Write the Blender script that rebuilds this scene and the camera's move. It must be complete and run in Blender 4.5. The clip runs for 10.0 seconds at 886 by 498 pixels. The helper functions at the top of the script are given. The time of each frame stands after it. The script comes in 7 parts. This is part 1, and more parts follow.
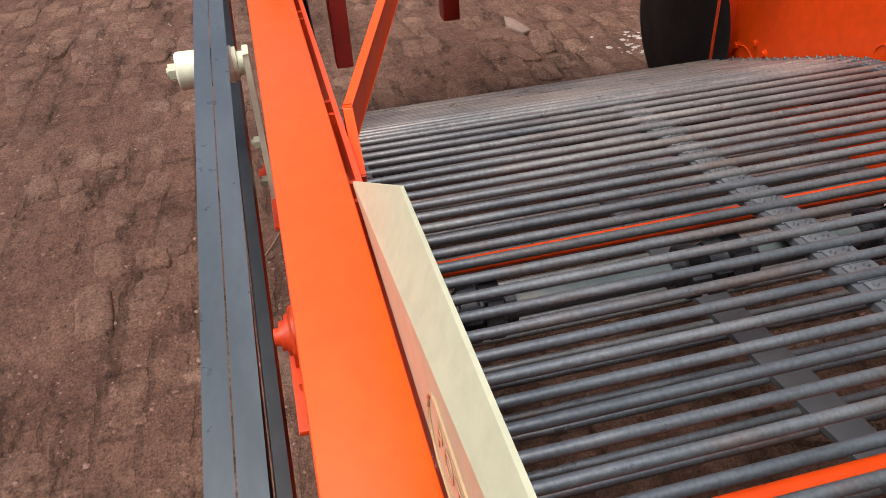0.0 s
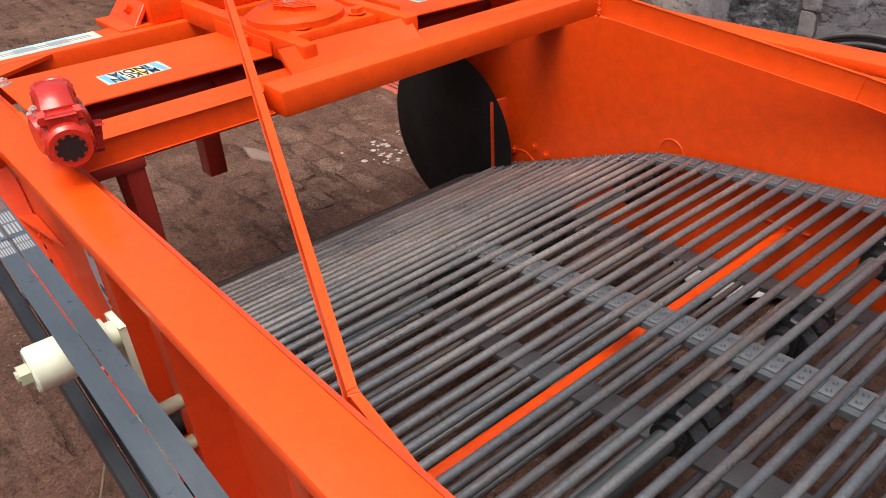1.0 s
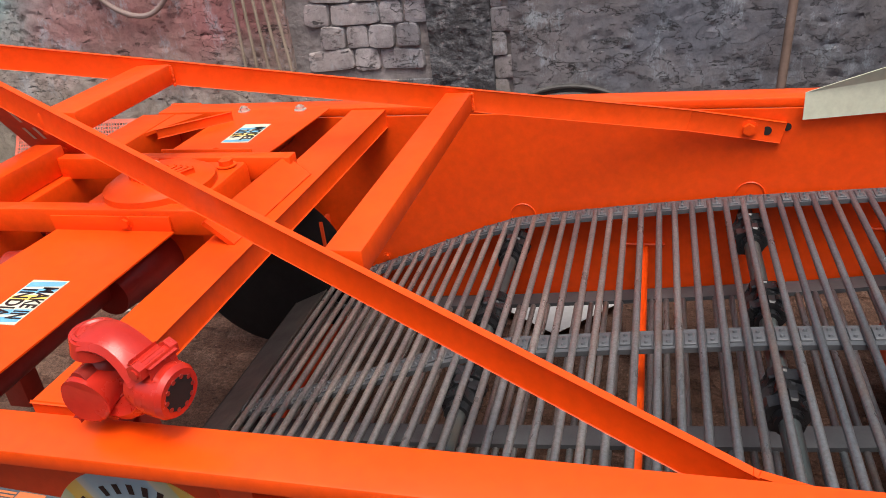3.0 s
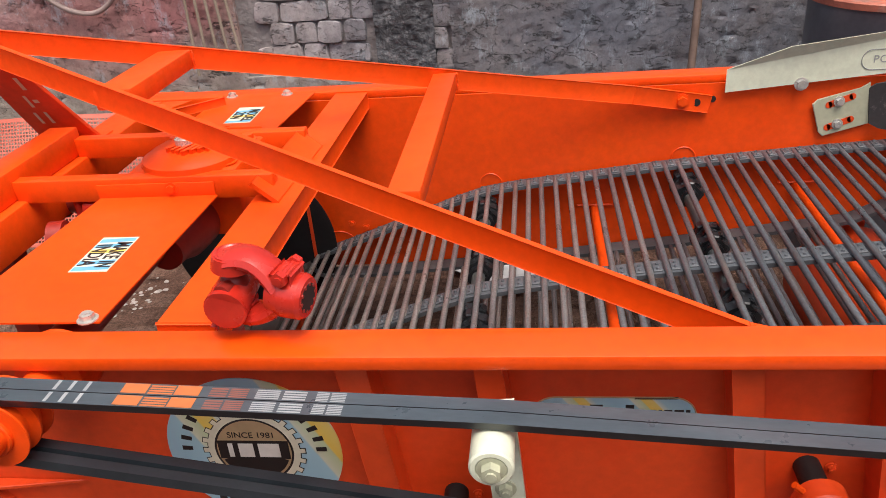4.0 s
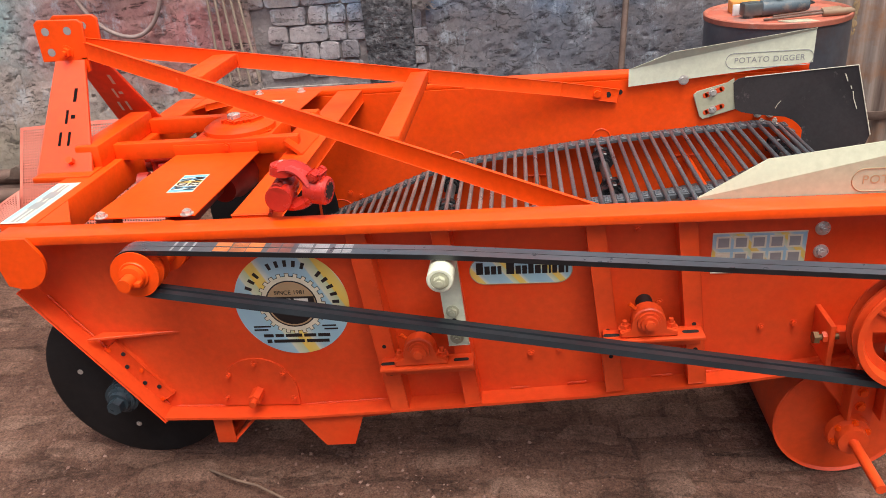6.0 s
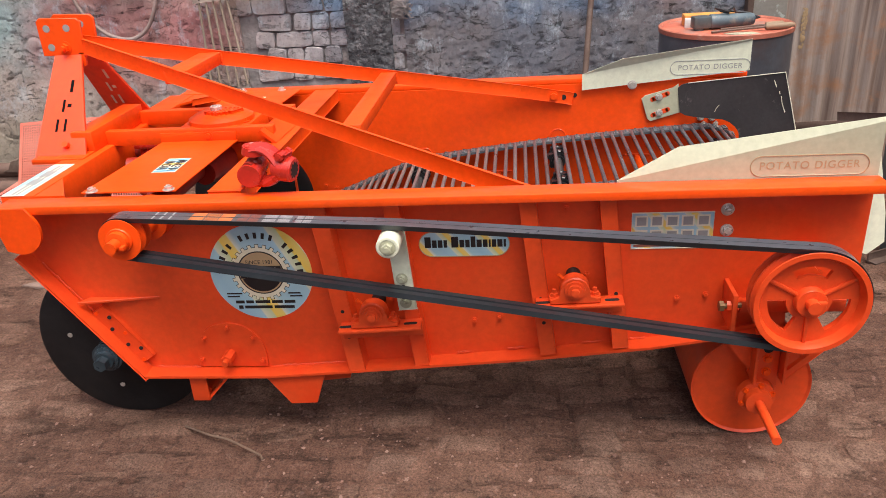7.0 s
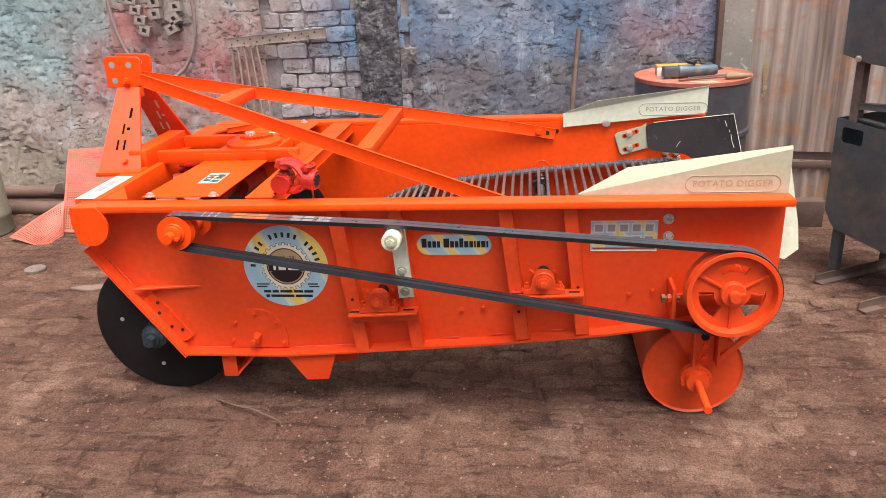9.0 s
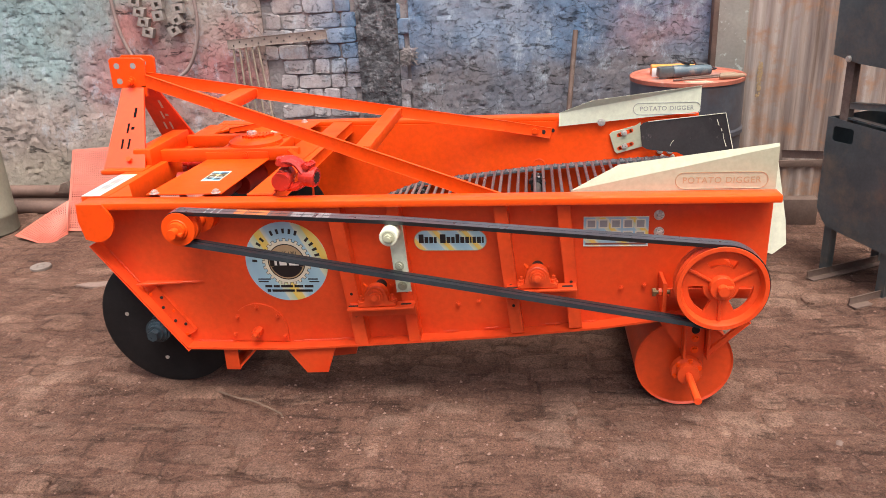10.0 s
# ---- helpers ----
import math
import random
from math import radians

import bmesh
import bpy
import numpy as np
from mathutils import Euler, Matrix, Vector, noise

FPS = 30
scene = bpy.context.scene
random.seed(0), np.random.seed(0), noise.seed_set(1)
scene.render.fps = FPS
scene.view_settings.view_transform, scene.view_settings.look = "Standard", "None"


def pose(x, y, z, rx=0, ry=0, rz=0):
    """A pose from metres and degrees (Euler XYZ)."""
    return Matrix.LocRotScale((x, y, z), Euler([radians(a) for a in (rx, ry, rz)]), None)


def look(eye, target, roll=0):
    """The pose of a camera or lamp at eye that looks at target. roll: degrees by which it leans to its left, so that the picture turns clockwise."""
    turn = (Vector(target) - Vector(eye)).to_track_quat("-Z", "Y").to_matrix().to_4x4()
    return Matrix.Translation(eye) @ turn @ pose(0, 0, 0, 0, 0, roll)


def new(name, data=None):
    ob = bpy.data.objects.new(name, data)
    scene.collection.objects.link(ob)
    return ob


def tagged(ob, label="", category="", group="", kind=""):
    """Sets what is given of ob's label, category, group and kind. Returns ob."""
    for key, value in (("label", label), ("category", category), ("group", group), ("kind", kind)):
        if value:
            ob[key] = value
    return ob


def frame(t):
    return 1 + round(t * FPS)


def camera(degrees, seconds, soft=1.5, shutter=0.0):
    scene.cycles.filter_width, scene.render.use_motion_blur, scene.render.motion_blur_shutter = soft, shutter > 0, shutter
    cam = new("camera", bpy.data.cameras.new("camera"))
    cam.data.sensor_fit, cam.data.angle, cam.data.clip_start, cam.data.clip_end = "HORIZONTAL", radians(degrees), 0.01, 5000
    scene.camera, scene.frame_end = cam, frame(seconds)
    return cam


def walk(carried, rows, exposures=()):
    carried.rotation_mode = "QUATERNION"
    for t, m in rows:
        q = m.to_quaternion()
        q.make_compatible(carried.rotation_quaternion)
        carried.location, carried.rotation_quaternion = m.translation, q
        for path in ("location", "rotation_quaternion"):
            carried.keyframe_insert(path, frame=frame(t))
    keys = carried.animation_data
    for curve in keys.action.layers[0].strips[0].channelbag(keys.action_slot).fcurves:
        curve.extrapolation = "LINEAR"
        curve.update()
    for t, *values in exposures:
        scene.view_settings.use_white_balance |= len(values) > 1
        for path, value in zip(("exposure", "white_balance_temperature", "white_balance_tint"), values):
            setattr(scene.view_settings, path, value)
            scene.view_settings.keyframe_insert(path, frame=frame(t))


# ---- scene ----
cam = camera(59.4, 10.0, soft=0.4)
PATH = [
    (0, (1.05, -0.059, 1.091), (-0.538, 0.284, -0.075), -3.4),
    (0.2, (1.006, -0.117, 1.116), (-0.521, 0.464, -0.038), -4.1),
    (0.5, (0.943, -0.203, 1.149), (-0.522, 0.588, 0.041), -2.6),
    (0.7, (0.857, -0.242, 1.169), (-0.571, 0.66, 0.098), -2.7),
    (1, (0.722, -0.254, 1.203), (-0.607, 0.808, 0.151), -3.6),
    (1.5, (0.601, -0.346, 1.239), (-0.466, 1.012, 0.231), -4.3),
    (2, (0.49, -0.528, 1.309), (-0.366, 1.01, 0.359), -5.8),
    (2.2, (0.426, -0.56, 1.306), (-0.355, 1.021, 0.363), -5.4),
    (3.3, (0.042, -0.634, 1.283), (-0.33, 1.102, 0.362), -6.0),
    (3.5, (-0.002, -0.701, 1.286), (-0.279, 1.052, 0.365), -5.1),
    (4, (-0.046, -0.888, 1.323), (-0.289, 0.863, 0.387), -4.9),
    (4.5, (0.058, -1.098, 1.346), (-0.181, 0.662, 0.425), -4.2),
    (5, (0.091, -1.258, 1.367), (-0.133, 0.508, 0.455), -3.5),
    (5.2, (0.062, -1.34, 1.368), (-0.16, 0.432, 0.468), -4.1),
    (6.3, (0.09, -1.656, 1.395), (-0.126, 0.14, 0.543), -4.9),
    (6.5, (0.14, -1.708, 1.389), (-0.073, 0.091, 0.542), -4.5),
    (7, (0.207, -1.813, 1.388), (0.001, -0.005, 0.56), -3.8),
    (7.5, (0.183, -1.945, 1.407), (-0.032, -0.136, 0.583), -3.7),
    (8, (0.161, -2.057, 1.423), (-0.061, -0.23, 0.64), -3.5),
    (8.5, (0.213, -2.174, 1.436), (-0.009, -0.32, 0.719), -2.7),
    (9, (0.292, -2.256, 1.429), (0.069, -0.402, 0.712), -2.7),
    (9.5, (0.312, -2.315, 1.428), (0.091, -0.458, 0.719), -2.7),
    (10, (0.316, -2.319, 1.433), (0.088, -0.465, 0.72), -2.8),
]
walk(cam, [(t, look(eye, target, roll)) for t, eye, target, roll in PATH],
     exposures=[(0.0, -0.30), (0.5, -0.34), (1.0, -0.36), (2.0, -0.45), (4.0, -0.34), (5.0, -0.20), (6.5, -0.15), (7.5, -0.06), (8.5, 0.07), (10.0, 0.13)])

# ---- light ----
world = bpy.data.worlds.new("sky")
scene.world = world
world.use_nodes = True
wn, wl = world.node_tree.nodes, world.node_tree.links
sky = wn.new("ShaderNodeTexSky")
sky.sky_type, sky.sun_disc = "NISHITA", False
sky.sun_elevation, sky.sun_rotation = radians(70), radians(151)
sky.air_density, sky.dust_density, sky.ozone_density = 0.7, 7.0, 0.5
wl.new(sky.outputs[0], wn["Background"].inputs[0])
wn["Background"].inputs[1].default_value = 0.28
sun_data = bpy.data.lights.new("sun", "SUN")
sun_data.energy, sun_data.angle, sun_data.color = 3.0, radians(40), (1.0, 0.95, 0.88)
sun = new("sun", sun_data)
sun.matrix_world = look((1.2, -2.2, 7.0), (0, 0, 0))

# ---- materials ----


def ramp(nt, fac, stops):
    r = nt.nodes.new("ShaderNodeValToRGB")
    el = r.color_ramp.elements
    while len(el) < len(stops):
        el.new(0.5)
    for e, (p, c) in zip(el, stops):
        e.position, e.color = p, (*c, 1)
    nt.links.new(fac, r.inputs[0])
    return r.outputs[0]


def spots_of(nt):
    """The coordinates that a texture is laid out in: the place itself for what runs on from piece to piece."""
    if nt["placed"]:
        return nt.nodes.new("ShaderNodeNewGeometry").outputs["Position"]
    return nt.nodes.new("ShaderNodeTexCoord").outputs["Object"]


def tex(nt, scale, detail=5.0, rough=0.6, kind="ShaderNodeTexNoise", stretch=(1, 1, 1), shift=(0, 0, 0)):
    mp = nt.nodes.new("ShaderNodeMapping")
    mp.inputs["Scale"].default_value = stretch
    mp.inputs["Location"].default_value = shift
    nt.links.new(spots_of(nt), mp.inputs[0])
    n = nt.nodes.new(kind)
    n.inputs["Scale"].default_value = scale
    if kind == "ShaderNodeTexNoise":
        n.inputs["Detail"].default_value, n.inputs["Roughness"].default_value = detail, rough
    nt.links.new(mp.outputs[0], n.inputs["Vector"])
    return n.outputs[0]


def mix(nt, fac, a, b, blend="MIX"):
    m = nt.nodes.new("ShaderNodeMix")
    m.data_type, m.blend_type = "RGBA", blend
    for sock, v in ((m.inputs[0], fac), (m.inputs[6], a), (m.inputs[7], b)):
        if isinstance(v, (int, float)):
            sock.default_value = v
        elif isinstance(v, tuple):
            sock.default_value = (*v, 1)
        else:
            nt.links.new(v, sock)
    return m.outputs[2]


def bump(nt, height, strength, distance, normal=None):
    b = nt.nodes.new("ShaderNodeBump")
    b.inputs["Strength"].default_value, b.inputs["Distance"].default_value = strength, distance
    nt.links.new(height, b.inputs["Height"])
    if normal:
        nt.links.new(normal, b.inputs["Normal"])
    return b.outputs[0]


def blank(name, rough=0.5, metal=0.0, coat=0.0, placed=False):
    m = bpy.data.materials.new(name)
    m.use_nodes = True
    m.node_tree["placed"] = placed
    p = m.node_tree.nodes["Principled BSDF"]
    p.inputs["Roughness"].default_value, p.inputs["Metallic"].default_value = rough, metal
    p.inputs["Coat Weight"].default_value, p.inputs["Coat Roughness"].default_value = coat, 0.12
    return m, m.node_tree, p


def surface(name, stops, scale, rough=0.5, metal=0.0, coat=0.0, fine=120.0, relief=0.15, depth=0.002, stain=None, stain_scale=3.0,
            stain_lo=0.55, stain_hi=0.7, spread=0.1, stretch=(1, 1, 1)):
    """A surface with colour at two scales, fine relief, uneven gloss and, with stain, patches of a second colour."""
    m, nt, p = blank(name, rough, metal, coat)
    col = ramp(nt, tex(nt, scale, stretch=stretch), stops)
    speck = ramp(nt, tex(nt, fine, 3.0, stretch=stretch), [(0.3, (0.82, 0.82, 0.82)), (0.7, (1, 1, 1))])
    col = mix(nt, 0.8, col, speck, "MULTIPLY")
    if stain:
        f = ramp(nt, tex(nt, stain_scale, 8.0, 0.7, shift=(3.1, 1.7, 5.2)), [(stain_lo, (0, 0, 0)), (stain_hi, (1, 1, 1))])
        col = mix(nt, f, col, stain)
    info = nt.nodes.new("ShaderNodeObjectInfo")
    vary = ramp(nt, info.outputs["Random"], [(0.0, (1 - spread,) * 3), (1.0, (1, 1, 1))])
    col = mix(nt, 1.0, col, vary, "MULTIPLY")
    nt.links.new(col, p.inputs["Base Color"])
    r = ramp(nt, tex(nt, scale * 2.3), [(0.3, (rough * 0.8,) * 3), (0.75, (min(1, rough * 1.25),) * 3)])
    nt.links.new(r, p.inputs["Roughness"])
    nt.links.new(bump(nt, tex(nt, fine * 0.6, 4.0, stretch=stretch), relief, depth), p.inputs["Normal"])
    return m


ORANGE = surface("orange_enamel", [(0.3, (0.85, 0.067, 0.003)), (0.7, (0.91, 0.084, 0.004))], 2.5, 0.40, coat=0.03, fine=45, relief=0.10, depth=0.0012,
                 stain=(0.81, 0.062, 0.004), stain_scale=7, stain_lo=0.58, stain_hi=0.75, spread=0.06)
RAILORANGE = surface("glossy_orange_enamel", [(0.3, (0.86, 0.072, 0.003)), (0.7, (0.91, 0.088, 0.004))], 2.5, 0.40, coat=0.24, fine=45, relief=0.05, depth=0.0008, spread=0.03)
# the same enamel as ORANGE, with shade and gloss haze put into its colour
SHADEORANGE = surface("shaded_orange_enamel", [(0.3, (0.72, 0.064, 0.012)), (0.7, (0.79, 0.080, 0.015))], 2.2, 0.36, coat=0.05, fine=45, relief=0.10, depth=0.0012,
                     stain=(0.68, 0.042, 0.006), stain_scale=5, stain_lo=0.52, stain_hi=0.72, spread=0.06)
MASTORANGE = surface("glossy_orange_red", [(0.3, (0.80, 0.055, 0.006)), (0.7, (0.86, 0.07, 0.008))], 2.5, 0.42, coat=0.16, fine=45, relief=0.08, depth=0.001, spread=0.04)
RED = surface("red_gloss_paint", [(0.3, (0.46, 0.020, 0.011)), (0.7, (0.58, 0.032, 0.018))], 9, 0.26, coat=0.2, fine=60, relief=0.2, depth=0.002, spread=0.05)
DARKRED = surface("red_primer", [(0.3, (0.24, 0.018, 0.012)), (0.7, (0.36, 0.028, 0.016))], 6, 0.4, fine=70)
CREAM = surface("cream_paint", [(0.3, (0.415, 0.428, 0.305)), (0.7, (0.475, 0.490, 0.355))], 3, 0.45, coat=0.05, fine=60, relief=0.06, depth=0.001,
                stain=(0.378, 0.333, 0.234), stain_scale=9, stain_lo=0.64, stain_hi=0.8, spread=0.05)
# CREAM again, paler: light missing on upright faces is put into the colour
LITCREAM = surface("lit_cream_paint", [(0.3, (0.66, 0.70, 0.545)), (0.7, (0.74, 0.78, 0.615))], 3, 0.45, fine=60, relief=0.06, depth=0.001, spread=0.04)


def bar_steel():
    """Blue-grey drawn bars: brown earth rubbed along them, dusty patches, paler towards the digging end."""
    m, nt, p = blank("bar_steel", 0.34, 0.55, placed=True)
    col = ramp(nt, tex(nt, 9, 7, 0.65, stretch=(1, 0.35, 1)), [(0.28, (0.085, 0.110, 0.132)), (0.55, (0.140, 0.168, 0.194)), (0.78, (0.23, 0.25, 0.265))])
    sep = nt.nodes.new("ShaderNodeSeparateXYZ")
    nt.links.new(spots_of(nt), sep.inputs[0])
    front = nt.nodes.new("ShaderNodeMapRange")
    front.inputs[1].default_value, front.inputs[2].default_value = 0.40, -0.40
    front.inputs[3].default_value, front.inputs[4].default_value = 0.06, 0.85
    nt.links.new(sep.outputs[0], front.inputs[0])
    dusty = ramp(nt, tex(nt, 5, 7, 0.7, stretch=(1, 0.5, 1), shift=(2, 3, 1)), [(0.36, (0.25, 0.25, 0.25)), (0.62, (1, 1, 1))])
    col = mix(nt, mix(nt, 1.0, dusty, front.outputs[0], "MULTIPLY"), col, (0.50, 0.465, 0.42))
    soil = ramp(nt, tex(nt, 11, 8, 0.72, stretch=(1, 0.3, 1), shift=(5, 1, 2)), [(0.54, (0, 0, 0)), (0.70, (0.6, 0.6, 0.6))])
    col = mix(nt, soil, col, (0.195, 0.115, 0.072))
    speck = ramp(nt, tex(nt, 170, 4, 0.7), [(0.32, (0.62, 0.62, 0.62)), (0.62, (1.12, 1.12, 1.12))])
    col = mix(nt, 0.8, col, speck, "MULTIPLY")
    info = nt.nodes.new("ShaderNodeObjectInfo")
    col = mix(nt, 1.0, col, ramp(nt, info.outputs["Random"], [(0.0, (0.76, 0.76, 0.78)), (1.0, (1.06, 1.05, 1.03))]), "MULTIPLY")
    nt.links.new(col, p.inputs["Base Color"])
    nt.links.new(ramp(nt, tex(nt, 20, 5, 0.6, stretch=(1, 0.4, 1)), [(0.3, (0.24, 0.24, 0.24)), (0.7, (0.46, 0.46, 0.46))]), p.inputs["Roughness"])
    nt.links.new(bump(nt, tex(nt, 95, 5, 0.7), 0.45, 0.0014), p.inputs["Normal"])
    return m


STEEL = bar_steel()
BLUESTEEL = surface("raw_steel_plate", [(0.25, (0.070, 0.092, 0.098)), (0.55, (0.115, 0.142, 0.150)), (0.8, (0.20, 0.205, 0.195))], 5.0, 0.42, 0.4, fine=90,
                    relief=0.12, depth=0.001, stain=(0.19, 0.165, 0.135), stain_scale=6, stain_lo=0.5, stain_hi=0.72)
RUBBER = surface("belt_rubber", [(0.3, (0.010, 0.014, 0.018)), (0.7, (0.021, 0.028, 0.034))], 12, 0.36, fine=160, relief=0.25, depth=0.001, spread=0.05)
# belt backs: the sky's sheen on the rubber is put into this paler colour
BELTSHEEN = surface("sheen_belt_cover", [(0.3, (0.045, 0.060, 0.072)), (0.7, (0.080, 0.101, 0.118))], 12, 0.32, coat=0.3, fine=160, relief=0.2, depth=0.0008, stretch=(0.3, 1, 1))
BLUED = surface("blued_steel", [(0.3, (0.020, 0.034, 0.045)), (0.7, (0.042, 0.064, 0.080))], 12, 0.30, 0.3, fine=140, relief=0.3, depth=0.001)
WEBBELT = surface("dusty_web_belt", [(0.3, (0.062, 0.071, 0.081)), (0.7, (0.108, 0.120, 0.133))], 10, 0.42, fine=140, relief=0.3, depth=0.001)
BLACK = surface("black_paint", [(0.3, (0.008, 0.008, 0.009)), (0.7, (0.018, 0.017, 0.018))], 5, 0.55, fine=80, relief=0.15, depth=0.001,
                stain=(0.10, 0.07, 0.055), stain_scale=22, stain_lo=0.68, stain_hi=0.78)
RUBBERSHEET = surface("black_rubber_sheet", [(0.3, (0.042, 0.040, 0.041)), (0.7, (0.072, 0.068, 0.068))], 4, 0.55, fine=90, relief=0.2, depth=0.002,
                      stain=(0.20, 0.175, 0.165), stain_scale=16, stain_lo=0.62, stain_hi=0.72)
ZINC = surface("zinc_plate", [(0.3, (0.60, 0.59, 0.55)), (0.7, (0.78, 0.77, 0.72))], 20, 0.3, 0.6, fine=200, relief=0.1, depth=0.0005)
SHARESTEEL = surface("dark_mill_steel", [(0.3, (0.055, 0.047, 0.043)), (0.7, (0.10, 0.086, 0.078))], 6, 0.6, 0.2, fine=90, relief=0.2, depth=0.002,
                     stain=(0.13, 0.085, 0.06), stain_scale=9, stain_lo=0.55, stain_hi=0.72)
CASTBLACK = surface("oily_black_iron", [(0.3, (0.016, 0.018, 0.021)), (0.7, (0.040, 0.043, 0.048))], 16, 0.30, 0.35, fine=110, relief=0.4, depth=0.002)
BRASS = surface("rusty_bolt", [(0.3, (0.16, 0.09, 0.04)), (0.7, (0.25, 0.15, 0.07))], 30, 0.5, 0.5, fine=200)
SHADEORANGE.node_tree.nodes["Principled BSDF"].inputs["Specular IOR Level"].default_value = 0.5
for shiny in (ORANGE, RAILORANGE):
    shiny.node_tree.nodes["Principled BSDF"].inputs["Specular IOR Level"].default_value = 0.34
for dull in (BLACK, RUBBERSHEET):
    dull.node_tree.nodes["Principled BSDF"].inputs["Specular IOR Level"].default_value = 0.22
RUBBER.node_tree.nodes["Principled BSDF"].inputs["Specular IOR Level"].default_value = 0.6
RUST = surface("rusty_iron", [(0.3, (0.11, 0.075, 0.06)), (0.7, (0.19, 0.13, 0.105))], 5, 0.75, 0.2, fine=80, relief=0.3, depth=0.003,
               stain=(0.24, 0.19, 0.16), stain_scale=4)
WHITE = surface("white_paper", [(0.3, (0.62, 0.64, 0.64)), (0.7, (0.75, 0.77, 0.77))], 6, 0.5, fine=50)


def flat(name, c, rough=0.4):
    m, nt, p = blank(name, rough)
    f = ramp(nt, tex(nt, 35.0), [(0.35, tuple(v * 0.86 for v in c)), (0.7, c)])
    nt.links.new(f, p.inputs["Base Color"])
    return m


INK = flat("black_ink", (0.012, 0.012, 0.014))
MATTINK = flat("matt_black_ink", (0.010, 0.009, 0.009), 1.0)
MATTINK.node_tree.nodes["Principled BSDF"].inputs["Specular IOR Level"].default_value = 0.05
INKWHITE = flat("white_ink", (0.75, 0.74, 0.7))
INKGREY = flat("grey_ink", (0.3, 0.31, 0.31))
SKYBLUE = flat("pale_blue_print", (0.34, 0.62, 0.76))
STICKERBLUE = flat("clear_blue_print", (0.16, 0.46, 0.66))
YELLOW = flat("yellow_print", (0.80, 0.60, 0.14))
PALE = flat("pale_print", (0.72, 0.70, 0.55))
TAN = flat("tan_print", (0.42, 0.30, 0.17))
BELTGREY = flat("worn_grey_print", (0.34, 0.36, 0.37))
BELTORANGE = flat("orange_print", (0.52, 0.16, 0.05))
BELTRED = flat("red_print", (0.26, 0.10, 0.075))
DARKHOLE = flat("dark_inside", (0.012, 0.010, 0.010), 0.9)


def sticker_print(name, width, angle):
    """Yellow, blue and pale slanting bands, as printed on the maker's stickers."""
    m, nt, p = blank(name, 0.3, coat=0.3)
    co = nt.nodes.new("ShaderNodeTexCoord")
    mp = nt.nodes.new("ShaderNodeMapping")
    mp.inputs["Rotation"].default_value = (0, radians(angle), 0)
    nt.links.new(co.outputs["Object"], mp.inputs[0])
    sep = nt.nodes.new("ShaderNodeSeparateXYZ")
    nt.links.new(mp.outputs[0], sep.inputs[0])
    mul = nt.nodes.new("ShaderNodeMath")
    mul.operation = "MULTIPLY"
    mul.inputs[1].default_value = width
    nt.links.new(sep.outputs[0], mul.inputs[0])
    fr = nt.nodes.new("ShaderNodeMath")
    fr.operation = "FRACT"
    nt.links.new(mul.outputs[0], fr.inputs[0])
    col = ramp(nt, fr.outputs[0], [(0.0, (0.30, 0.50, 0.62)), (0.24, (0.34, 0.56, 0.66)), (0.26, (0.62, 0.66, 0.52)), (0.40, (0.50, 0.60, 0.36)), (0.42, (0.78, 0.56, 0.10)),
                                   (0.58, (0.74, 0.60, 0.18)), (0.60, (0.62, 0.66, 0.56)), (0.70, (0.34, 0.54, 0.62)), (0.98, (0.30, 0.50, 0.62))])
    nt.links.new(col, p.inputs["Base Color"])
    return m


PRINT = sticker_print("striped_print", 6.5, 28)
PRINT2 = sticker_print("striped_print_fine", 14, 40)


def perforated(name, stops):
    m, nt, p = blank(name, 0.5)
    nt.links.new(ramp(nt, tex(nt, 4.0), stops), p.inputs["Base Color"])
    return m


PERF = perforated("sprayed_perforated_sheet", [(0.3, (0.44, 0.075, 0.045)), (0.7, (0.56, 0.16, 0.11))])


def cracks(nt, scale, stretch, wobble=0.35, width=0.06, shift=(0, 0, 0)):
    """Thin wandering lines: 0 in the line, 1 beside it."""
    mp = nt.nodes.new("ShaderNodeMapping")
    mp.inputs["Scale"].default_value, mp.inputs["Location"].default_value = stretch, shift
    nt.links.new(spots_of(nt), mp.inputs[0])
    nz = nt.nodes.new("ShaderNodeTexNoise")
    nz.inputs["Scale"].default_value, nz.inputs["Detail"].default_value = 6.0, 6.0
    nt.links.new(mp.outputs[0], nz.inputs["Vector"])
    add = nt.nodes.new("ShaderNodeVectorMath")
    add.operation = "MULTIPLY_ADD"
    nt.links.new(nz.outputs["Color"], add.inputs[0])
    add.inputs[1].default_value = (wobble,) * 3
    nt.links.new(mp.outputs[0], add.inputs[2])
    v = nt.nodes.new("ShaderNodeTexVoronoi")
    v.feature = "DISTANCE_TO_EDGE"
    v.inputs["Scale"].default_value = scale
    nt.links.new(add.outputs[0], v.inputs["Vector"])
    return ramp(nt, v.outputs["Distance"], [(0.0, (0, 0, 0)), (width, (1, 1, 1))])


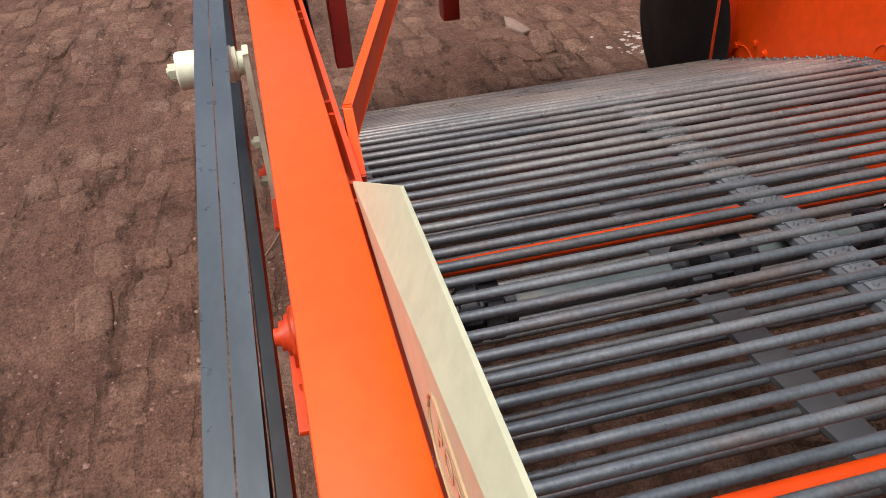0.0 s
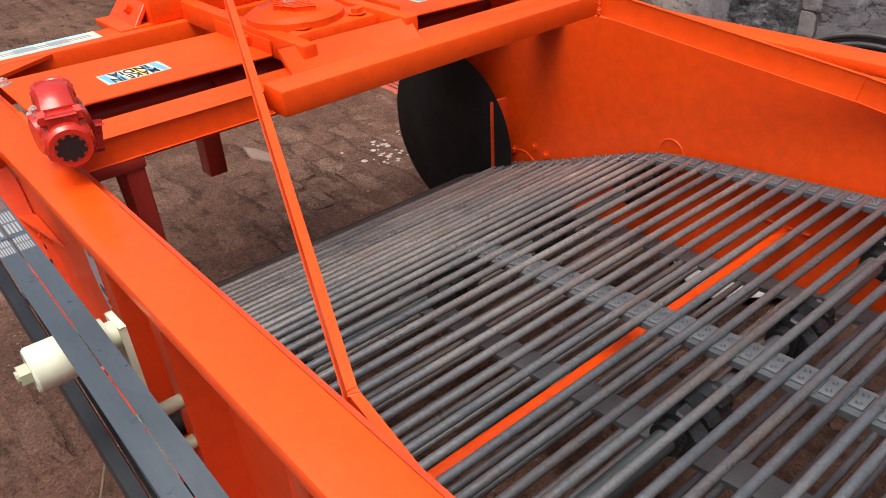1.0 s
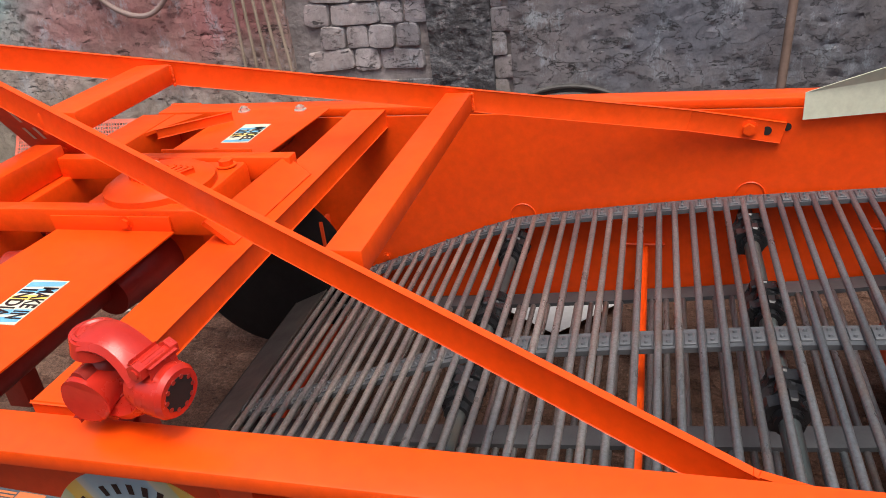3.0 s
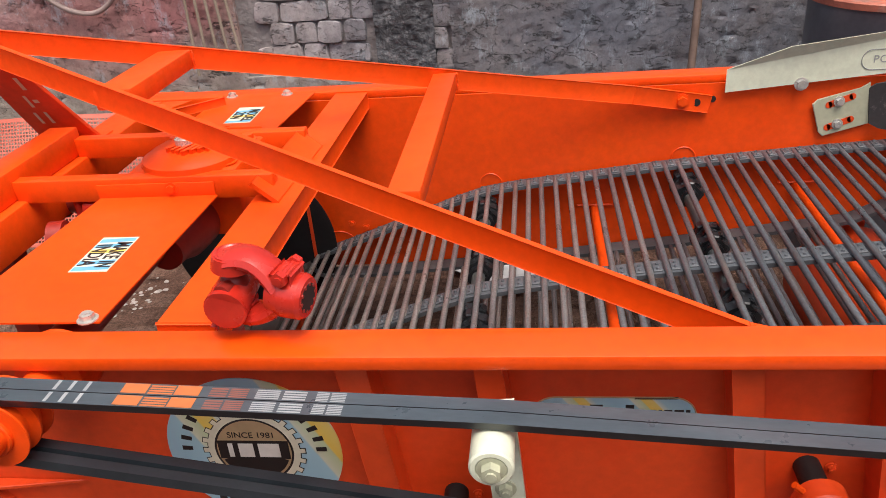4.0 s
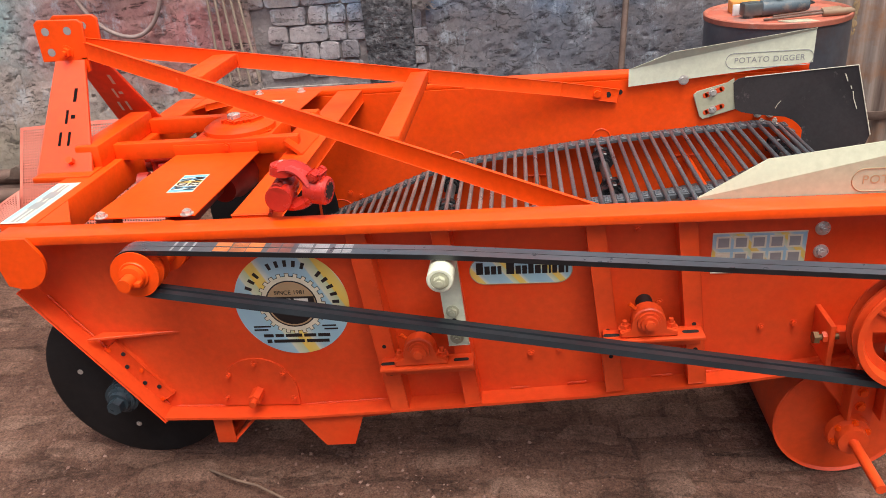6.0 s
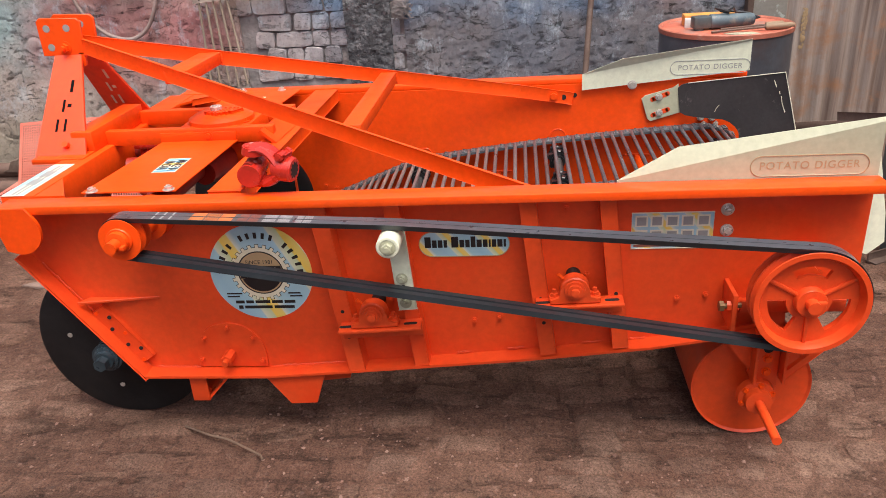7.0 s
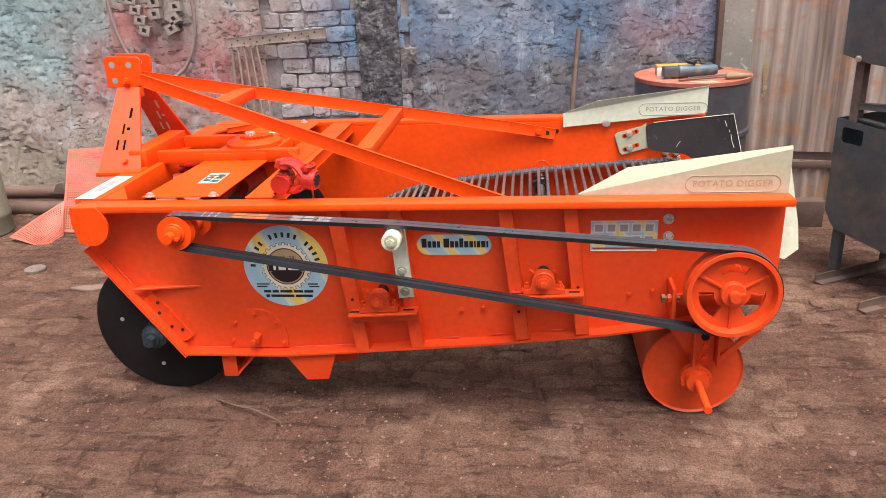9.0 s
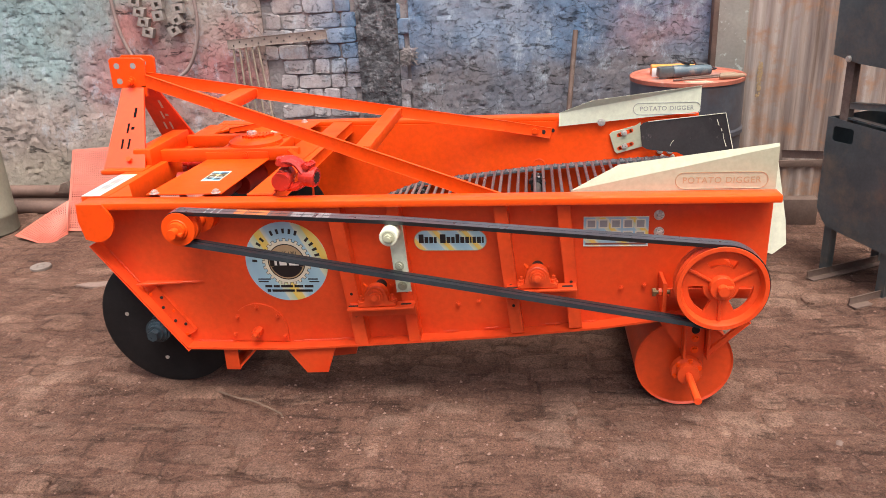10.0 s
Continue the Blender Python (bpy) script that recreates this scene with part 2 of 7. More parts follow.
def courses(nt):
    """Wavering courses of half-buried bricks: 0 in the joints."""
    here = spots_of(nt)
    nz = nt.nodes.new("ShaderNodeTexNoise")
    nz.inputs["Scale"].default_value, nz.inputs["Detail"].default_value = 7.0, 9.0
    nt.links.new(here, nz.inputs["Vector"])
    add = nt.nodes.new("ShaderNodeVectorMath")
    add.operation = "MULTIPLY_ADD"
    nt.links.new(nz.outputs["Color"], add.inputs[0])
    add.inputs[1].default_value = (0.10, 0.075, 0.0)
    nt.links.new(here, add.inputs[2])
    b = nt.nodes.new("ShaderNodeTexBrick")
    b.inputs["Scale"].default_value = 1.0
    b.inputs["Brick Width"].default_value, b.inputs["Row Height"].default_value = 0.19, 0.094
    b.inputs["Mortar Size"].default_value, b.inputs["Mortar Smooth"].default_value = 0.008, 0.35
    nt.links.new(add.outputs[0], b.inputs["Vector"])
    return ramp(nt, b.outputs["Fac"], [(0.0, (1, 1, 1)), (1.0, (0, 0, 0))])


def ground_material(name, deep, mid, pale, joints=True):
    """Trodden earth: broad stains, grit, pale specks and, with joints, the dark lines between buried bricks."""
    m, nt, p = blank(name, 0.92, placed=True)
    p.inputs["Specular IOR Level"].default_value = 0.25
    col = ramp(nt, tex(nt, 1.6, 10, 0.72), [(0.30, deep), (0.5, mid), (0.70, pale)])
    grit = ramp(nt, tex(nt, 75, 8, 0.8), [(0.34, (0.42, 0.40, 0.38)), (0.52, (1, 1, 1)), (0.8, (1.0, 1.0, 1.0))])
    col = mix(nt, 0.6, col, grit, "MULTIPLY")
    ledge = ramp(nt, tex(nt, 8, 9, 0.7, stretch=(0.55, 1.7, 1), shift=(1, 5, 2)), [(0.38, (0.58, 0.55, 0.54)), (0.42, (1, 1, 1)), (0.60, (1.16, 1.15, 1.14))])
    col = mix(nt, 0.8, col, ledge, "MULTIPLY")
    med = ramp(nt, tex(nt, 14, 10, 0.8), [(0.36, (0.58, 0.55, 0.54)), (0.54, (1, 1, 1)), (0.7, (1.15, 1.14, 1.13))])
    col = mix(nt, 0.85, col, med, "MULTIPLY")
    pal = ramp(nt, tex(nt, 34, 8, 0.82), [(0.54, (0, 0, 0)), (0.66, (1, 1, 1))])
    col = mix(nt, mix(nt, 1.0, pal, (0.22, 0.22, 0.22), "MULTIPLY"), col, (0.40, 0.29, 0.24))
    dark = ramp(nt, tex(nt, 130, 4, 0.7, shift=(2, 9, 4)), [(0.30, (0.25, 0.22, 0.20)), (0.40, (1, 1, 1))])
    col = mix(nt, 0.55, col, dark, "MULTIPLY")
    info = nt.nodes.new("ShaderNodeObjectInfo")
    col = mix(nt, 1.0, col, ramp(nt, info.outputs["Random"], [(0, (0.88, 0.86, 0.86)), (1, (1.10, 1.05, 1.02))]), "MULTIPLY")
    sand = ramp(nt, tex(nt, 150, 6, 0.85), [(0.37, (0.28, 0.26, 0.25)), (0.5, (0.98, 0.98, 0.98)), (0.64, (1.7, 1.66, 1.6))])
    col = mix(nt, 0.6, col, sand, "MULTIPLY")
    n = bump(nt, ledge, 0.8, 0.022)
    n = bump(nt, tex(nt, 9, 10, 0.7), 0.7, 0.03, n)
    n = bump(nt, tex(nt, 34, 8, 0.72), 0.7, 0.012, n)
    n = bump(nt, tex(nt, 110, 6, 0.75), 0.7, 0.005, n)
    if joints:
        mask = ramp(nt, tex(nt, 2.1, 7, 0.7, shift=(5, 2, 0)), [(0.44, (0, 0, 0)), (0.58, (1, 1, 1))])
        line = courses(nt)
        inv = mix(nt, mask, (1, 1, 1), line)
        col = mix(nt, 0.30, col, inv, "MULTIPLY")
        n = bump(nt, inv, 0.55, 0.010, n)
    nt.links.new(col, p.inputs["Base Color"])
    nt.links.new(n, p.inputs["Normal"])
    return m


GROUND = ground_material("red_earth", (0.078, 0.040, 0.029), (0.119, 0.067, 0.049), (0.188, 0.116, 0.086))
PAVER = ground_material("worn_paving_brick", (0.102, 0.058, 0.042), (0.155, 0.094, 0.070), (0.235, 0.158, 0.121), False)


def grit_material():
    m, nt, p = blank("grit", 0.95)
    geo = nt.nodes.new("ShaderNodeNewGeometry")
    nt.links.new(ramp(nt, geo.outputs["Random Per Island"], [(0.0, (0.06, 0.034, 0.027)), (0.35, (0.13, 0.072, 0.055)), (0.75, (0.20, 0.115, 0.09)), (1.0, (0.27, 0.175, 0.14))]), p.inputs["Base Color"])
    return m


GRIT = grit_material()

# ---- mesh helpers ----


def finish(bm, name, mat, smooth=35):
    me = bpy.data.meshes.new(name)
    bmesh.ops.recalc_face_normals(bm, faces=bm.faces)
    bm.to_mesh(me)
    bm.free()
    for poly in me.polygons:
        poly.use_smooth = True
    me.set_sharp_from_angle(angle=radians(smooth))
    for mt in (mat if isinstance(mat, (list, tuple)) else [mat]):
        me.materials.append(mt)
    return me


def part(name, bm, mat, parent, label=""):
    ob = new(name, finish(bm, name, mat))
    ob.parent = parent
    if label:
        tagged(ob, label)
    return ob


def thing(name, label, category, at=(0, 0, 0), group="", turn=(0, 0, 0)):
    ob = new(name)
    ob.empty_display_size = 0.1
    ob.matrix_world = pose(*at, *turn)
    return tagged(ob, label, category, group)


def solo(name, bm, mat, label, category, kind="", group=""):
    return tagged(new(name, finish(bm, name, mat)), label, category, group, kind)


def box(bm, x0, x1, y0, y1, z0, z1, bevel=0.002):
    vs = bmesh.ops.create_cube(bm, size=1.0)["verts"]
    for v in vs:
        v.co = Vector(((x0 + x1) / 2 + v.co.x * (x1 - x0), (y0 + y1) / 2 + v.co.y * (y1 - y0), (z0 + z1) / 2 + v.co.z * (z1 - z0)))
    if bevel:
        es = list({e for v in vs for e in v.link_edges})
        bmesh.ops.bevel(bm, geom=es, offset=bevel, segments=2, affect="EDGES", profile=0.5)
    return bm


def beam(bm, p0, p1, width, height, up=(0, 0, 1), bevel=0.002):
    """A bar of rectangular section from p0 to p1; height is measured along up."""
    a, b = Vector(p0), Vector(p1)
    d = (b - a).normalized()
    side = d.cross(Vector(up)).normalized()
    u = side.cross(d).normalized()
    vs = bmesh.ops.create_cube(bm, size=1.0)["verts"]
    mid, ln = (a + b) / 2, (b - a).length
    for v in vs:
        v.co = mid + d * (v.co.x * ln) + side * (v.co.y * width) + u * (v.co.z * height)
    if bevel:
        es = list({e for v in vs for e in v.link_edges})
        bmesh.ops.bevel(bm, geom=es, offset=bevel, segments=2, affect="EDGES", profile=0.5)
    return bm


def rod(bm, p0, p1, r, seg=16, r2=None, ends=True):
    a, b = Vector(p0), Vector(p1)
    q = (b - a).to_track_quat("Z", "Y").to_matrix().to_4x4()
    m = Matrix.Translation((a + b) / 2) @ q
    bmesh.ops.create_cone(bm, cap_ends=ends, segments=seg, radius1=r, radius2=r if r2 is None else r2, depth=(b - a).length, matrix=m)
    return bm


def lathe(bm, profile, centre, axis="Y", seg=40):
    """A turned solid: profile rows of (distance along the axis, radius)."""
    rings = []
    for h, r in profile:
        ring = []
        for k in range(seg):
            a = 2 * math.pi * k / seg
            c, s = r * math.cos(a), r * math.sin(a)
            p = {"X": (h, c, s), "Y": (c, h, s), "Z": (c, s, h)}[axis]
            ring.append(bm.verts.new(Vector(centre) + Vector(p)))
        rings.append(ring)
    for r0, r1 in zip(rings, rings[1:]):
        for k in range(seg):
            bm.faces.new((r0[k], r0[(k + 1) % seg], r1[(k + 1) % seg], r1[k]))
    for ring in (rings[0], rings[-1]):
        bm.faces.new(ring)
    return bm


def prism(bm, pts, lo, hi, axis="Y", bevel=0.0):
    """A plate: an outline in the other two axes, from lo to hi along axis."""
    def at(p, h):
        return {"X": (h, p[0], p[1]), "Y": (p[0], h, p[1]), "Z": (p[0], p[1], h)}[axis]
    a = [bm.verts.new(at(p, lo)) for p in pts]
    b = [bm.verts.new(at(p, hi)) for p in pts]
    fs = [bm.faces.new(a), bm.faces.new(list(reversed(b)))]
    for k in range(len(pts)):
        j = (k + 1) % len(pts)
        fs.append(bm.faces.new((a[k], b[k], b[j], a[j])))
    if bevel:
        es = list({e for f in fs[:2] for e in f.edges})
        bmesh.ops.bevel(bm, geom=es, offset=bevel, segments=1, affect="EDGES")
    return bm


def ribbon(bm, pts, y0, y1, thick):
    """A strap that follows (x, z) points, from y0 to y1, thick below them."""
    rows = []
    n = len(pts)
    for k in range(n):
        p, q = Vector(pts[max(0, k - 1)]), Vector(pts[min(n - 1, k + 1)])
        d = (q - p).normalized()
        nx, nz = -d.y, d.x
        x, z = pts[k]
        rows.append([bm.verts.new(v) for v in ((x, y0, z), (x, y1, z), (x - nx * thick, y1, z - nz * thick), (x - nx * thick, y0, z - nz * thick))])
    for a, b in zip(rows, rows[1:]):
        for k in range(4):
            bm.faces.new((a[k], a[(k + 1) % 4], b[(k + 1) % 4], b[k]))
    bm.faces.new(rows[0])
    bm.faces.new(rows[-1])
    return bm


def pipe(bm, pts, r, seg=10, closed=False):
    """A round tube through points."""
    pts = [Vector(p) for p in pts]
    n = len(pts)
    rings = []
    ref = Vector((0.13, 0.21, 0.97))
    for k in range(n):
        d = (pts[(k + 1) % n if closed else min(n - 1, k + 1)] - pts[(k - 1) % n if closed else max(0, k - 1)]).normalized()
        u = d.cross(ref).normalized()
        v = d.cross(u)
        rings.append([bm.verts.new(pts[k] + r * (math.cos(2 * math.pi * j / seg) * u + math.sin(2 * math.pi * j / seg) * v)) for j in range(seg)])
    for k in range(n if closed else n - 1):
        a, b = rings[k], rings[(k + 1) % n]
        for j in range(seg):
            bm.faces.new((a[j], a[(j + 1) % seg], b[(j + 1) % seg], b[j]))
    if not closed:
        bm.faces.new(rings[0])
        bm.faces.new(rings[-1])
    return bm


def bolt(bm, at, r=0.009, out=0.008, axis=(0, -1, 0), washer=True, stud=0.0):
    """A hexagon head with its washer, standing out along axis."""
    p, a = Vector(at), Vector(axis)
    if washer:
        rod(bm, p, p + a * 0.002, r * 1.45, 14)
    rod(bm, p + a * 0.002, p + a * (0.002 + out), r, 6)
    if stud:
        rod(bm, p + a * out, p + a * (out + stud), r * 0.55, 10)
    return bm


def text_mesh(body, size, depth=0.0004, spacing=1.0, shear=0.0, align="CENTER", bold=0.0):
    cu = bpy.data.curves.new("letters", "FONT")
    cu.body, cu.size, cu.extrude, cu.space_character, cu.shear = body, size, depth, spacing, shear
    cu.offset = bold
    cu.align_x, cu.align_y = align, "CENTER"
    ob = bpy.data.objects.new("letters", cu)
    scene.collection.objects.link(ob)
    me = bpy.data.meshes.new_from_object(ob.evaluated_get(bpy.context.evaluated_depsgraph_get()))
    bpy.data.objects.remove(ob)
    return me


def letters(name, body, size, m, mat, parent, label="", depth=0.0004, spacing=1.0, sx=1.0, bold=0.0):
    me = text_mesh(body, size, depth, spacing, bold=bold)
    me.transform(m @ Matrix.Diagonal((sx, 1, 1, 1)))
    me.materials.clear()
    me.materials.append(mat)
    ob = new(name, me)
    ob.parent = parent
    if label:
        tagged(ob, label)
    return ob


def ground_z(x, y):
    return -0.018 * (max(-3.0, min(3.0, x)) + 0.7)


def arc(cx, cz, r, a0, a1, n):
    return [(cx + r * math.cos(radians(a0 + (a1 - a0) * k / n)), cz + r * math.sin(radians(a0 + (a1 - a0) * k / n))) for k in range(n + 1)]


FACE = Matrix(((1, 0, 0, 0), (0, 0, -1, 0), (0, 1, 0, 0), (0, 0, 0, 1)))  # lays a text's plane into x and z, read from -y
WIDE = 1.132  # outer width over the two side plates

# ---- ground and walls ----


def lumps(x, y):
    v = Vector((x, y, 0))
    return 0.012 * noise.noise(v * 1.3) + 0.007 * noise.noise(v * 4.3) + 0.006 * noise.noise(v * 11.0) + 0.006 * (0.25 - abs(noise.noise(v * 19.0))) + 0.0022 * noise.noise(v * 47.0) + 0.0012 * noise.noise(v * 95.0)


def spread_axis(lo, hi, step, far):
    out = [lo - d for d in (far, 12.0, 5.0, 2.0, 0.8, 0.3)]
    n = round((hi - lo) / step)
    out += [lo + (hi - lo) * k / n for k in range(n + 1)]
    return out + [hi + d for d in (0.3, 0.8, 2.0, 5.0, 12.0, far)]


def build_ground():
    xs, ys = spread_axis(-3.4, 2.4, 0.0085, 60), spread_axis(-1.7, 2.2, 0.0085, 60)
    verts = [(x, y, ground_z(x, y) + lumps(x, y)) for y in ys for x in xs]
    w = len(xs)
    faces = [(j * w + i, j * w + i + 1, (j + 1) * w + i + 1, (j + 1) * w + i) for j in range(len(ys) - 1) for i in range(w - 1)]
    me = bpy.data.meshes.new("ground")
    me.from_pydata(verts, [], faces)
    for p in me.polygons:
        p.use_smooth = True
    me.materials.append(GROUND)
    return tagged(new("ground", me), "reddish earth yard over worn brick paving", "ground", kind="structure")


ground = build_ground()


def wall_material(name, kind):
    """Old plaster with overspray of paint: blue-grey and teal, red and soot patches."""
    m, nt, p = blank(name, 0.88, placed=True)
    sep = nt.nodes.new("ShaderNodeSeparateXYZ")
    nt.links.new(spots_of(nt), sep.inputs[0])

    def band(sock, lo, hi, soft, wob=0.25):
        """1 between lo and hi along an axis, with a wandering edge."""
        n = tex(nt, 2.6, 6, 0.65, shift=(lo * 3, 1, hi * 5))
        add = nt.nodes.new("ShaderNodeMath")
        add.operation = "MULTIPLY_ADD"
        nt.links.new(n, add.inputs[0])
        add.inputs[1].default_value, add.inputs[2].default_value = wob * 2, -wob
        s2 = nt.nodes.new("ShaderNodeMath")
        nt.links.new(sock, s2.inputs[0])
        nt.links.new(add.outputs[0], s2.inputs[1])
        out = None
        for edge, sign in ((lo, 1), (hi, -1)):
            mr = nt.nodes.new("ShaderNodeMapRange")
            mr.interpolation_type = "SMOOTHSTEP"
            mr.inputs[1].default_value, mr.inputs[2].default_value = (edge - soft, edge + soft)
            mr.inputs[3].default_value, mr.inputs[4].default_value = (0, 1) if sign > 0 else (1, 0)
            nt.links.new(s2.outputs[0], mr.inputs[0])
            if out is None:
                out = mr.outputs[0]
            else:
                mu = nt.nodes.new("ShaderNodeMath")
                mu.operation = "MULTIPLY"
                nt.links.new(out, mu.inputs[0])
                nt.links.new(mr.outputs[0], mu.inputs[1])
                out = mu.outputs[0]
        return out

    def times(a, b):
        mu = nt.nodes.new("ShaderNodeMath")
        mu.operation = "MULTIPLY"
        for i, v in ((0, a), (1, b)):
            if isinstance(v, float):
                mu.inputs[i].default_value = v
            else:
                nt.links.new(v, mu.inputs[i])
        return mu.outputs[0]

    X, Z = sep.outputs[0], sep.outputs[2]
    base = ramp(nt, tex(nt, 3.0, 8, 0.7), [(0.3, (0.29, 0.245, 0.225)), (0.5, (0.42, 0.37, 0.34)), (0.7, (0.56, 0.51, 0.47))])
    if kind == "brick":
        base = ramp(nt, tex(nt, 6.0, 8, 0.7), [(0.3, (0.34, 0.315, 0.325)), (0.5, (0.52, 0.49, 0.505)), (0.7, (0.72, 0.69, 0.705))])
    col = base
    col = mix(nt, times(band(Z, -0.2, 0.42, 0.12), 0.6), col, (0.338, 0.314, 0.244))           # mossy foot of the wall
    col = mix(nt, times(times(band(X, -9, -1.95, 0.35), band(Z, 0.76, 9, 0.16)), 0.72), col, (0.22, 0.40, 0.43))  # teal overspray
    col = mix(nt, times(times(band(X, -2.3, -1.25, 0.22), band(Z, 0.60, 1.06, 0.14)), 0.78), col, (0.42, 0.13, 0.145))  # red overspray
    col = mix(nt, times(times(band(X, -2.08, -1.82, 0.05, 0.06), band(Z, 0.98, 1.22, 0.05, 0.06)), 0.75), col, (0.582, 0.198, 0.186))
    col = mix(nt, times(band(X, -0.78, 9.0, 0.16), 0.84 if kind != "brick" else 0.5), col, (0.150, 0.180, 0.235))               # soot and dark blue paint
    col = mix(nt, times(times(band(X, -0.85, 1.5, 0.2), band(Z, 0.90, 9, 0.12)), 0.80), col, (0.12, 0.27, 0.47))
    col = mix(nt, times(times(band(X, -0.25, 0.35, 0.14), band(Z, 0.96, 9, 0.14)), 0.36), col, (0.62, 0.68, 0.73))
    col = mix(nt, times(times(band(X, 0.75, 1.25, 0.12), band(Z, 0.90, 1.12, 0.10)), 0.40), col, (0.60, 0.26, 0.22))
    streak = ramp(nt, tex(nt, 9, 8, 0.75, stretch=(1, 1, 0.6)), [(0.35, (0.50, 0.50, 0.50)), (0.58, (1, 1, 1))])
    col = mix(nt, 0.55, col, streak, "MULTIPLY")
    warm = ramp(nt, tex(nt, 1.9, 7, 0.65, shift=(9, 2, 3)), [(0.42, (0, 0, 0)), (0.60, (1, 1, 1))])
    col = mix(nt, times(warm, 0.30), col, (0.34, 0.27, 0.22))
    fleck = ramp(nt, tex(nt, 34, 6, 0.8), [(0.62, (0, 0, 0)), (0.72, (1, 1, 1))])
    col = mix(nt, times(fleck, 0.35), col, (0.34, 0.34, 0.33))
    info = nt.nodes.new("ShaderNodeObjectInfo")
    col = mix(nt, 1.0, col, ramp(nt, info.outputs["Random"], [(0, (0.82, 0.82, 0.83)), (1, (1.12, 1.10, 1.08))]), "MULTIPLY")
    line = mix(nt, ramp(nt, tex(nt, 2.2, 5, 0.6, shift=(1, 4, 2)), [(0.44, (0, 0, 0)), (0.54, (1, 1, 1))]), (1, 1, 1), cracks(nt, 5.0, (0.75, 1, 1.5), 0.6, 0.011))
    chips = ramp(nt, tex(nt, 13, 10, 0.80, stretch=(0.8, 1, 1.5)), [(0.39, (0.0, 0.0, 0.0)), (0.42, (1, 1, 1))])
    fine = ramp(nt, tex(nt, 42, 8, 0.8), [(0.38, (0.35, 0.35, 0.35)), (0.52, (1, 1, 1))])
    col = mix(nt, 0.75, col, line, "MULTIPLY")
    col = mix(nt, 0.28, col, chips, "MULTIPLY")
    col = mix(nt, 0.42, col, fine, "MULTIPLY")
    pits = ramp(nt, tex(nt, 27, 7, 0.72, stretch=(0.75, 1, 1.5), shift=(4, 1, 7)), [(0.345, (0.12, 0.12, 0.13)), (0.375, (1, 1, 1))])
    col = mix(nt, 0.5, col, pits, "MULTIPLY")
    gaps = ramp(nt, tex(nt, 11, 9, 0.66, stretch=(0.55, 1, 2.1), shift=(3, 6, 2)), [(0.345, (0.06, 0.06, 0.065)), (0.368, (1, 1, 1))])
    col = mix(nt, 0.7, col, gaps, "MULTIPLY")
    brushed = ramp(nt, tex(nt, 7, 10, 0.82, stretch=(1.3, 1, 0.7), shift=(1, 8, 5)), [(0.53, (0, 0, 0)), (0.64, (1, 1, 1))])
    col = mix(nt, times(times(brushed, band(Z, 0.45, 9, 0.25)), 0.5), col, (0.50, 0.60, 0.68))
    bits = ramp(nt, tex(nt, 38, 6, 0.75, stretch=(0.8, 1, 1.3), shift=(8, 3, 1)), [(0.655, (0, 0, 0)), (0.69, (1, 1, 1))])
    col = mix(nt, times(bits, 0.5), col, (0.62, 0.61, 0.60))
    nt.links.new(col, p.inputs["Base Color"])
    n = bump(nt, chips, 0.9, 0.010)
    n = bump(nt, pits, 0.9, 0.012, n)
    n = bump(nt, gaps, 1.0, 0.016, n)
    n = bump(nt, line, 0.9, 0.014, n)
    n = bump(nt, tex(nt, 4.5, 8, 0.65), 0.4, 0.02, n)
    nt.links.new(bump(nt, tex(nt, 60, 8, 0.8), 0.9, 0.008, n), p.inputs["Normal"])
    return m


PLASTER = wall_material("stained_plaster", "plaster")
WALLBRICK = wall_material("sooty_brick", "brick")
MORTAR = surface("rough_mortar", [(0.3, (0.17, 0.155, 0.155)), (0.7, (0.35, 0.32, 0.315))], 8, 0.95, fine=60, relief=0.9, depth=0.012)
CEMENT = surface("rough_cement", [(0.3, (0.04, 0.043, 0.05)), (0.5, (0.10, 0.105, 0.115)), (0.7, (0.22, 0.22, 0.23))], 34, 0.95, fine=55, relief=1.0, depth=0.02,
                 stain=(0.05, 0.05, 0.055), stain_scale=18, stain_lo=0.5, stain_hi=0.56)
WALL_Y = 2.12


def rough_slab(x0, x1, z0, z1, front, back, step, depth, seed):
    """A piece of plastered wall: an uneven sheet that is closed behind."""
    nx, nz = max(1, round((x1 - x0) / step)), max(1, round((z1 - z0) / step))
    bm = bmesh.new()
    grid = []
    for j in range(nz + 1):
        row = []
        for i in range(nx + 1):
            x, z = x0 + (x1 - x0) * i / nx, z0 + (z1 - z0) * j / nz
            v = Vector((x, z, seed))
            d = depth * (noise.noise(v * 2.2) + 0.45 * noise.noise(v * 7.0) + 0.3 * noise.noise(v * 19.0))
            crack = abs(noise.noise(v * 2.9 + Vector((7, 3, 1))))
            if crack < 0.012:
                d += 0.006
            d += 0.004 * noise.noise(v * 41.0)
            if noise.noise(Vector((x * 21, z * 34, seed + 8.0))) < -0.50:
                d += 0.007
            row.append(bm.verts.new((x, front + d, z)))
        grid.append(row)
    for a, b in zip(grid, grid[1:]):
        for i in range(nx):
            bm.faces.new((a[i], a[i + 1], b[i + 1], b[i]))
    edge = grid[0] + [r[-1] for r in grid[1:]] + list(reversed(grid[-1][:-1])) + [r[0] for r in reversed(grid[1:-1])]
    rear = [bm.verts.new((v.co.x, back, v.co.z)) for v in edge]
    for k in range(len(edge)):
        j = (k + 1) % len(edge)
        bm.faces.new((edge[k], rear[k], rear[j], edge[j]))
    bm.faces.new(rear)
    return bm


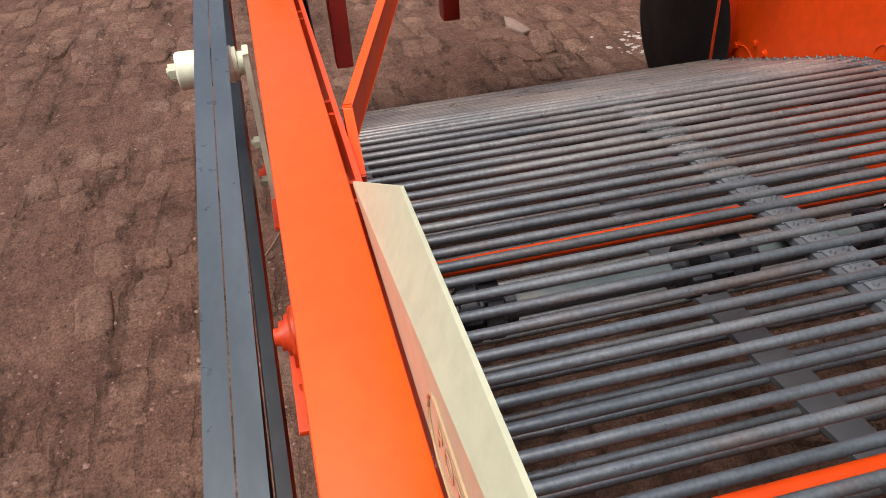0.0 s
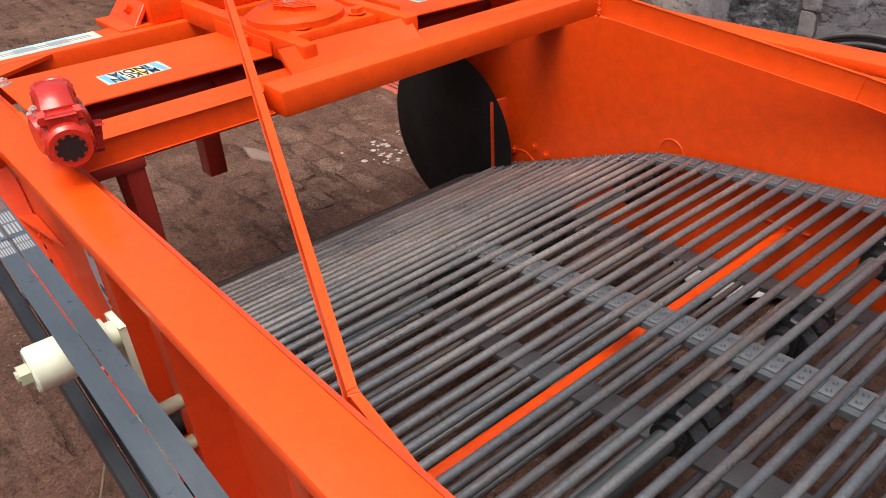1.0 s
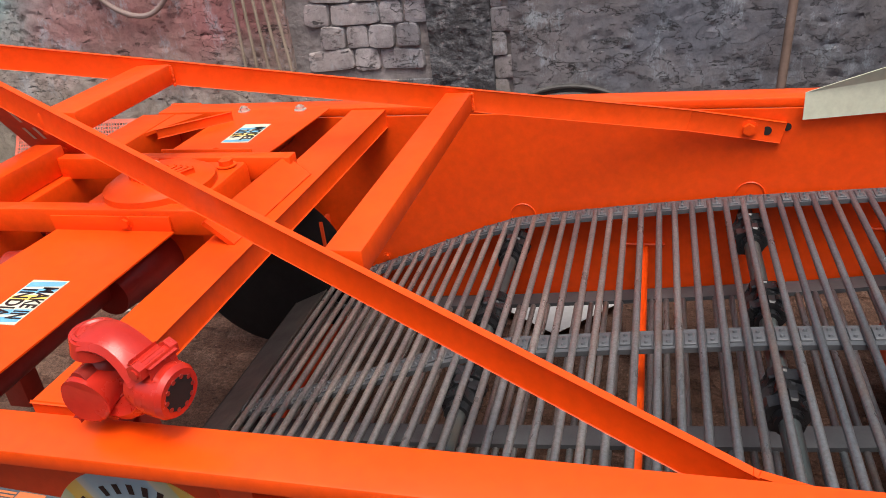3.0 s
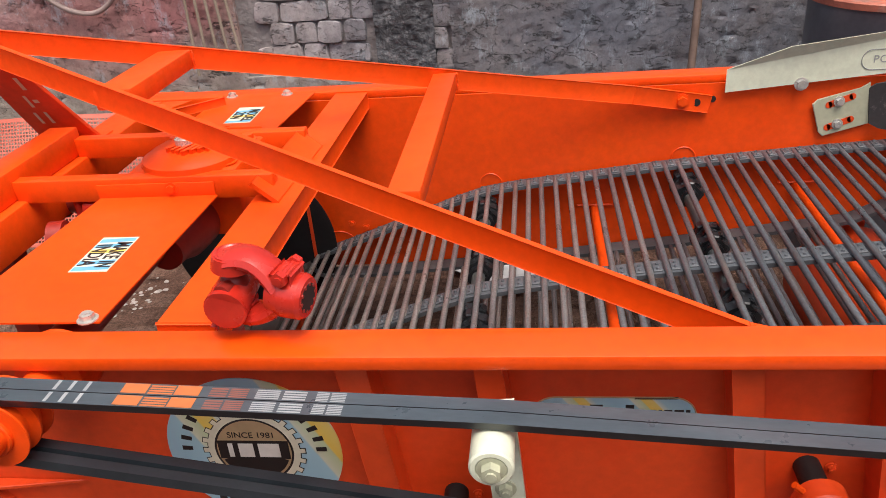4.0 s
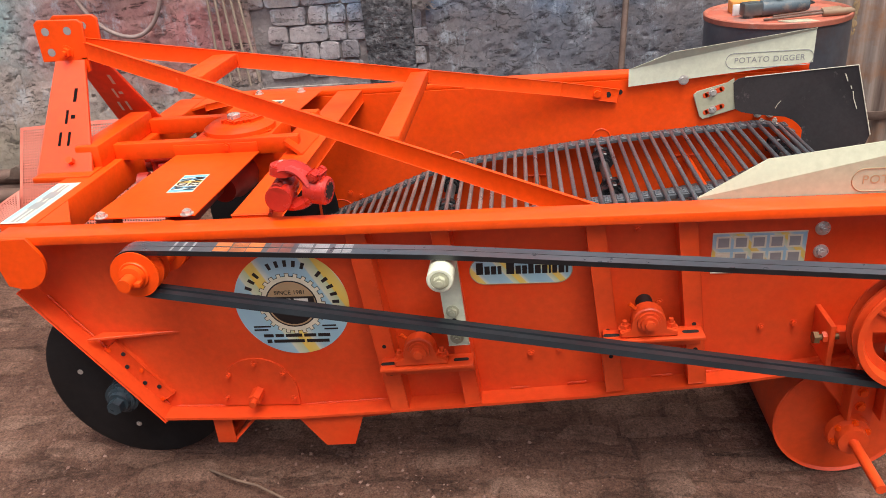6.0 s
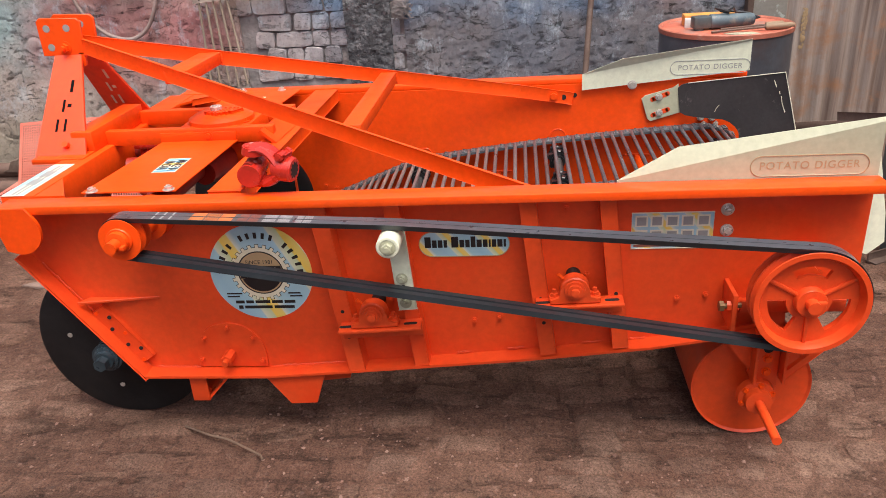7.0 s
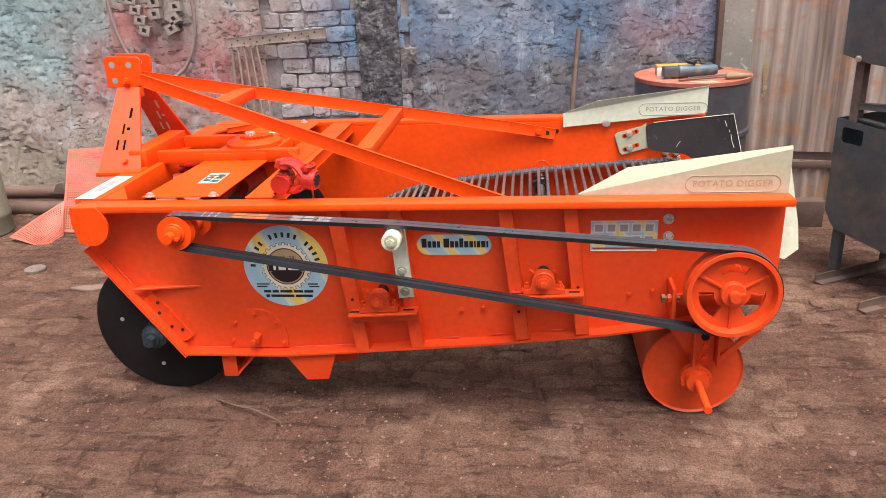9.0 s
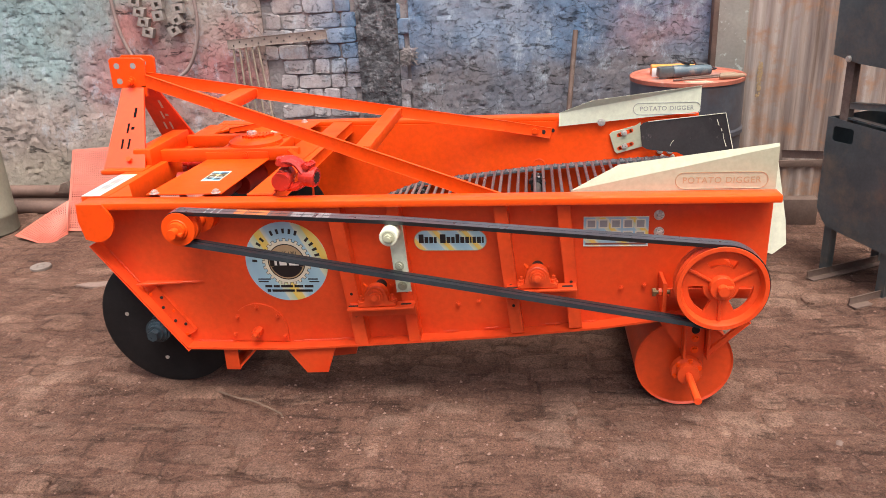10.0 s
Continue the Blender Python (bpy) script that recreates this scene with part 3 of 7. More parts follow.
wall = new("wall_north")
tagged(wall, "old plastered brick wall stained with blue and red paint overspray", "wall", kind="structure")
part("plaster", rough_slab(-7.0, -3.2, -0.3, 3.0, WALL_Y, WALL_Y + 0.23, 0.1, 0.012, 0), PLASTER, wall)
part("plaster", rough_slab(-3.2, -1.20, -0.3, 1.6, WALL_Y, WALL_Y + 0.23, 0.012, 0.010, 1), PLASTER, wall)
part("plaster", rough_slab(-3.2, 1.275, 1.6, 3.0, WALL_Y, WALL_Y + 0.23, 0.1, 0.010, 2), PLASTER, wall)
part("plaster", rough_slab(-1.20, -0.655, -0.3, 0.52, WALL_Y, WALL_Y + 0.23, 0.012, 0.010, 3), PLASTER, wall)
part("plaster", rough_slab(-0.36, 1.275, -0.3, 1.6, WALL_Y, WALL_Y + 0.23, 0.012, 0.011, 4), PLASTER, wall)
part("pilaster", rough_slab(-0.655, -0.425, -0.3, 1.6, WALL_Y - 0.012, WALL_Y + 0.23, 0.010, 0.022, 5), CEMENT, wall, "rough dark cement pilaster")
part("mortar", rough_slab(-1.215, -0.655, 0.5, 1.62, WALL_Y + 0.022, WALL_Y + 0.22, 0.02, 0.008, 6), MORTAR, wall, "dark recessed mortar between the bricks")
part("mortar", rough_slab(-0.43, -0.35, -0.3, 1.62, WALL_Y + 0.026, WALL_Y + 0.22, 0.03, 0.006, 7), MORTAR, wall)


def build_corrugated():
    sheet = thing("corrugated_sheet_wall", "rusty brown corrugated iron sheeting beside the masonry wall", "wall")
    tagged(sheet, kind="structure")
    mat = surface("rusty_corrugated_iron", [(0.30, (0.15, 0.105, 0.085)), (0.47, (0.33, 0.265, 0.23)), (0.58, (0.42, 0.355, 0.315)), (0.72, (0.55, 0.49, 0.45))], 5.0, 0.5, 0.1, fine=110,
                  relief=0.15, depth=0.002, stain=(0.38, 0.20, 0.11), stain_scale=5, stain_lo=0.50, stain_hi=0.68, stretch=(4, 1, 0.16))
    bm = bmesh.new()
    x, pts = 1.448, []
    while x < 6.0:
        pts.append((x, WALL_Y - 0.03 + 0.008 * math.sin(2 * math.pi * (x - 1.448) / 0.074)))
        x += 0.074 / 10
    loop = pts + [(px, py + 0.0015) for px, py in reversed(pts)]
    lo = [bm.verts.new((px, py, -0.08)) for px, py in loop]
    hi = [bm.verts.new((px, py, 3.0)) for px, py in loop]
    for k in range(len(loop)):
        j = (k + 1) % len(loop)
        bm.faces.new((lo[k], lo[j], hi[j], hi[k]))
    part("sheet", bm, mat, sheet)
    bm = bmesh.new()
    box(bm, 1.296, 1.450, WALL_Y - 0.055, WALL_Y - 0.04, -0.08, 3.0, 0.003)
    part("door_post", bm, surface("flaking_grey_paint", [(0.3, (0.272, 0.256, 0.224)), (0.7, (0.400, 0.392, 0.352))], 4, 0.7, 0.1, fine=60, relief=0.4, depth=0.002,
                                  stain=(0.528, 0.576, 0.544), stain_scale=13, stain_lo=0.58, stain_hi=0.63), sheet, "grey post with flaking paint")
    bm = bmesh.new()
    box(bm, 1.270, 1.298, WALL_Y - 0.06, WALL_Y + 0.1, -0.08, 3.0, 0.003)
    part("edge_angle", bm, RUST, sheet)
    bm = bmesh.new()
    box(bm, 1.50, 2.6, WALL_Y - 0.046, WALL_Y - 0.039, 0.222, 0.262, 0.0015)
    part("cross_rail", bm, RUST, sheet, "dark flat rail across the sheeting")
    bm = bmesh.new()
    for k in range(70):
        u = random.random()
        a = (1.540 + 0.010 * random.uniform(-1, 1), WALL_Y - 0.038, 0.62 + 0.19 * u)
        bmesh.ops.create_icosphere(bm, subdivisions=1, radius=random.uniform(0.003, 0.007), matrix=Matrix.Translation(a) @ Matrix.Diagonal((0.9, 0.2, 1.5, 1)))
    part("putty_patch", bm, TAN, sheet, "dried yellowish putty smear")
    return sheet


build_corrugated()


# unseen plain walls, added behind and beside the camera to shut out low sky
YARD = surface("unseen_plain_wall", [(0.3, (0.20, 0.175, 0.16)), (0.7, (0.30, 0.265, 0.24))], 1.5, 0.9, fine=40, relief=0.5, depth=0.01)
for name, x0, x1, y0, y1 in (("wall_south", -7.2, 6.2, -5.4, -5.15), ("wall_west", -7.25, -7.0, -5.2, 2.2), ("wall_east", 6.0, 6.25, -5.2, 2.2)):
    bm = bmesh.new()
    box(bm, x0, x1, y0, y1, -0.3, 2.2 if name == "wall_south" else 3.4, 0.01)
    solo(name, bm, YARD, "plain wall out of view, added to hold back low skylight", "wall", "structure")

# ---- potato digger ----
digger = thing("potato_digger", "orange potato digger with steel bar conveyor on the brick yard", "farm machine")

SIDE = [(-1.14, 0.712), (-1.14, 0.577), (-0.867, 0.200), (-0.51, 0.200), (-0.30, 0.214), (0.20, 0.252), (0.53, 0.286), (0.80, 0.330), (1.00, 0.405), (1.035, 0.46),
        (1.038, 0.712)]
# the near side takes the enamel that has shade in its colour
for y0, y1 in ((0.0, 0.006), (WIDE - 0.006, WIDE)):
    part("side_plate", prism(bmesh.new(), SIDE, y0, y1), SHADEORANGE if y0 < 0.5 else ORANGE, digger, "tall orange sheet steel side")
# folded rails on top of the sides
for s in (0, 1):
    bm = bmesh.new()
    y0, y1 = (-0.077, -0.009) if not s else (WIDE + 0.009, WIDE + 0.077)
    box(bm, -1.137, 1.040, y0, y1, 0.7085, 0.731, 0.0035)
    part("top_rail", bm, RAILORANGE, digger, "wide glossy orange top rail")
# bottom flanges and front strips with holes
LOW = [(-0.867, 0.203), (-0.51, 0.203), (-0.30, 0.217), (0.20, 0.255), (0.53, 0.289), (0.80, 0.333)]
for s in (0, 1):
    y0, y1 = (-0.052, 0.0) if not s else (WIDE, WIDE + 0.052)
    bm = bmesh.new()
    ribbon(bm, LOW, y0, y1, 0.007)
    part("bottom_flange", bm, SHADEORANGE, digger)
    bm = bmesh.new()
    d = Vector((0.267, 0, -0.377)).normalized()
    beam(bm, (-1.137, (y0 + y1) / 2, 0.577), (-0.860, (y0 + y1) / 2, 0.192), 0.052, 0.008, up=(0.8, 0, 0.58))
    part("front_strip", bm, SHADEORANGE, digger, "slanting front edge strip with adjusting holes")
bm = bmesh.new()
beam(bm, (-0.985, -0.006, 0.392), (-0.872, -0.006, 0.230), 0.012, 0.070, up=(0.8, 0, 0.58))
part("hole_strip", bm, SHADEORANGE, digger)
for k in range(7):
    u = k / 6
    bm = bmesh.new()
    p = Vector((-0.972 + 0.105 * u, -0.012, 0.392 - 0.15 * u))
    off = 0.011 * (1 if k % 2 else -1)
    rod(bm, p + Vector((off * 0.8, 0, off * 0.58)), p + Vector((off * 0.8, -0.003, off * 0.58)), 0.0055, 12)
    part("adjusting_hole", bm, DARKHOLE if k % 3 else ORANGE, digger)
# step shaped gusset and weld bead along the strip
bm = bmesh.new()
prism(bm, [(-1.015, -0.034), (-0.79, -0.002), (-0.99, -0.001)], 0.425, 0.432, "Z", 0.001)
part("gusset", bm, SHADEORANGE, digger)


def weld(pts, n, r=0.0035):
    """A weld seam: a row of small uneven beads along points."""
    bm = bmesh.new()
    for (a, b) in zip(pts, pts[1:]):
        a, b = Vector(a), Vector(b)
        m = max(2, round(n * 2.2 * (b - a).length))
        for k in range(m):
            c = a.lerp(b, (k + 0.5) / m) + Vector((random.uniform(-1, 1), 0, random.uniform(-1, 1))) * 0.0012
            bmesh.ops.create_icosphere(bm, subdivisions=1, radius=r * random.uniform(0.7, 1.25), matrix=Matrix.Translation(c) @ Matrix.Diagonal((1.3, 0.6, 0.9, 1)))
    return part("weld_seam", bm, SHADEORANGE, digger)


weld([(-1.10, -0.004, 0.54), (-0.868, -0.004, 0.212)], 130)
weld([(-0.845, -0.003, 0.204), (-0.72, -0.003, 0.204)], 150)
weld([(-0.50, -0.003, 0.205), (-0.30, -0.003, 0.218)], 130)
for xa in (-0.10, 0.02, 0.16, 0.36, 0.48, 0.60):
    weld([(xa, -0.003, 0.236 + (xa + 0.1) * 0.085), (xa + 0.045, -0.003, 0.240 + (xa + 0.1) * 0.085)], 150)
# D-shaped end plates of the front beam
for y0, y1 in ((-0.086, -0.077), (WIDE + 0.077, WIDE + 0.086)):
    pts = [(-1.138, 0.732), (-1.050, 0.732)] + arc(-1.086, 0.668, 0.064, 35, -100, 14) + [(-1.128, 0.612), (-1.142, 0.676)]
    part("end_plate", prism(bmesh.new(), pts, y0, y1, bevel=0.002), ORANGE, digger, "rounded end plate of the front beam")
# upright ribs on the near side
for x0, x1, w, zb in ((-0.306, -0.250, 0.044, 0.218), (-0.118, -0.070, 0.039, 0.236), (0.217, 0.267, 0.041, 0.268), (0.410, 0.454, 0.040, 0.288)):
    bm = bmesh.new()
    for dx, th, depth in ((-w / 2 + 0.003, 0.006, 0.048), (w / 2 - 0.003, 0.006, 0.048)):
        beam(bm, (x0 + dx, -depth / 2, 0.708), (x1 + dx, -depth / 2, zb), depth, th, up=(1, 0, 0), bevel=0.001)
    beam(bm, (x0, -0.047, 0.706), (x1, -0.047, zb), 0.006, w, up=(1, 0, 0), bevel=0.0015)
    part("rib", bm, SHADEORANGE, digger, "upright channel rib with drilled holes")
    for u in (0.62, 0.72, 0.78):
        bm = bmesh.new()
        px = x0 + (x1 - x0) * u
        pz = 0.708 + (zb - 0.708) * u
        rod(bm, (px, -0.0495, pz), (px, -0.0508, pz), 0.005, 12)
        part("rib_hole", bm, DARKHOLE, digger)


def pillow_block(cx, cz, tilt):
    """A bearing on its slotted shelf, over two ribs."""
    bm = bmesh.new()
    box(bm, -0.098, 0.120, -0.078, -0.026, -0.004, 0.004, 0.002)
    shelf = part("bearing_shelf", bm, SHADEORANGE, digger, "slotted bearing shelf across two ribs")
    bm = bmesh.new()
    box(bm, -0.098, 0.120, -0.030, -0.024, -0.045, 0.003, 0.002)
    back = part("shelf_back", bm, SHADEORANGE, shelf)
    for sx in (-0.080, 0.092):
        bm = bmesh.new()
        prism(bm, [(sx + 0.006 * math.cos(a) + (0.012 if math.cos(a) > 0 else -0.012), -0.052 + 0.006 * math.sin(a)) for a in (math.pi * k / 8 for k in range(16))],
              0.004, 0.0046, "Z")
        part("slot", bm, DARKHOLE, shelf)
    bm = bmesh.new()
    prof = [(-0.062, 0.006), (-0.062, 0.020), (-0.036, 0.022)] + [(0.036 * math.cos(a), 0.044 + 0.034 * math.sin(a)) for a in (math.pi - math.pi * k / 14 for k in range(15))]
    prof += [(0.036, 0.022), (0.062, 0.020), (0.062, 0.006)]
    prism(bm, prof, -0.070, -0.034, bevel=0.003)
    housing = part("bearing_housing", bm, SHADEORANGE, shelf)
    bm = bmesh.new()
    lathe(bm, [(-0.068, 0.026), (-0.075, 0.025), (-0.075, 0.019), (-0.082, 0.018), (-0.082, 0.011), (-0.089, 0.0105), (-0.090, 0.007)], (0, 0, 0.044), "Y", 24)
    part("shaft_end", bm, SHADEORANGE, housing)
    for sx in (-0.050, 0.050):
        bm = bmesh.new()
        bolt(bm, (sx, -0.052, 0.020), 0.010, 0.009, (0, 0, 1), True, 0.012)
        part("bolt", bm, SHADEORANGE, housing)
    bm = bmesh.new()
    rod(bm, (-0.028, -0.052, 0.070), (-0.040, -0.052, 0.082), 0.005, 8)
    part("grease_nipple", bm, ORANGE, housing)
    shelf.matrix_basis = pose(cx, -0.024, cz - 0.044, 0, -tilt, 0)
    bm = bmesh.new()
    rod(bm, (cx, 0.002, cz + 0.0), (cx, -0.062, cz), 0.019, 18)
    part("shaft_stub", bm, BLACK, digger)
    bm = bmesh.new()
    bolt(bm, (cx + 0.034, -0.001, cz - 0.002), 0.006, 0.006, stud=0.004)
    part("bolt", bm, SHADEORANGE, digger)


pillow_block(-0.180, 0.417, 3)
pillow_block(0.333, 0.481, 2)
# half-round cover with its nuts
bm = bmesh.new()
prism(bm, [(-0.716, 0.206), (-0.716, 0.230)] + [(-0.616 - 0.100 * math.cos(a), 0.247 + 0.100 * math.sin(a)) for a in (math.pi * k / 20 for k in range(21))] + [(-0.516, 0.206)],
      -0.006, 0.0, bevel=0.001)
part("round_cover", bm, SHADEORANGE, digger, "half-round bolted cover plate")
for a in (-13, 39, 90, 143, 190):
    bm = bmesh.new()
    bolt(bm, (-0.617 + 0.090 * math.cos(radians(a)), -0.006, 0.246 + 0.087 * math.sin(radians(a))), 0.0062, 0.007, stud=0.005)
    part("bolt", bm, SHADEORANGE, digger)
bm = bmesh.new()
rod(bm, (-0.618, -0.006, 0.250), (-0.620, -0.044, 0.247), 0.016, 6)
rod(bm, (-0.620, -0.044, 0.247), (-0.620, -0.060, 0.246), 0.009, 12)
part("tension_nut", bm, SHADEORANGE, digger)
for px, pz in ((0.598, 0.405), (0.670, 0.415), (0.073, 0.346), (0.141, 0.356), (0.315, 0.662)):
    bm = bmesh.new()
    bolt(bm, (px, 0, pz), 0.0062, 0.006, stud=0.004)
    part("bolt", bm, SHADEORANGE, digger)
for px, pz in ((0.704, 0.650), (0.706, 0.595)):
    bm = bmesh.new()
    rod(bm, (px, 0, pz), (px, -0.003, pz), 0.016, 18)
    bolt(bm, (px, -0.003, pz), 0.010, 0.007, stud=0.005)
    part("bolt", bm, ZINC, digger, "zinc bolt with a wide washer")

# belt drive
SP, BP = (-0.766, 0.674), (0.870, 0.474)
BY = -0.139  # middle between the two belts


def grooved(r, groove):
    return [(-0.030, r * 0.5), (-0.030, r), (-0.027, r), (-0.022, r - groove), (-0.006, r - groove), (-0.002, r), (0.002, r), (0.006, r - groove), (0.022, r - groove),
            (0.027, r), (0.030, r), (0.030, r * 0.5)]


bm = bmesh.new()
lathe(bm, grooved(0.0535, 0.013), (SP[0], BY, SP[1]), "Y", 40)
lathe(bm, [(-0.010, 0.033), (-0.034, 0.0325), (-0.036, 0.031), (-0.036, 0.027), (-0.050, 0.0265), (-0.052, 0.018)], (SP[0], BY, SP[1]), "Y", 30)
small = part("small_pulley", bm, ORANGE, digger, "orange double-groove drive pulley")
bm = bmesh.new()
rod(bm, (SP[0], 0.0, SP[1]), (SP[0], -0.221, SP[1]), 0.0150, 20)
box(bm, SP[0] + 0.004, SP[0] + 0.026, -0.206, -0.190, SP[1] - 0.012, SP[1] - 0.002, 0.001)
part("pulley_shaft", bm, ORANGE, small)
bm = bmesh.new()
lathe(bm, [(-0.0, 0.055), (-0.05, 0.052), (-0.055, 0.03), (-0.112, 0.028)], (SP[0] + 0.015, 0, SP[1]), "Y", 28)
part("shaft_housing", bm, ORANGE, digger)

R = 0.1330
bm = bmesh.new()
lathe_pts = [(0.030, R - 0.024), (0.030, R), (0.027, R), (0.022, R - 0.014), (0.008, R - 0.014), (0.003, R), (-0.003, R), (-0.008, R - 0.014), (-0.022, R - 0.014),
             (-0.027, R), (-0.030, R - 0.001), (-0.030, R - 0.013), (-0.012, R - 0.021), (0.012, R - 0.021)]
rings = []
SEG = 72
for h, r in lathe_pts:
    rings.append([bm.verts.new((BP[0] + r * math.cos(2 * math.pi * k / SEG), BY + h, BP[1] + r * math.sin(2 * math.pi * k / SEG))) for k in range(SEG)])
for a, b in zip(rings, rings[1:] + rings[:1]):
    for k in range(SEG):
        bm.faces.new((a[k], a[(k + 1) % SEG], b[(k + 1) % SEG], b[k]))
big = part("large_pulley", bm, SHADEORANGE, digger, "large orange cast pulley with three spoked windows")
# web of the pulley: three arms with webs between, windows left open
bm = bmesh.new()


def web_sector(a0, a1, r0, r1, n=10):
    inner = [(BP[0] + r0 * math.cos(radians(a0 + (a1 - a0) * k / n)), BP[1] + r0 * math.sin(radians(a0 + (a1 - a0) * k / n))) for k in range(n + 1)]
    outer = [(BP[0] + r1 * math.cos(radians(a0 + (a1 - a0) * k / n)), BP[1] + r1 * math.sin(radians(a0 + (a1 - a0) * k / n))) for k in range(n + 1)]
    bm = bmesh.new()
    prism(bm, outer + list(reversed(inner)), BY - 0.006, BY + 0.006)
    part("web", bm, SHADEORANGE, big)


for a in (150, 30, 270):
    web_sector(a - 29, a + 29, 0.030, R - 0.020)
for a in (90, 210, 330):
    web_sector(a - 31, a + 31, 0.030, 0.052 if a != 90 else 0.064)
    web_sector(a - 31, a + 31, 0.094 if a != 90 else 0.088, R - 0.020)

for a in (150, 30, 270):
    bm = bmesh.new()
    d = Vector((math.cos(radians(a)), 0, math.sin(radians(a))))
    c = Vector((BP[0], BY - 0.008, BP[1]))
    beam(bm, c + d * 0.030, c + d * (R - 0.019), 0.010, 0.010, up=(0, 1, 0), bevel=0.003)
    part("spoke", bm, SHADEORANGE, big)
bm = bmesh.new()
lathe(bm, [(0.03, 0.038), (-0.020, 0.0365), (-0.024, 0.034), (-0.024, 0.013)], (BP[0], BY - 0.002, BP[1]), "Y", 36)
part("hub", bm, SHADEORANGE, big)
bm = bmesh.new()
rod(bm, (BP[0], 0.10, BP[1]), (BP[0], -0.188, BP[1]), 0.0155, 22)
box(bm, BP[0] + 0.004, BP[0] + 0.027, -0.184, -0.172, BP[1] + 0.004, BP[1] + 0.013, 0.001)
part("shaft", bm, SHADEORANGE, big)
# bearing carrier behind the large pulley with its tightening bolt
bm = bmesh.new()
box(bm, 0.735, 0.985, -0.078, -0.070, 0.405, 0.437, 0.002)
box(bm, 0.735, 0.985, -0.070, 0.0, 0.400, 0.407, 0.002)
box(bm, 0.712, 0.724, -0.098, 0.0, 0.360, 0.462, 0.002)
lathe(bm, [(0.0, 0.060), (-0.055, 0.056), (-0.058, 0.03)], (BP[0], 0, BP[1]), "Y", 32)
part("bearing_carrier", bm, SHADEORANGE, digger)
bm = bmesh.new()
rod(bm, (0.735, -0.085, 0.430), (0.690, -0.085, 0.428), 0.007, 12)
bolt(bm, (0.695, -0.085, 0.428), 0.014, 0.011, (-1, 0, 0), False)
part("tightening_bolt", bm, BRASS, digger, "long rusty tightening bolt")
bm = bmesh.new()
bolt(bm, (0.712, -0.085, 0.429), 0.013, 0.010, (-1, 0, 0), False)
part("lock_nut", bm, SHADEORANGE, digger)

# two belts, over the idler
IDL = (-0.107, 0.654)


def tangent(c0, r0, c1, r1, up):
    """The outer tangent of two circles on one side, as two points."""
    d = Vector((c1[0] - c0[0], c1[1] - c0[1]))
    L, a0 = d.length, math.atan2(d.y, d.x)
    b = math.acos((r0 - r1) / L)
    a = a0 + (b if up else -b)
    return [(c[0] + r * math.cos(a), c[1] + r * math.sin(a)) for c, r in ((c0, r0), (c1, r1))], math.degrees(a)


r_s, r_b = 0.0555, 0.1365
(tl0, tl1), a_s = tangent(SP, r_s, (IDL[0], IDL[1]), 0.041, True)
(tr0, tr1), a_b = tangent((IDL[0], IDL[1]), 0.041, BP, r_b, True)
(lo0, lo1), a_l = tangent(SP, r_s, BP, r_b, False)
path = [tl0, tl1, tr0, tr1] + arc(BP[0], BP[1], r_b, a_b - 6, a_l + 6, 30) + [lo1, lo0] + arc(SP[0], SP[1], r_s, a_l - 8 + 0, a_s - 360 + 8, 20)
for k, yb in enumerate((BY - 0.012, BY + 0.012)):
    bm = bmesh.new()
    n = len(path)
    rows = []
    for i in range(n):
        p, q = Vector(path[i - 1]), Vector(path[(i + 1) % n])
        d = (q - p).normalized()
        nx, nz = d.y, -d.x
        x, z = path[i]
        rows.append([bm.verts.new(v) for v in ((x, yb - 0.0112, z), (x, yb + 0.0112, z), (x + nx * 0.013, yb + 0.008, z + nz * 0.013), (x + nx * 0.013, yb - 0.008, z + nz * 0.013))])
    for i in range(n):
        a, b = rows[i], rows[(i + 1) % n]
        for j in range(4):
            face = bm.faces.new((a[j], a[(j + 1) % 4], b[(j + 1) % 4], b[j]))
            # outward faces get the colour that holds the sheen
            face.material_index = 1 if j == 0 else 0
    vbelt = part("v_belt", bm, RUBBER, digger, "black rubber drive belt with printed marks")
    vbelt.data.materials.append(BELTSHEEN)
    # printed marks on the belt's back: plain bars of the print's size and colour
    d = Vector((tl1[0] - tl0[0], 0, tl1[1] - tl0[1])).normalized()
    up = Vector((-d.z, 0, d.x))
    for s0, s1, mat, rows_n in ((0.083, 0.088, BELTGREY, 0), (0.104, 0.109, BELTGREY, 0), (0.125, 0.130, BELTGREY, 0), (0.176, 0.210, BELTORANGE, 0), (0.213, 0.246, BELTORANGE, 4),
                                (0.248, 0.281, BELTORANGE, 0), (0.294, 0.317, BELTRED, 4), (0.320, 0.344, BELTRED, 5), (0.355, 0.386, BELTGREY, 5), (0.391, 0.421, BELTGREY, 4),
                                (0.434, 0.450, BELTGREY, 6), (0.453, 0.472, BELTGREY, 6)):
        bm = bmesh.new()
        strips = [(-0.0095, 0.0095)] if not rows_n else [(-0.0095 + 0.019 * i / rows_n, -0.0095 + 0.019 * (i + 0.62) / rows_n) for i in range(rows_n)]
        for ya, yc in strips:
            vs = [Vector((tl0[0], 0, tl0[1])) + d * s + up * 0.0006 + Vector((0, yb + yy, 0)) for s, yy in ((s0, ya), (s1, ya), (s1, yc), (s0, yc))]
            bm.faces.new([bm.verts.new(v) for v in vs])
        part("print_mark", bm, mat, vbelt)

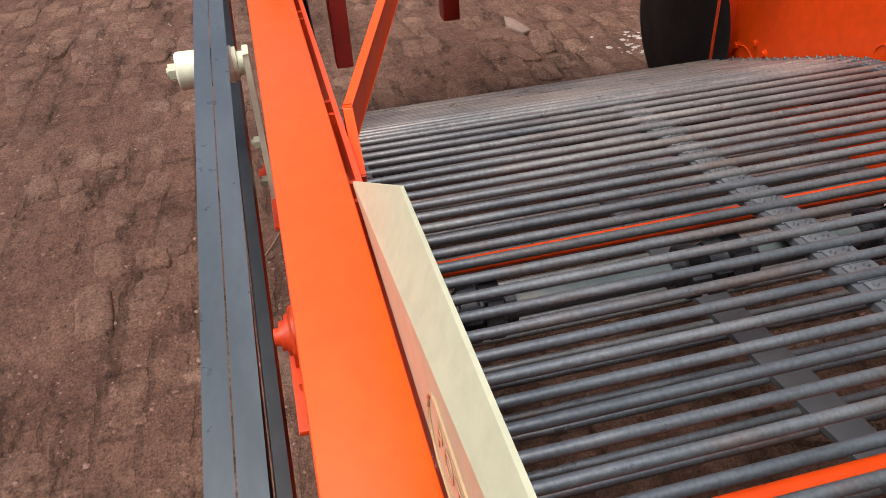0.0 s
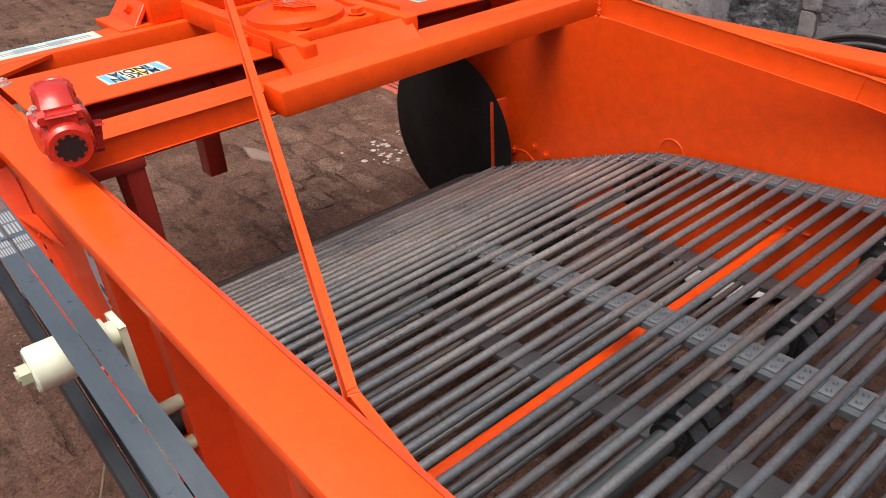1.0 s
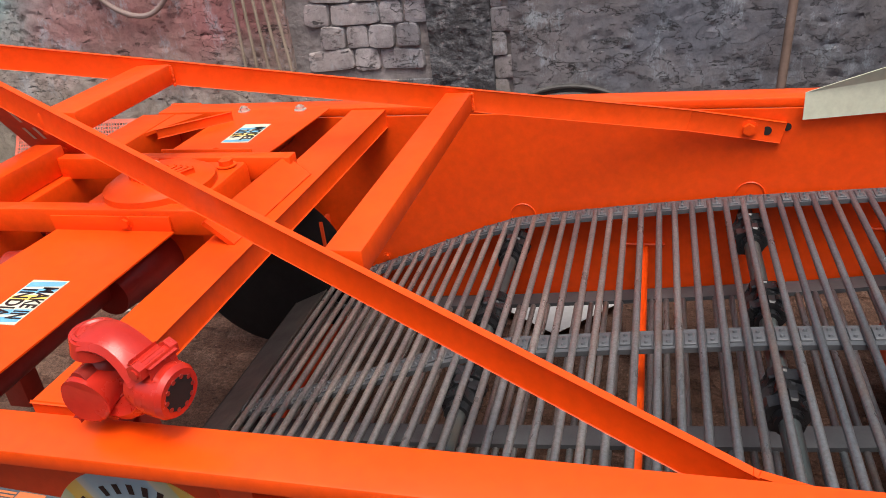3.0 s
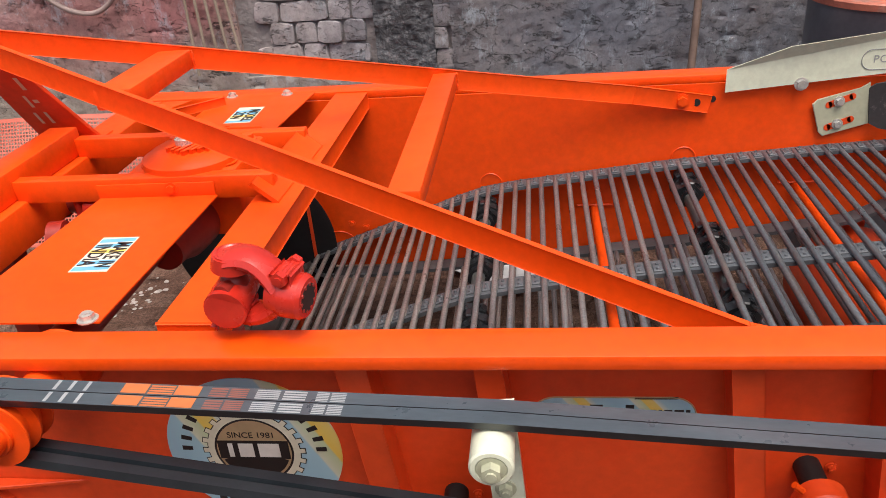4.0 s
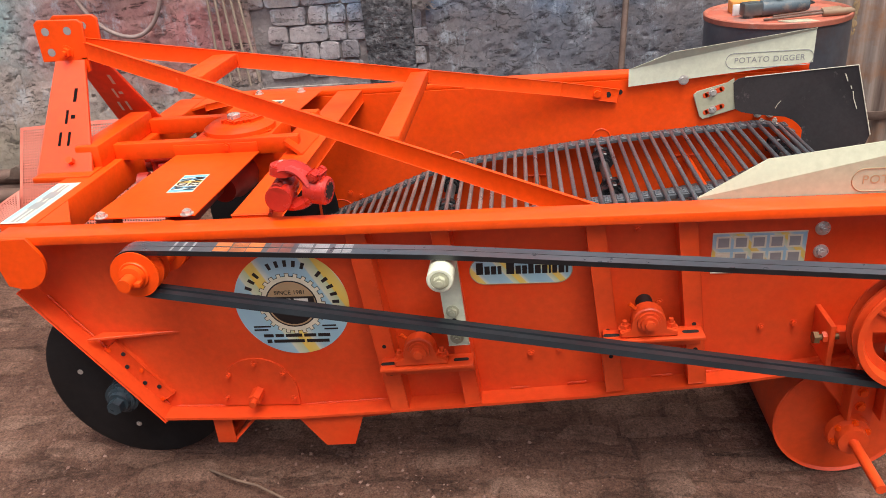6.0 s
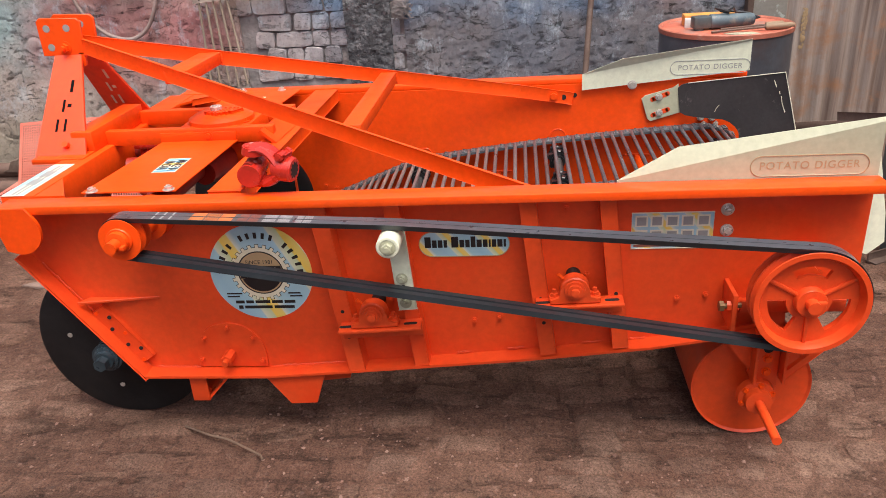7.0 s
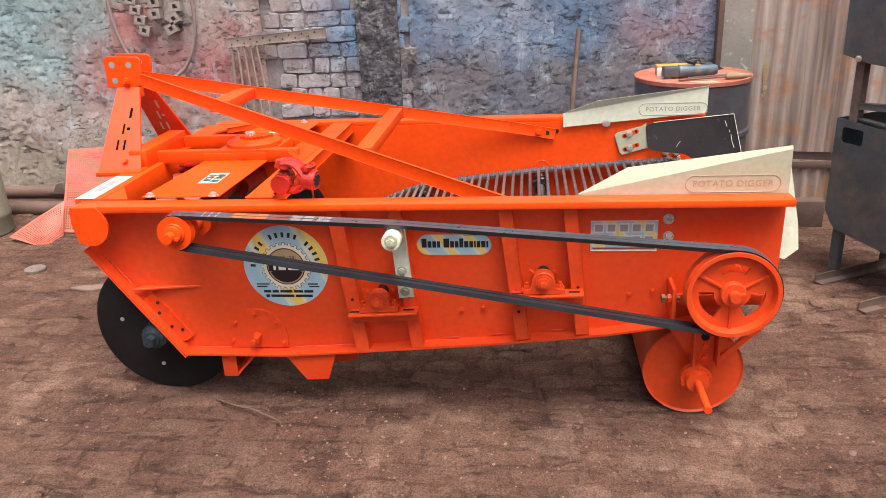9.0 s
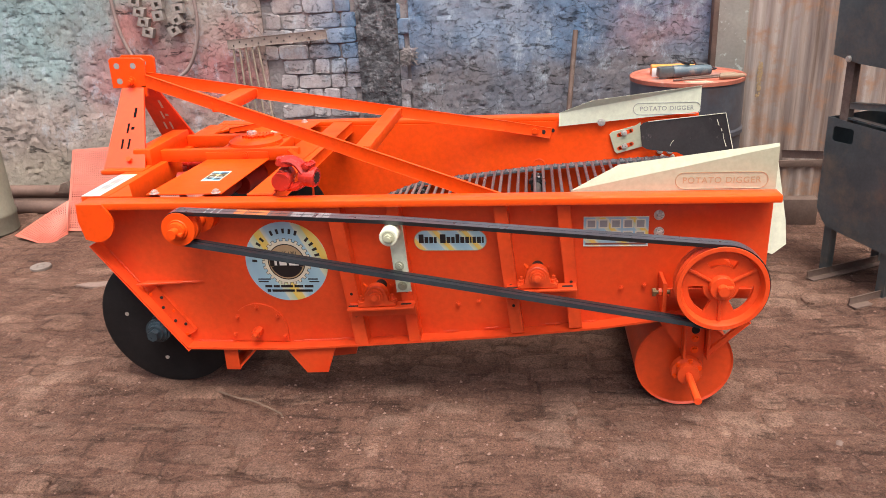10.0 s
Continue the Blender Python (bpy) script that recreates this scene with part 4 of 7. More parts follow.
# idler on its arm
bm = bmesh.new()
lathe(bm, [(-0.094, 0.017), (-0.106, 0.018), (-0.107, 0.025), (-0.113, 0.025), (-0.1135, 0.0275), (-0.121, 0.0275), (-0.1215, 0.026), (-0.124, 0.026), (-0.1245, 0.0275), (-0.192, 0.0280), (-0.195, 0.0255), (-0.1955, 0.020), (-0.193, 0.019), (-0.193, 0.012)], (IDL[0], 0, IDL[1] - 0.002), "Y", 32)
idler = part("idler_roller", bm, LITCREAM, digger, "cream tensioner roller under the belt")
bm = bmesh.new()
bolt(bm, (IDL[0], -0.193, IDL[1] - 0.002), 0.013, 0.012, stud=0.005)
part("bolt", bm, CREAM, idler)
bm = bmesh.new()
beam(bm, (-0.105, -0.093, 0.672), (-0.088, -0.093, 0.434), 0.006, 0.046, up=(1, 0, 0), bevel=0.0015)
arm = part("tensioner_arm", bm, LITCREAM, digger, "cream flat tensioner arm with bolts")
for ax, az in ((-0.097, 0.523), (-0.092, 0.454)):
    bm = bmesh.new()
    bolt(bm, (ax, -0.096, az), 0.0105, 0.009, stud=0.006)
    rod(bm, (ax, -0.090, az), (ax, -0.034, az), 0.010, 14)
    part("bolt", bm, CREAM, arm)
bm = bmesh.new()
rod(bm, (-0.095, -0.0960, 0.498), (-0.095, -0.0966, 0.498), 0.0065, 14)
part("arm_hole", bm, DARKHOLE, arm)

# rear roller with hangers
RC = (0.810, 0.135)
bm = bmesh.new()
lathe(bm, [(0.005, 0.150), (0.0, 0.157), (WIDE - 0.005, 0.157), (WIDE - 0.01, 0.150)], (RC[0], 0, RC[1]), "Y", 56)
roller = part("depth_roller", bm, SHADEORANGE, digger, "orange drum roller carrying the rear end")
bm = bmesh.new()
rod(bm, (RC[0], 0.02, RC[1]), (RC[0], -0.235, RC[1]), 0.0118, 20)
part("axle", bm, SHADEORANGE, roller)
bm = bmesh.new()
lathe(bm, [(0.0, 0.050), (-0.02, 0.048), (-0.024, 0.036), (-0.045, 0.034), (-0.047, 0.016)], (RC[0], -0.036, RC[1]), "Y", 28)
axle_bearing = part("axle_bearing", bm, SHADEORANGE, digger)
for k in range(6):
    a = radians(60 * k + 20)
    bm = bmesh.new()
    bolt(bm, (RC[0] + 0.040 * math.cos(a), -0.058, RC[1] + 0.040 * math.sin(a)), 0.006, 0.006)
    part("bolt", bm, ORANGE, axle_bearing)
for y0, y1 in ((-0.036, -0.028), (WIDE + 0.028, WIDE + 0.036)):
    bm = bmesh.new()
    box(bm, 0.803, 0.862, y0, y1, 0.10, 0.400, 0.002)
    hanger = part("roller_hanger", bm, SHADEORANGE, digger, "flat hanger plate with height holes")
    if y0 < 0:
        for x in (0.795, 0.868):
            bm = bmesh.new()
            box(bm, x - 0.004, x + 0.004, -0.070, -0.004, 0.185, 0.345, 0.002)
            part("hanger_flange", bm, SHADEORANGE, hanger)
        for zz, mt in ((0.305, ORANGE), (0.275, DARKHOLE), (0.245, ORANGE), (0.205, ORANGE)):
            bm = bmesh.new()
            bolt(bm, (0.832, y0, zz), 0.009, 0.008 if mt is ORANGE else 0.0005)
            part("bolt", bm, mt, hanger)
bm = bmesh.new()
beam(bm, (0.870, -0.05, 0.20), (0.985, -0.05, 0.315), 0.010, 0.018)
part("hanger_stay", bm, SHADEORANGE, digger)
bm = bmesh.new()
prism(bm, [(0.70, 0.325), (0.80, 0.345), (0.80, 0.19)], -0.03, -0.024)
part("hanger_web", bm, SHADEORANGE, digger)

# cutting discs on both sides
for yd, sgn, cx, cz in ((0.052, -1, -0.964, 0.262), (WIDE - 0.052, 1, -0.880, 0.304)):
    bm = bmesh.new()
    prof = [(-0.004, 0.05), (-0.004, 0.238), (0.0, 0.250), (0.004, 0.238), (0.004, 0.05)]
    lathe(bm, prof, (cx, yd, cz), "Y", 80)
    disc = part("cutting_disc", bm, BLACK, digger, "thin black steel cutting disc with a bright edge")
    for k in range(4):
        a = radians((173, 257, 350, 80)[k])
        bm = bmesh.new()
        rod(bm, (cx + 0.157 * math.cos(a), yd + sgn * 0.004, cz + 0.157 * math.sin(a)), (cx + 0.157 * math.cos(a), yd + sgn * 0.0055, cz + 0.157 * math.sin(a)), 0.0075, 14)
        part("disc_hole", bm, ZINC, disc)
    bm = bmesh.new()
    lathe(bm, [(sgn * 0.004, 0.048), (sgn * 0.05, 0.046), (sgn * 0.055, 0.038), (sgn * 0.105, 0.036), (sgn * 0.108, 0.028), (sgn * 0.118, 0.026)], (cx, yd, cz), "Y", 30)
    rod(bm, (cx, yd + sgn * 0.116, cz), (cx, yd + sgn * 0.142, cz), 0.019, 6)
    for off, rr in ((0.060, 0.044), (0.076, 0.041), (0.092, 0.043)):
        rod(bm, (cx, yd + sgn * off, cz), (cx, yd + sgn * (off + 0.007), cz), rr, 28)
    part("disc_hub", bm, BLUED, disc, "dark blue steel hub with rings and a nut")
    bm = bmesh.new()
    beam(bm, (cx + 0.026, yd + sgn * 0.055, cz + 0.008), (cx + 0.066, yd + sgn * 0.04, cz + 0.043), 0.02, 0.05)
    part("disc_arm", bm, SHADEORANGE, digger)
bm = bmesh.new()
box(bm, -0.702, -0.692, WIDE - 0.06, WIDE - 0.006, 0.25, 0.449, 0.002)
part("disc_bracket", bm, SHADEORANGE, digger)

# feet, lugs and digging share below
bm = bmesh.new()
box(bm, -0.745, -0.695, -0.034, -0.028, 0.108, 0.198, 0.002)
box(bm, -0.745, -0.739, -0.028, 0.030, 0.108, 0.198, 0.002)
box(bm, -0.739, -0.695, -0.028, 0.030, 0.108, 0.114, 0.002)
part("lug", bm, SHADEORANGE, digger, "open channel lug under the side")
bm = bmesh.new()
beam(bm, (-0.697, -0.010, 0.116), (-0.625, -0.010, 0.192), 0.034, 0.007, bevel=0.0015)
part("lug_strut", bm, SHADEORANGE, digger)
bm = bmesh.new()
prism(bm, [(-0.52, 0.196), (-0.455, 0.103), (-0.380, 0.106), (-0.345, 0.206)], -0.040, -0.030, bevel=0.001)
part("lug", bm, SHADEORANGE, digger)
bm = bmesh.new()
prism(bm, [(-0.60, 0.196), (-0.50, 0.120), (-0.38, 0.120), (-0.30, 0.13), (-0.28, 0.20)], 0.05, 0.06)
part("lug", bm, SHADEORANGE, digger)
bm = bmesh.new()
beam(bm, (-0.815, WIDE / 2, 0.190), (-0.716, WIDE / 2, 0.238), 1.11, 0.010, up=(-0.45, 0, 0.9))
part("digging_share", bm, SHARESTEEL, digger, "dark flat digging share across the front")
bm = bmesh.new()
box(bm, -0.73, -0.70, 0.0, WIDE, 0.105, 0.13, 0.003)
part("share_beam", bm, SHADEORANGE, digger)

# front frame
bm = bmesh.new()
box(bm, -1.172, -1.075, 0.006, WIDE - 0.006, 0.645, 0.7325, 0.005)
front_beam = part("front_beam", bm, ORANGE, digger, "square front cross beam")
for ya, yb in ((0.006, 0.15), (WIDE - 0.006, WIDE - 0.15)):
    bm = bmesh.new()
    prism(bm, [(-1.075, ya), (-0.990, ya), (-1.075, yb)], 0.722, 0.7300, "Z")
    part("corner_gusset", bm, ORANGE, digger)
bm = bmesh.new()
box(bm, -1.168, -1.098, 0.385, WIDE - 0.395, 0.7325, 0.796, 0.005)
part("upper_beam", bm, ORANGE, digger, "short box beam on the front beam")
bm = bmesh.new()
beam(bm, (-0.555, 0.006, 0.7085), (-0.538, WIDE - 0.006, 0.7085), 0.082, 0.045, bevel=0.003)
beam(bm, (-0.592, 0.006, 0.68), (-0.575, WIDE - 0.006, 0.68), 0.005, 0.06, bevel=0.001)
part("rear_beam", bm, ORANGE, digger, "angle cross beam behind the gearbox")
bm = bmesh.new()
beam(bm, (-0.562, 0.422, 0.750), (-0.548, 0.722, 0.750), 0.006, 0.062, up=(-1.0, 0, 0.85), bevel=0.0015)
part("beam_gusset", bm, ORANGE, digger, "leaning gusset plate on the rear beam")
for y0 in (0.460, 0.706):
    bm = bmesh.new()
    box(bm, -1.098, -0.554, y0, y0 + 0.032, 0.726, 0.774, 0.003)
    part("gearbox_bar", bm, ORANGE, digger, "flat bar carrying the gearbox")
# cover plates with upturned flanges
for s in (0, 1):
    def my(y, s=s):
        return WIDE - y if s else y
    bm = bmesh.new()
    ya, yb = sorted((my(0.005), 0.454 if not s else 0.784))
    x0, x1, x2, x3 = (-0.942, -0.684, -0.668, -0.912) if not s else (-0.918, -0.668, -0.640, -0.905)
    prism(bm, [(x0, ya), (x1, ya), (x2, yb), (x3, yb)], 0.7335, 0.7365, "Z")
    yc, yd = (0.454, 0.4585) if not s else (0.7795, 0.784)
    box(bm, -0.916 if not s else -0.890, -0.672 if not s else -0.676, yc, yd, 0.7335, 0.764, 0.001)
    cover = part("cover_plate", bm, ORANGE, digger, "bent sheet cover over the drive shaft")
    for px in (-0.915, -0.705) if not s else (-0.870, -0.715):
        bm = bmesh.new()
        bolt(bm, (px, my(0.012), 0.7365), 0.011, 0.008, (0, 0, 1), True, 0.005)
        part("bolt", bm, ZINC, cover, "zinc bolt")
    bm = bmesh.new()
    bolt(bm, (-0.760, 0.454 if not s else 0.784, 0.753), 0.009, 0.006, (0, -1 if not s else 1, 0))
    part("bolt", bm, ORANGE, cover)
    # shaft tube under the cover
    bm = bmesh.new()
    rod(bm, (-0.776, my(0.0), 0.676), (-0.776, my(0.47), 0.676), 0.030, 24)
    part("shaft_tube", bm, DARKRED, digger)
    # sticker on the cover
    yc = 0.216 if not s else 0.954
    lx = -0.782 if not s else -0.780
    bm = bmesh.new()
    box(bm, lx - 0.034, lx + 0.034, yc - 0.062, yc + 0.062, 0.7365, 0.7372, 0)
    stick = part("sticker", bm, PALE, cover, "pale blue and yellow printed sticker")
    cols = (STICKERBLUE, STICKERBLUE, PALE, YELLOW, STICKERBLUE, STICKERBLUE) if not s else (STICKERBLUE, PALE, YELLOW, STICKERBLUE, STICKERBLUE, PALE)
    for k in range(6):
        bm = bmesh.new()
        y0 = yc - 0.060 + 0.020 * k
        vs = [(lx - 0.032, y0), (lx - 0.032, y0 + 0.014), (lx + 0.032, y0 + 0.019), (lx + 0.032, y0 + 0.005)]
        bm.faces.new([bm.verts.new((x, y, 0.7374)) for x, y in vs])
        part("print_band", bm, cols[k], stick)
    # up = +x, reads towards -y
    turn = Matrix(((0, 1, 0, 0), (-1, 0, 0, 0), (0, 0, 1, 0), (0, 0, 0, 1)))
    lines = ("MAKE IN", "INDIA") if not s else ("MODEL", "2024")
    for body, dx in zip(lines, (0.0165, -0.0165)):
        letters("sticker_text", body, 0.038, Matrix.Translation((lx + dx, yc - 0.004, 0.7379)) @ turn, INK, stick, spacing=1.02, sx=(0.60 if body != "INDIA" else 0.74) if not s else 0.70, bold=0.0007, depth=0.0002)
# joint on the input shaft between mast and gearbox
bm = bmesh.new()
lathe(bm, [(-0.10, 0.022), (-0.095, 0.034), (-0.060, 0.036), (-0.055, 0.026), (-0.02, 0.024), (-0.015, 0.040), (0.030, 0.042), (0.035, 0.030), (0.09, 0.028)], (-1.03, 0.600, 0.668), "X", 28)
input_joint = part("input_joint", bm, DARKRED, digger, "dark red joint on the input shaft")
for a in (0, 90, 180, 270):
    bm = bmesh.new()
    d = Vector((0, math.cos(radians(a + 30)), math.sin(radians(a + 30))))
    rod(bm, Vector((-1.022, 0.600, 0.668)) + d * 0.036, Vector((-1.022, 0.600, 0.668)) + d * 0.050, 0.013, 12)
    part("cross_cap", bm, DARKRED, input_joint)
# far cover rib
bm = bmesh.new()
beam(bm, (-1.000, 0.930, 0.747), (-0.865, 1.050, 0.747), 0.006, 0.022)
part("cover_rib", bm, ORANGE, digger)

# gearbox
bm = bmesh.new()
box(bm, -0.872, -0.640, 0.494, 0.700, 0.625, 0.772, 0.012)
gearbox = part("gearbox", bm, ORANGE, digger, "orange cast gearbox with a round finned lid")
bm = bmesh.new()
lathe(bm, [(0.768, 0.104), (0.785, 0.102), (0.789, 0.094), (0.796, 0.084), (0.798, 0.03), (0.798, 0.01)], (-0.752, 0.566, 0), "Z", 48)
lid = part("lid", bm, ORANGE, gearbox, "round cast lid")
for k in range(7):
    bm = bmesh.new()
    x = -0.792 + 0.014 * k
    h = 0.05 - abs(k - 3) * 0.007
    beam(bm, (x, 0.566 - h, 0.801), (x + 0.025, 0.566 + h * 0.4, 0.801), 0.006, 0.011, bevel=0.0015)
    part("fin", bm, ORANGE, lid)
for k in range(4):
    a = radians(45 + 90 * k)
    bm = bmesh.new()
    bolt(bm, (-0.750 + 0.115 * math.cos(a), 0.598 + 0.095 * math.sin(a), 0.774), 0.014, 0.010, (0, 0, 1))
    part("bolt", bm, ORANGE, gearbox)
bm = bmesh.new()
lathe(bm, [(0.794, 0.016), (0.801, 0.016), (0.802, 0.019), (0.817, 0.019), (0.819, 0.016), (0.820, 0.004)], (-0.765, 0.566, 0), "Z", 24)
part("filler_cap", bm, ZINC, gearbox, "shiny zinc filler cap")
bm = bmesh.new()
lathe(bm, [(-0.56, 0.036), (-0.52, 0.040), (-0.48, 0.054), (-0.43, 0.058), (-0.40, 0.058)], (-0.752, 0.91, 0.664), "Y", 32)
part("output_flange", bm, DARKRED, gearbox)
# red input yoke and guard under the front beam
bm = bmesh.new()
rod(bm, (-0.875, WIDE / 2, 0.665), (-1.02, WIDE / 2, 0.665), 0.024, 20)
for dz in (-0.032, 0.032):
    box(bm, -1.06, -0.985, WIDE / 2 - 0.022, WIDE / 2 + 0.022, 0.665 + dz - 0.009, 0.665 + dz + 0.009, 0.006)
rod(bm, (-1.035, WIDE / 2, 0.610), (-1.035, WIDE / 2, 0.720), 0.014, 16)
part("input_yoke", bm, RED, digger, "glossy red input yoke")
bm = bmesh.new()
rod(bm, (-1.00, 0.44, 0.660), (-0.90, 0.47, 0.660), 0.026, 18)
rod(bm, (-1.03, 0.435, 0.660), (-1.00, 0.44, 0.660), 0.034, 18)
pipe(bm, [(-1.02, 0.44, 0.66), (-1.03, 0.44, 0.60), (-1.00, 0.45, 0.565), (-0.95, 0.46, 0.575)], 0.012, 10)
part("drive_joint", bm, DARKRED, digger, "glossy red shaft joint")

# stand legs below the frame
bm = bmesh.new()
prism(bm, [(-0.590, 0.686), (-0.515, 0.686), (-0.503, 0.46), (-0.530, 0.46)], 0.074, 0.109, bevel=0.002)
box(bm, -0.60, -0.51, 0.020, 0.112, 0.664, 0.686, 0.003)
part("inner_post", bm, DARKRED, digger, "dark red hanging post below the rear beam")
bm = bmesh.new()
box(bm, -1.215, -1.158, 0.462, 0.512, 0.292, 0.650, 0.003)
part("parking_leg", bm, DARKRED, digger, "dark red parking leg")

# hitch mast: two leaning plates, head plates, braces
MAST = 0.620  # the mast's middle plane


def mast_leg(s):
    def my(y):
        return 2 * MAST - y if s else y
    bm = bmesh.new()
    fy = 0.345 if not s else 2 * MAST - 0.848
    foot = [(-1.273 if not s else -1.260, fy, 0.7325), (-1.110, fy, 0.7325)]
    head = [(-1.177, 0.580, 1.007), (-1.264, 0.580, 1.007)]
    pts = [Vector((x, my(y), z)) for x, y, z in foot + head]
    off = Vector((0, my(0.010) - my(0.0), -0.0045))
    a = [bm.verts.new(p) for p in pts]
    b = [bm.verts.new(p + off) for p in pts]
    bm.faces.new(a)
    bm.faces.new(list(reversed(b)))
    for k in range(4):
        j = (k + 1) % 4
        bm.faces.new((a[k], b[k], b[j], a[j]))
    bmesh.ops.bevel(bm, geom=bm.edges[:], offset=0.0015, segments=1, affect="EDGES")
    leg = part("mast_leg", bm, MASTORANGE, digger, "tapered orange mast leg with a stencilled mark")
    # stencilled maker's initials as plain bars, on the face towards -y
    e1 = Vector((1, 0, 0))
    e2 = Vector((0, my(0.580) - my(fy), 0.2745)).normalized()
    nrm = e1.cross(e2)
    if nrm.y > 0:
        nrm = -nrm
    lift = 0.001 if not s else 0.0125
    for v, w in ((0.66, 0.012), (0.475, 0.028), (0.29, 0.040)):
        c = Vector((-1.188 - (0.66 - v) * 0.04, my(fy + (0.580 - fy) * v), 0.7325 + 0.2745 * v))
        strokes = [(0, 0.010, 0.021, 0)] if w < 0.02 else [(-w * 0.36, 0.008, 0.021, 0), (w * 0.30, 0.008 if w > 0.03 else 0.013, 0.021 if w > 0.03 else 0.006, 0)]
        for dx, wd, hh, _ in strokes:
            bm = bmesh.new()
            p = c + e1 * dx + nrm * lift
            q = [p + e1 * sx * wd / 2 + e2 * sz * hh for sx, sz in ((-1, -1), (1, -1), (1, 1), (-1, 1))]
            bm.faces.new([bm.verts.new(t) for t in q])
            part("stencil_mark", bm, MATTINK if not s else PALE, leg)
    bm = bmesh.new()
    c = Vector((-1.175, my(fy + (0.580 - fy) * 0.10), 0.7325 + 0.2745 * 0.10))
    rod(bm, c, c + nrm * 0.014, 0.011, 6)
    part("bolt", bm, ORANGE, leg)
    bm = bmesh.new()
    ya, yb = sorted((my(fy - 0.035), my(fy + 0.065)))
    box(bm, -1.265, -1.10, ya, yb, 0.721, 0.7365, 0.002)
    part("mast_foot", bm, ORANGE, digger)


mast_leg(0)
mast_leg(1)
for yh in (0.572, 0.658):
    bm = bmesh.new()
    pts = [(-1.299, 1.103), (-1.287, 1.113), (-1.167, 1.109), (-1.155, 1.097), (-1.163, 0.997), (-1.300, 0.997)]
    prism(bm, pts, yh, yh + 0.010, bevel=0.0015)
    head = part("head_plate", bm, ORANGE, digger, "hitch head plate with pin holes")
    for hx, hz in ((-1.269, 1.081), (-1.203, 1.080), (-1.267, 1.023)):
        bm = bmesh.new()
        rod(bm, (hx, yh - 0.0006, hz), (hx, yh + 0.0106, hz), 0.0115, 18)
        part("pin_hole", bm, INKGREY, head)
    bm = bmesh.new()
    bolt(bm, (-1.221, yh, 1.021), 0.014, 0.012, (0, -1, 0), True, 0.014)
    part("pin_bolt", bm, ORANGE, head)
    bm = bmesh.new()
    prism(bm, [(-1.181, 1.003), (-1.163, 1.003), (-1.165, 0.965), (-1.174, 0.960)], yh, yh + 0.010)
    part("tab", bm, ORANGE, head)

bm = bmesh.new()
beam(bm, (-1.20, 0.591, 1.031), (0.235, 0.0165, 0.692), 0.008, 0.046, bevel=0.0015)
beam(bm, (0.229, 0.0165, 0.6932), (0.345, 0.0105, 0.666), 0.008, 0.046, bevel=0.0015)
part("brace", bm, ORANGE, digger, "long flat brace from mast to side")
bm = bmesh.new()
beam(bm, (-1.20, 0.625, 1.029), (0.205, 1.088, 0.703), 0.008, 0.046, bevel=0.0015)
beam(bm, (0.196, 1.0875, 0.705), (0.402, 1.120, 0.660), 0.008, 0.046, bevel=0.0015)
b = part("brace", bm, ORANGE, digger, "long flat brace from mast to side")
bm = bmesh.new()
bolt(bm, (0.330, 1.1045, 0.676), 0.013, 0.010)
part("bolt", bm, ORANGE, b)
bm = bmesh.new()
rod(bm, (0.368, 1.1115, 0.668), (0.368, 1.1098, 0.668), 0.010, 16)
part("brace_hole", bm, DARKHOLE, b)
bm = bmesh.new()
rod(bm, (0.410, WIDE - 0.0065, 0.671), (0.410, WIDE - 0.0078, 0.671), 0.009, 16)
part("plate_hole", bm, DARKHOLE, digger)
for x0, x1, z, y0, y in ((-0.862, -0.786, 0.957, 0.448, 0.742), (-0.286, -0.230, 0.829, 0.235, 0.922)):
    bm = bmesh.new()
    box(bm, x0, x1, y0, y, z - 0.040, z, 0.004)
    part("brace_tie", bm, ORANGE, digger, "square tie bar between the braces")
    bm = bmesh.new()
    for k in range(9):
        bmesh.ops.create_icosphere(bm, subdivisions=1, radius=random.uniform(0.003, 0.0055), matrix=Matrix.Translation((x1 + 0.001, y - 0.004, z - 0.004 - 0.0045 * k)))
    part("weld_seam", bm, ORANGE, digger)

# ---- bar conveyor ----
# top run, rear turn, return run and front turn as (x, z)
TOP = [(-0.690, 0.258), (-0.574, 0.300), (-0.475, 0.338), (-0.39, 0.372), (-0.28, 0.416), (-0.19, 0.446), (-0.10, 0.461), (0.07, 0.481), (0.319, 0.508), (0.48, 0.520), (0.66, 0.533), (0.90, 0.546)]
LOOP = TOP + arc(0.935, 0.468, 0.068, 92, -82, 10) + [(0.79, 0.330), (0.46, 0.285), (0.10, 0.247), (-0.27, 0.212), (-0.55, 0.190)] + arc(-0.676, 0.226, 0.035, 262, 118, 6)


def loop_at(step):
    pts = [Vector(p) for p in LOOP] + [Vector(LOOP[0])]
    total = sum((b - a).length for a, b in zip(pts, pts[1:]))
    n = round(total / step)
    out, want, run = [], 0.0, 0.0
    for a, b in zip(pts, pts[1:]):
        L = (b - a).length
        while want < run + L - 1e-9 and len(out) < n:
            p = a.lerp(b, (want - run) / L)
            d = (b - a) / L
            out.append((p.x, p.y, math.degrees(math.atan2(d.y, d.x))))
            want += total / n
        run += L
    return out


BELTS = ((0.014, 0.064), (0.540, 0.596), (WIDE - 0.064, WIDE - 0.014))


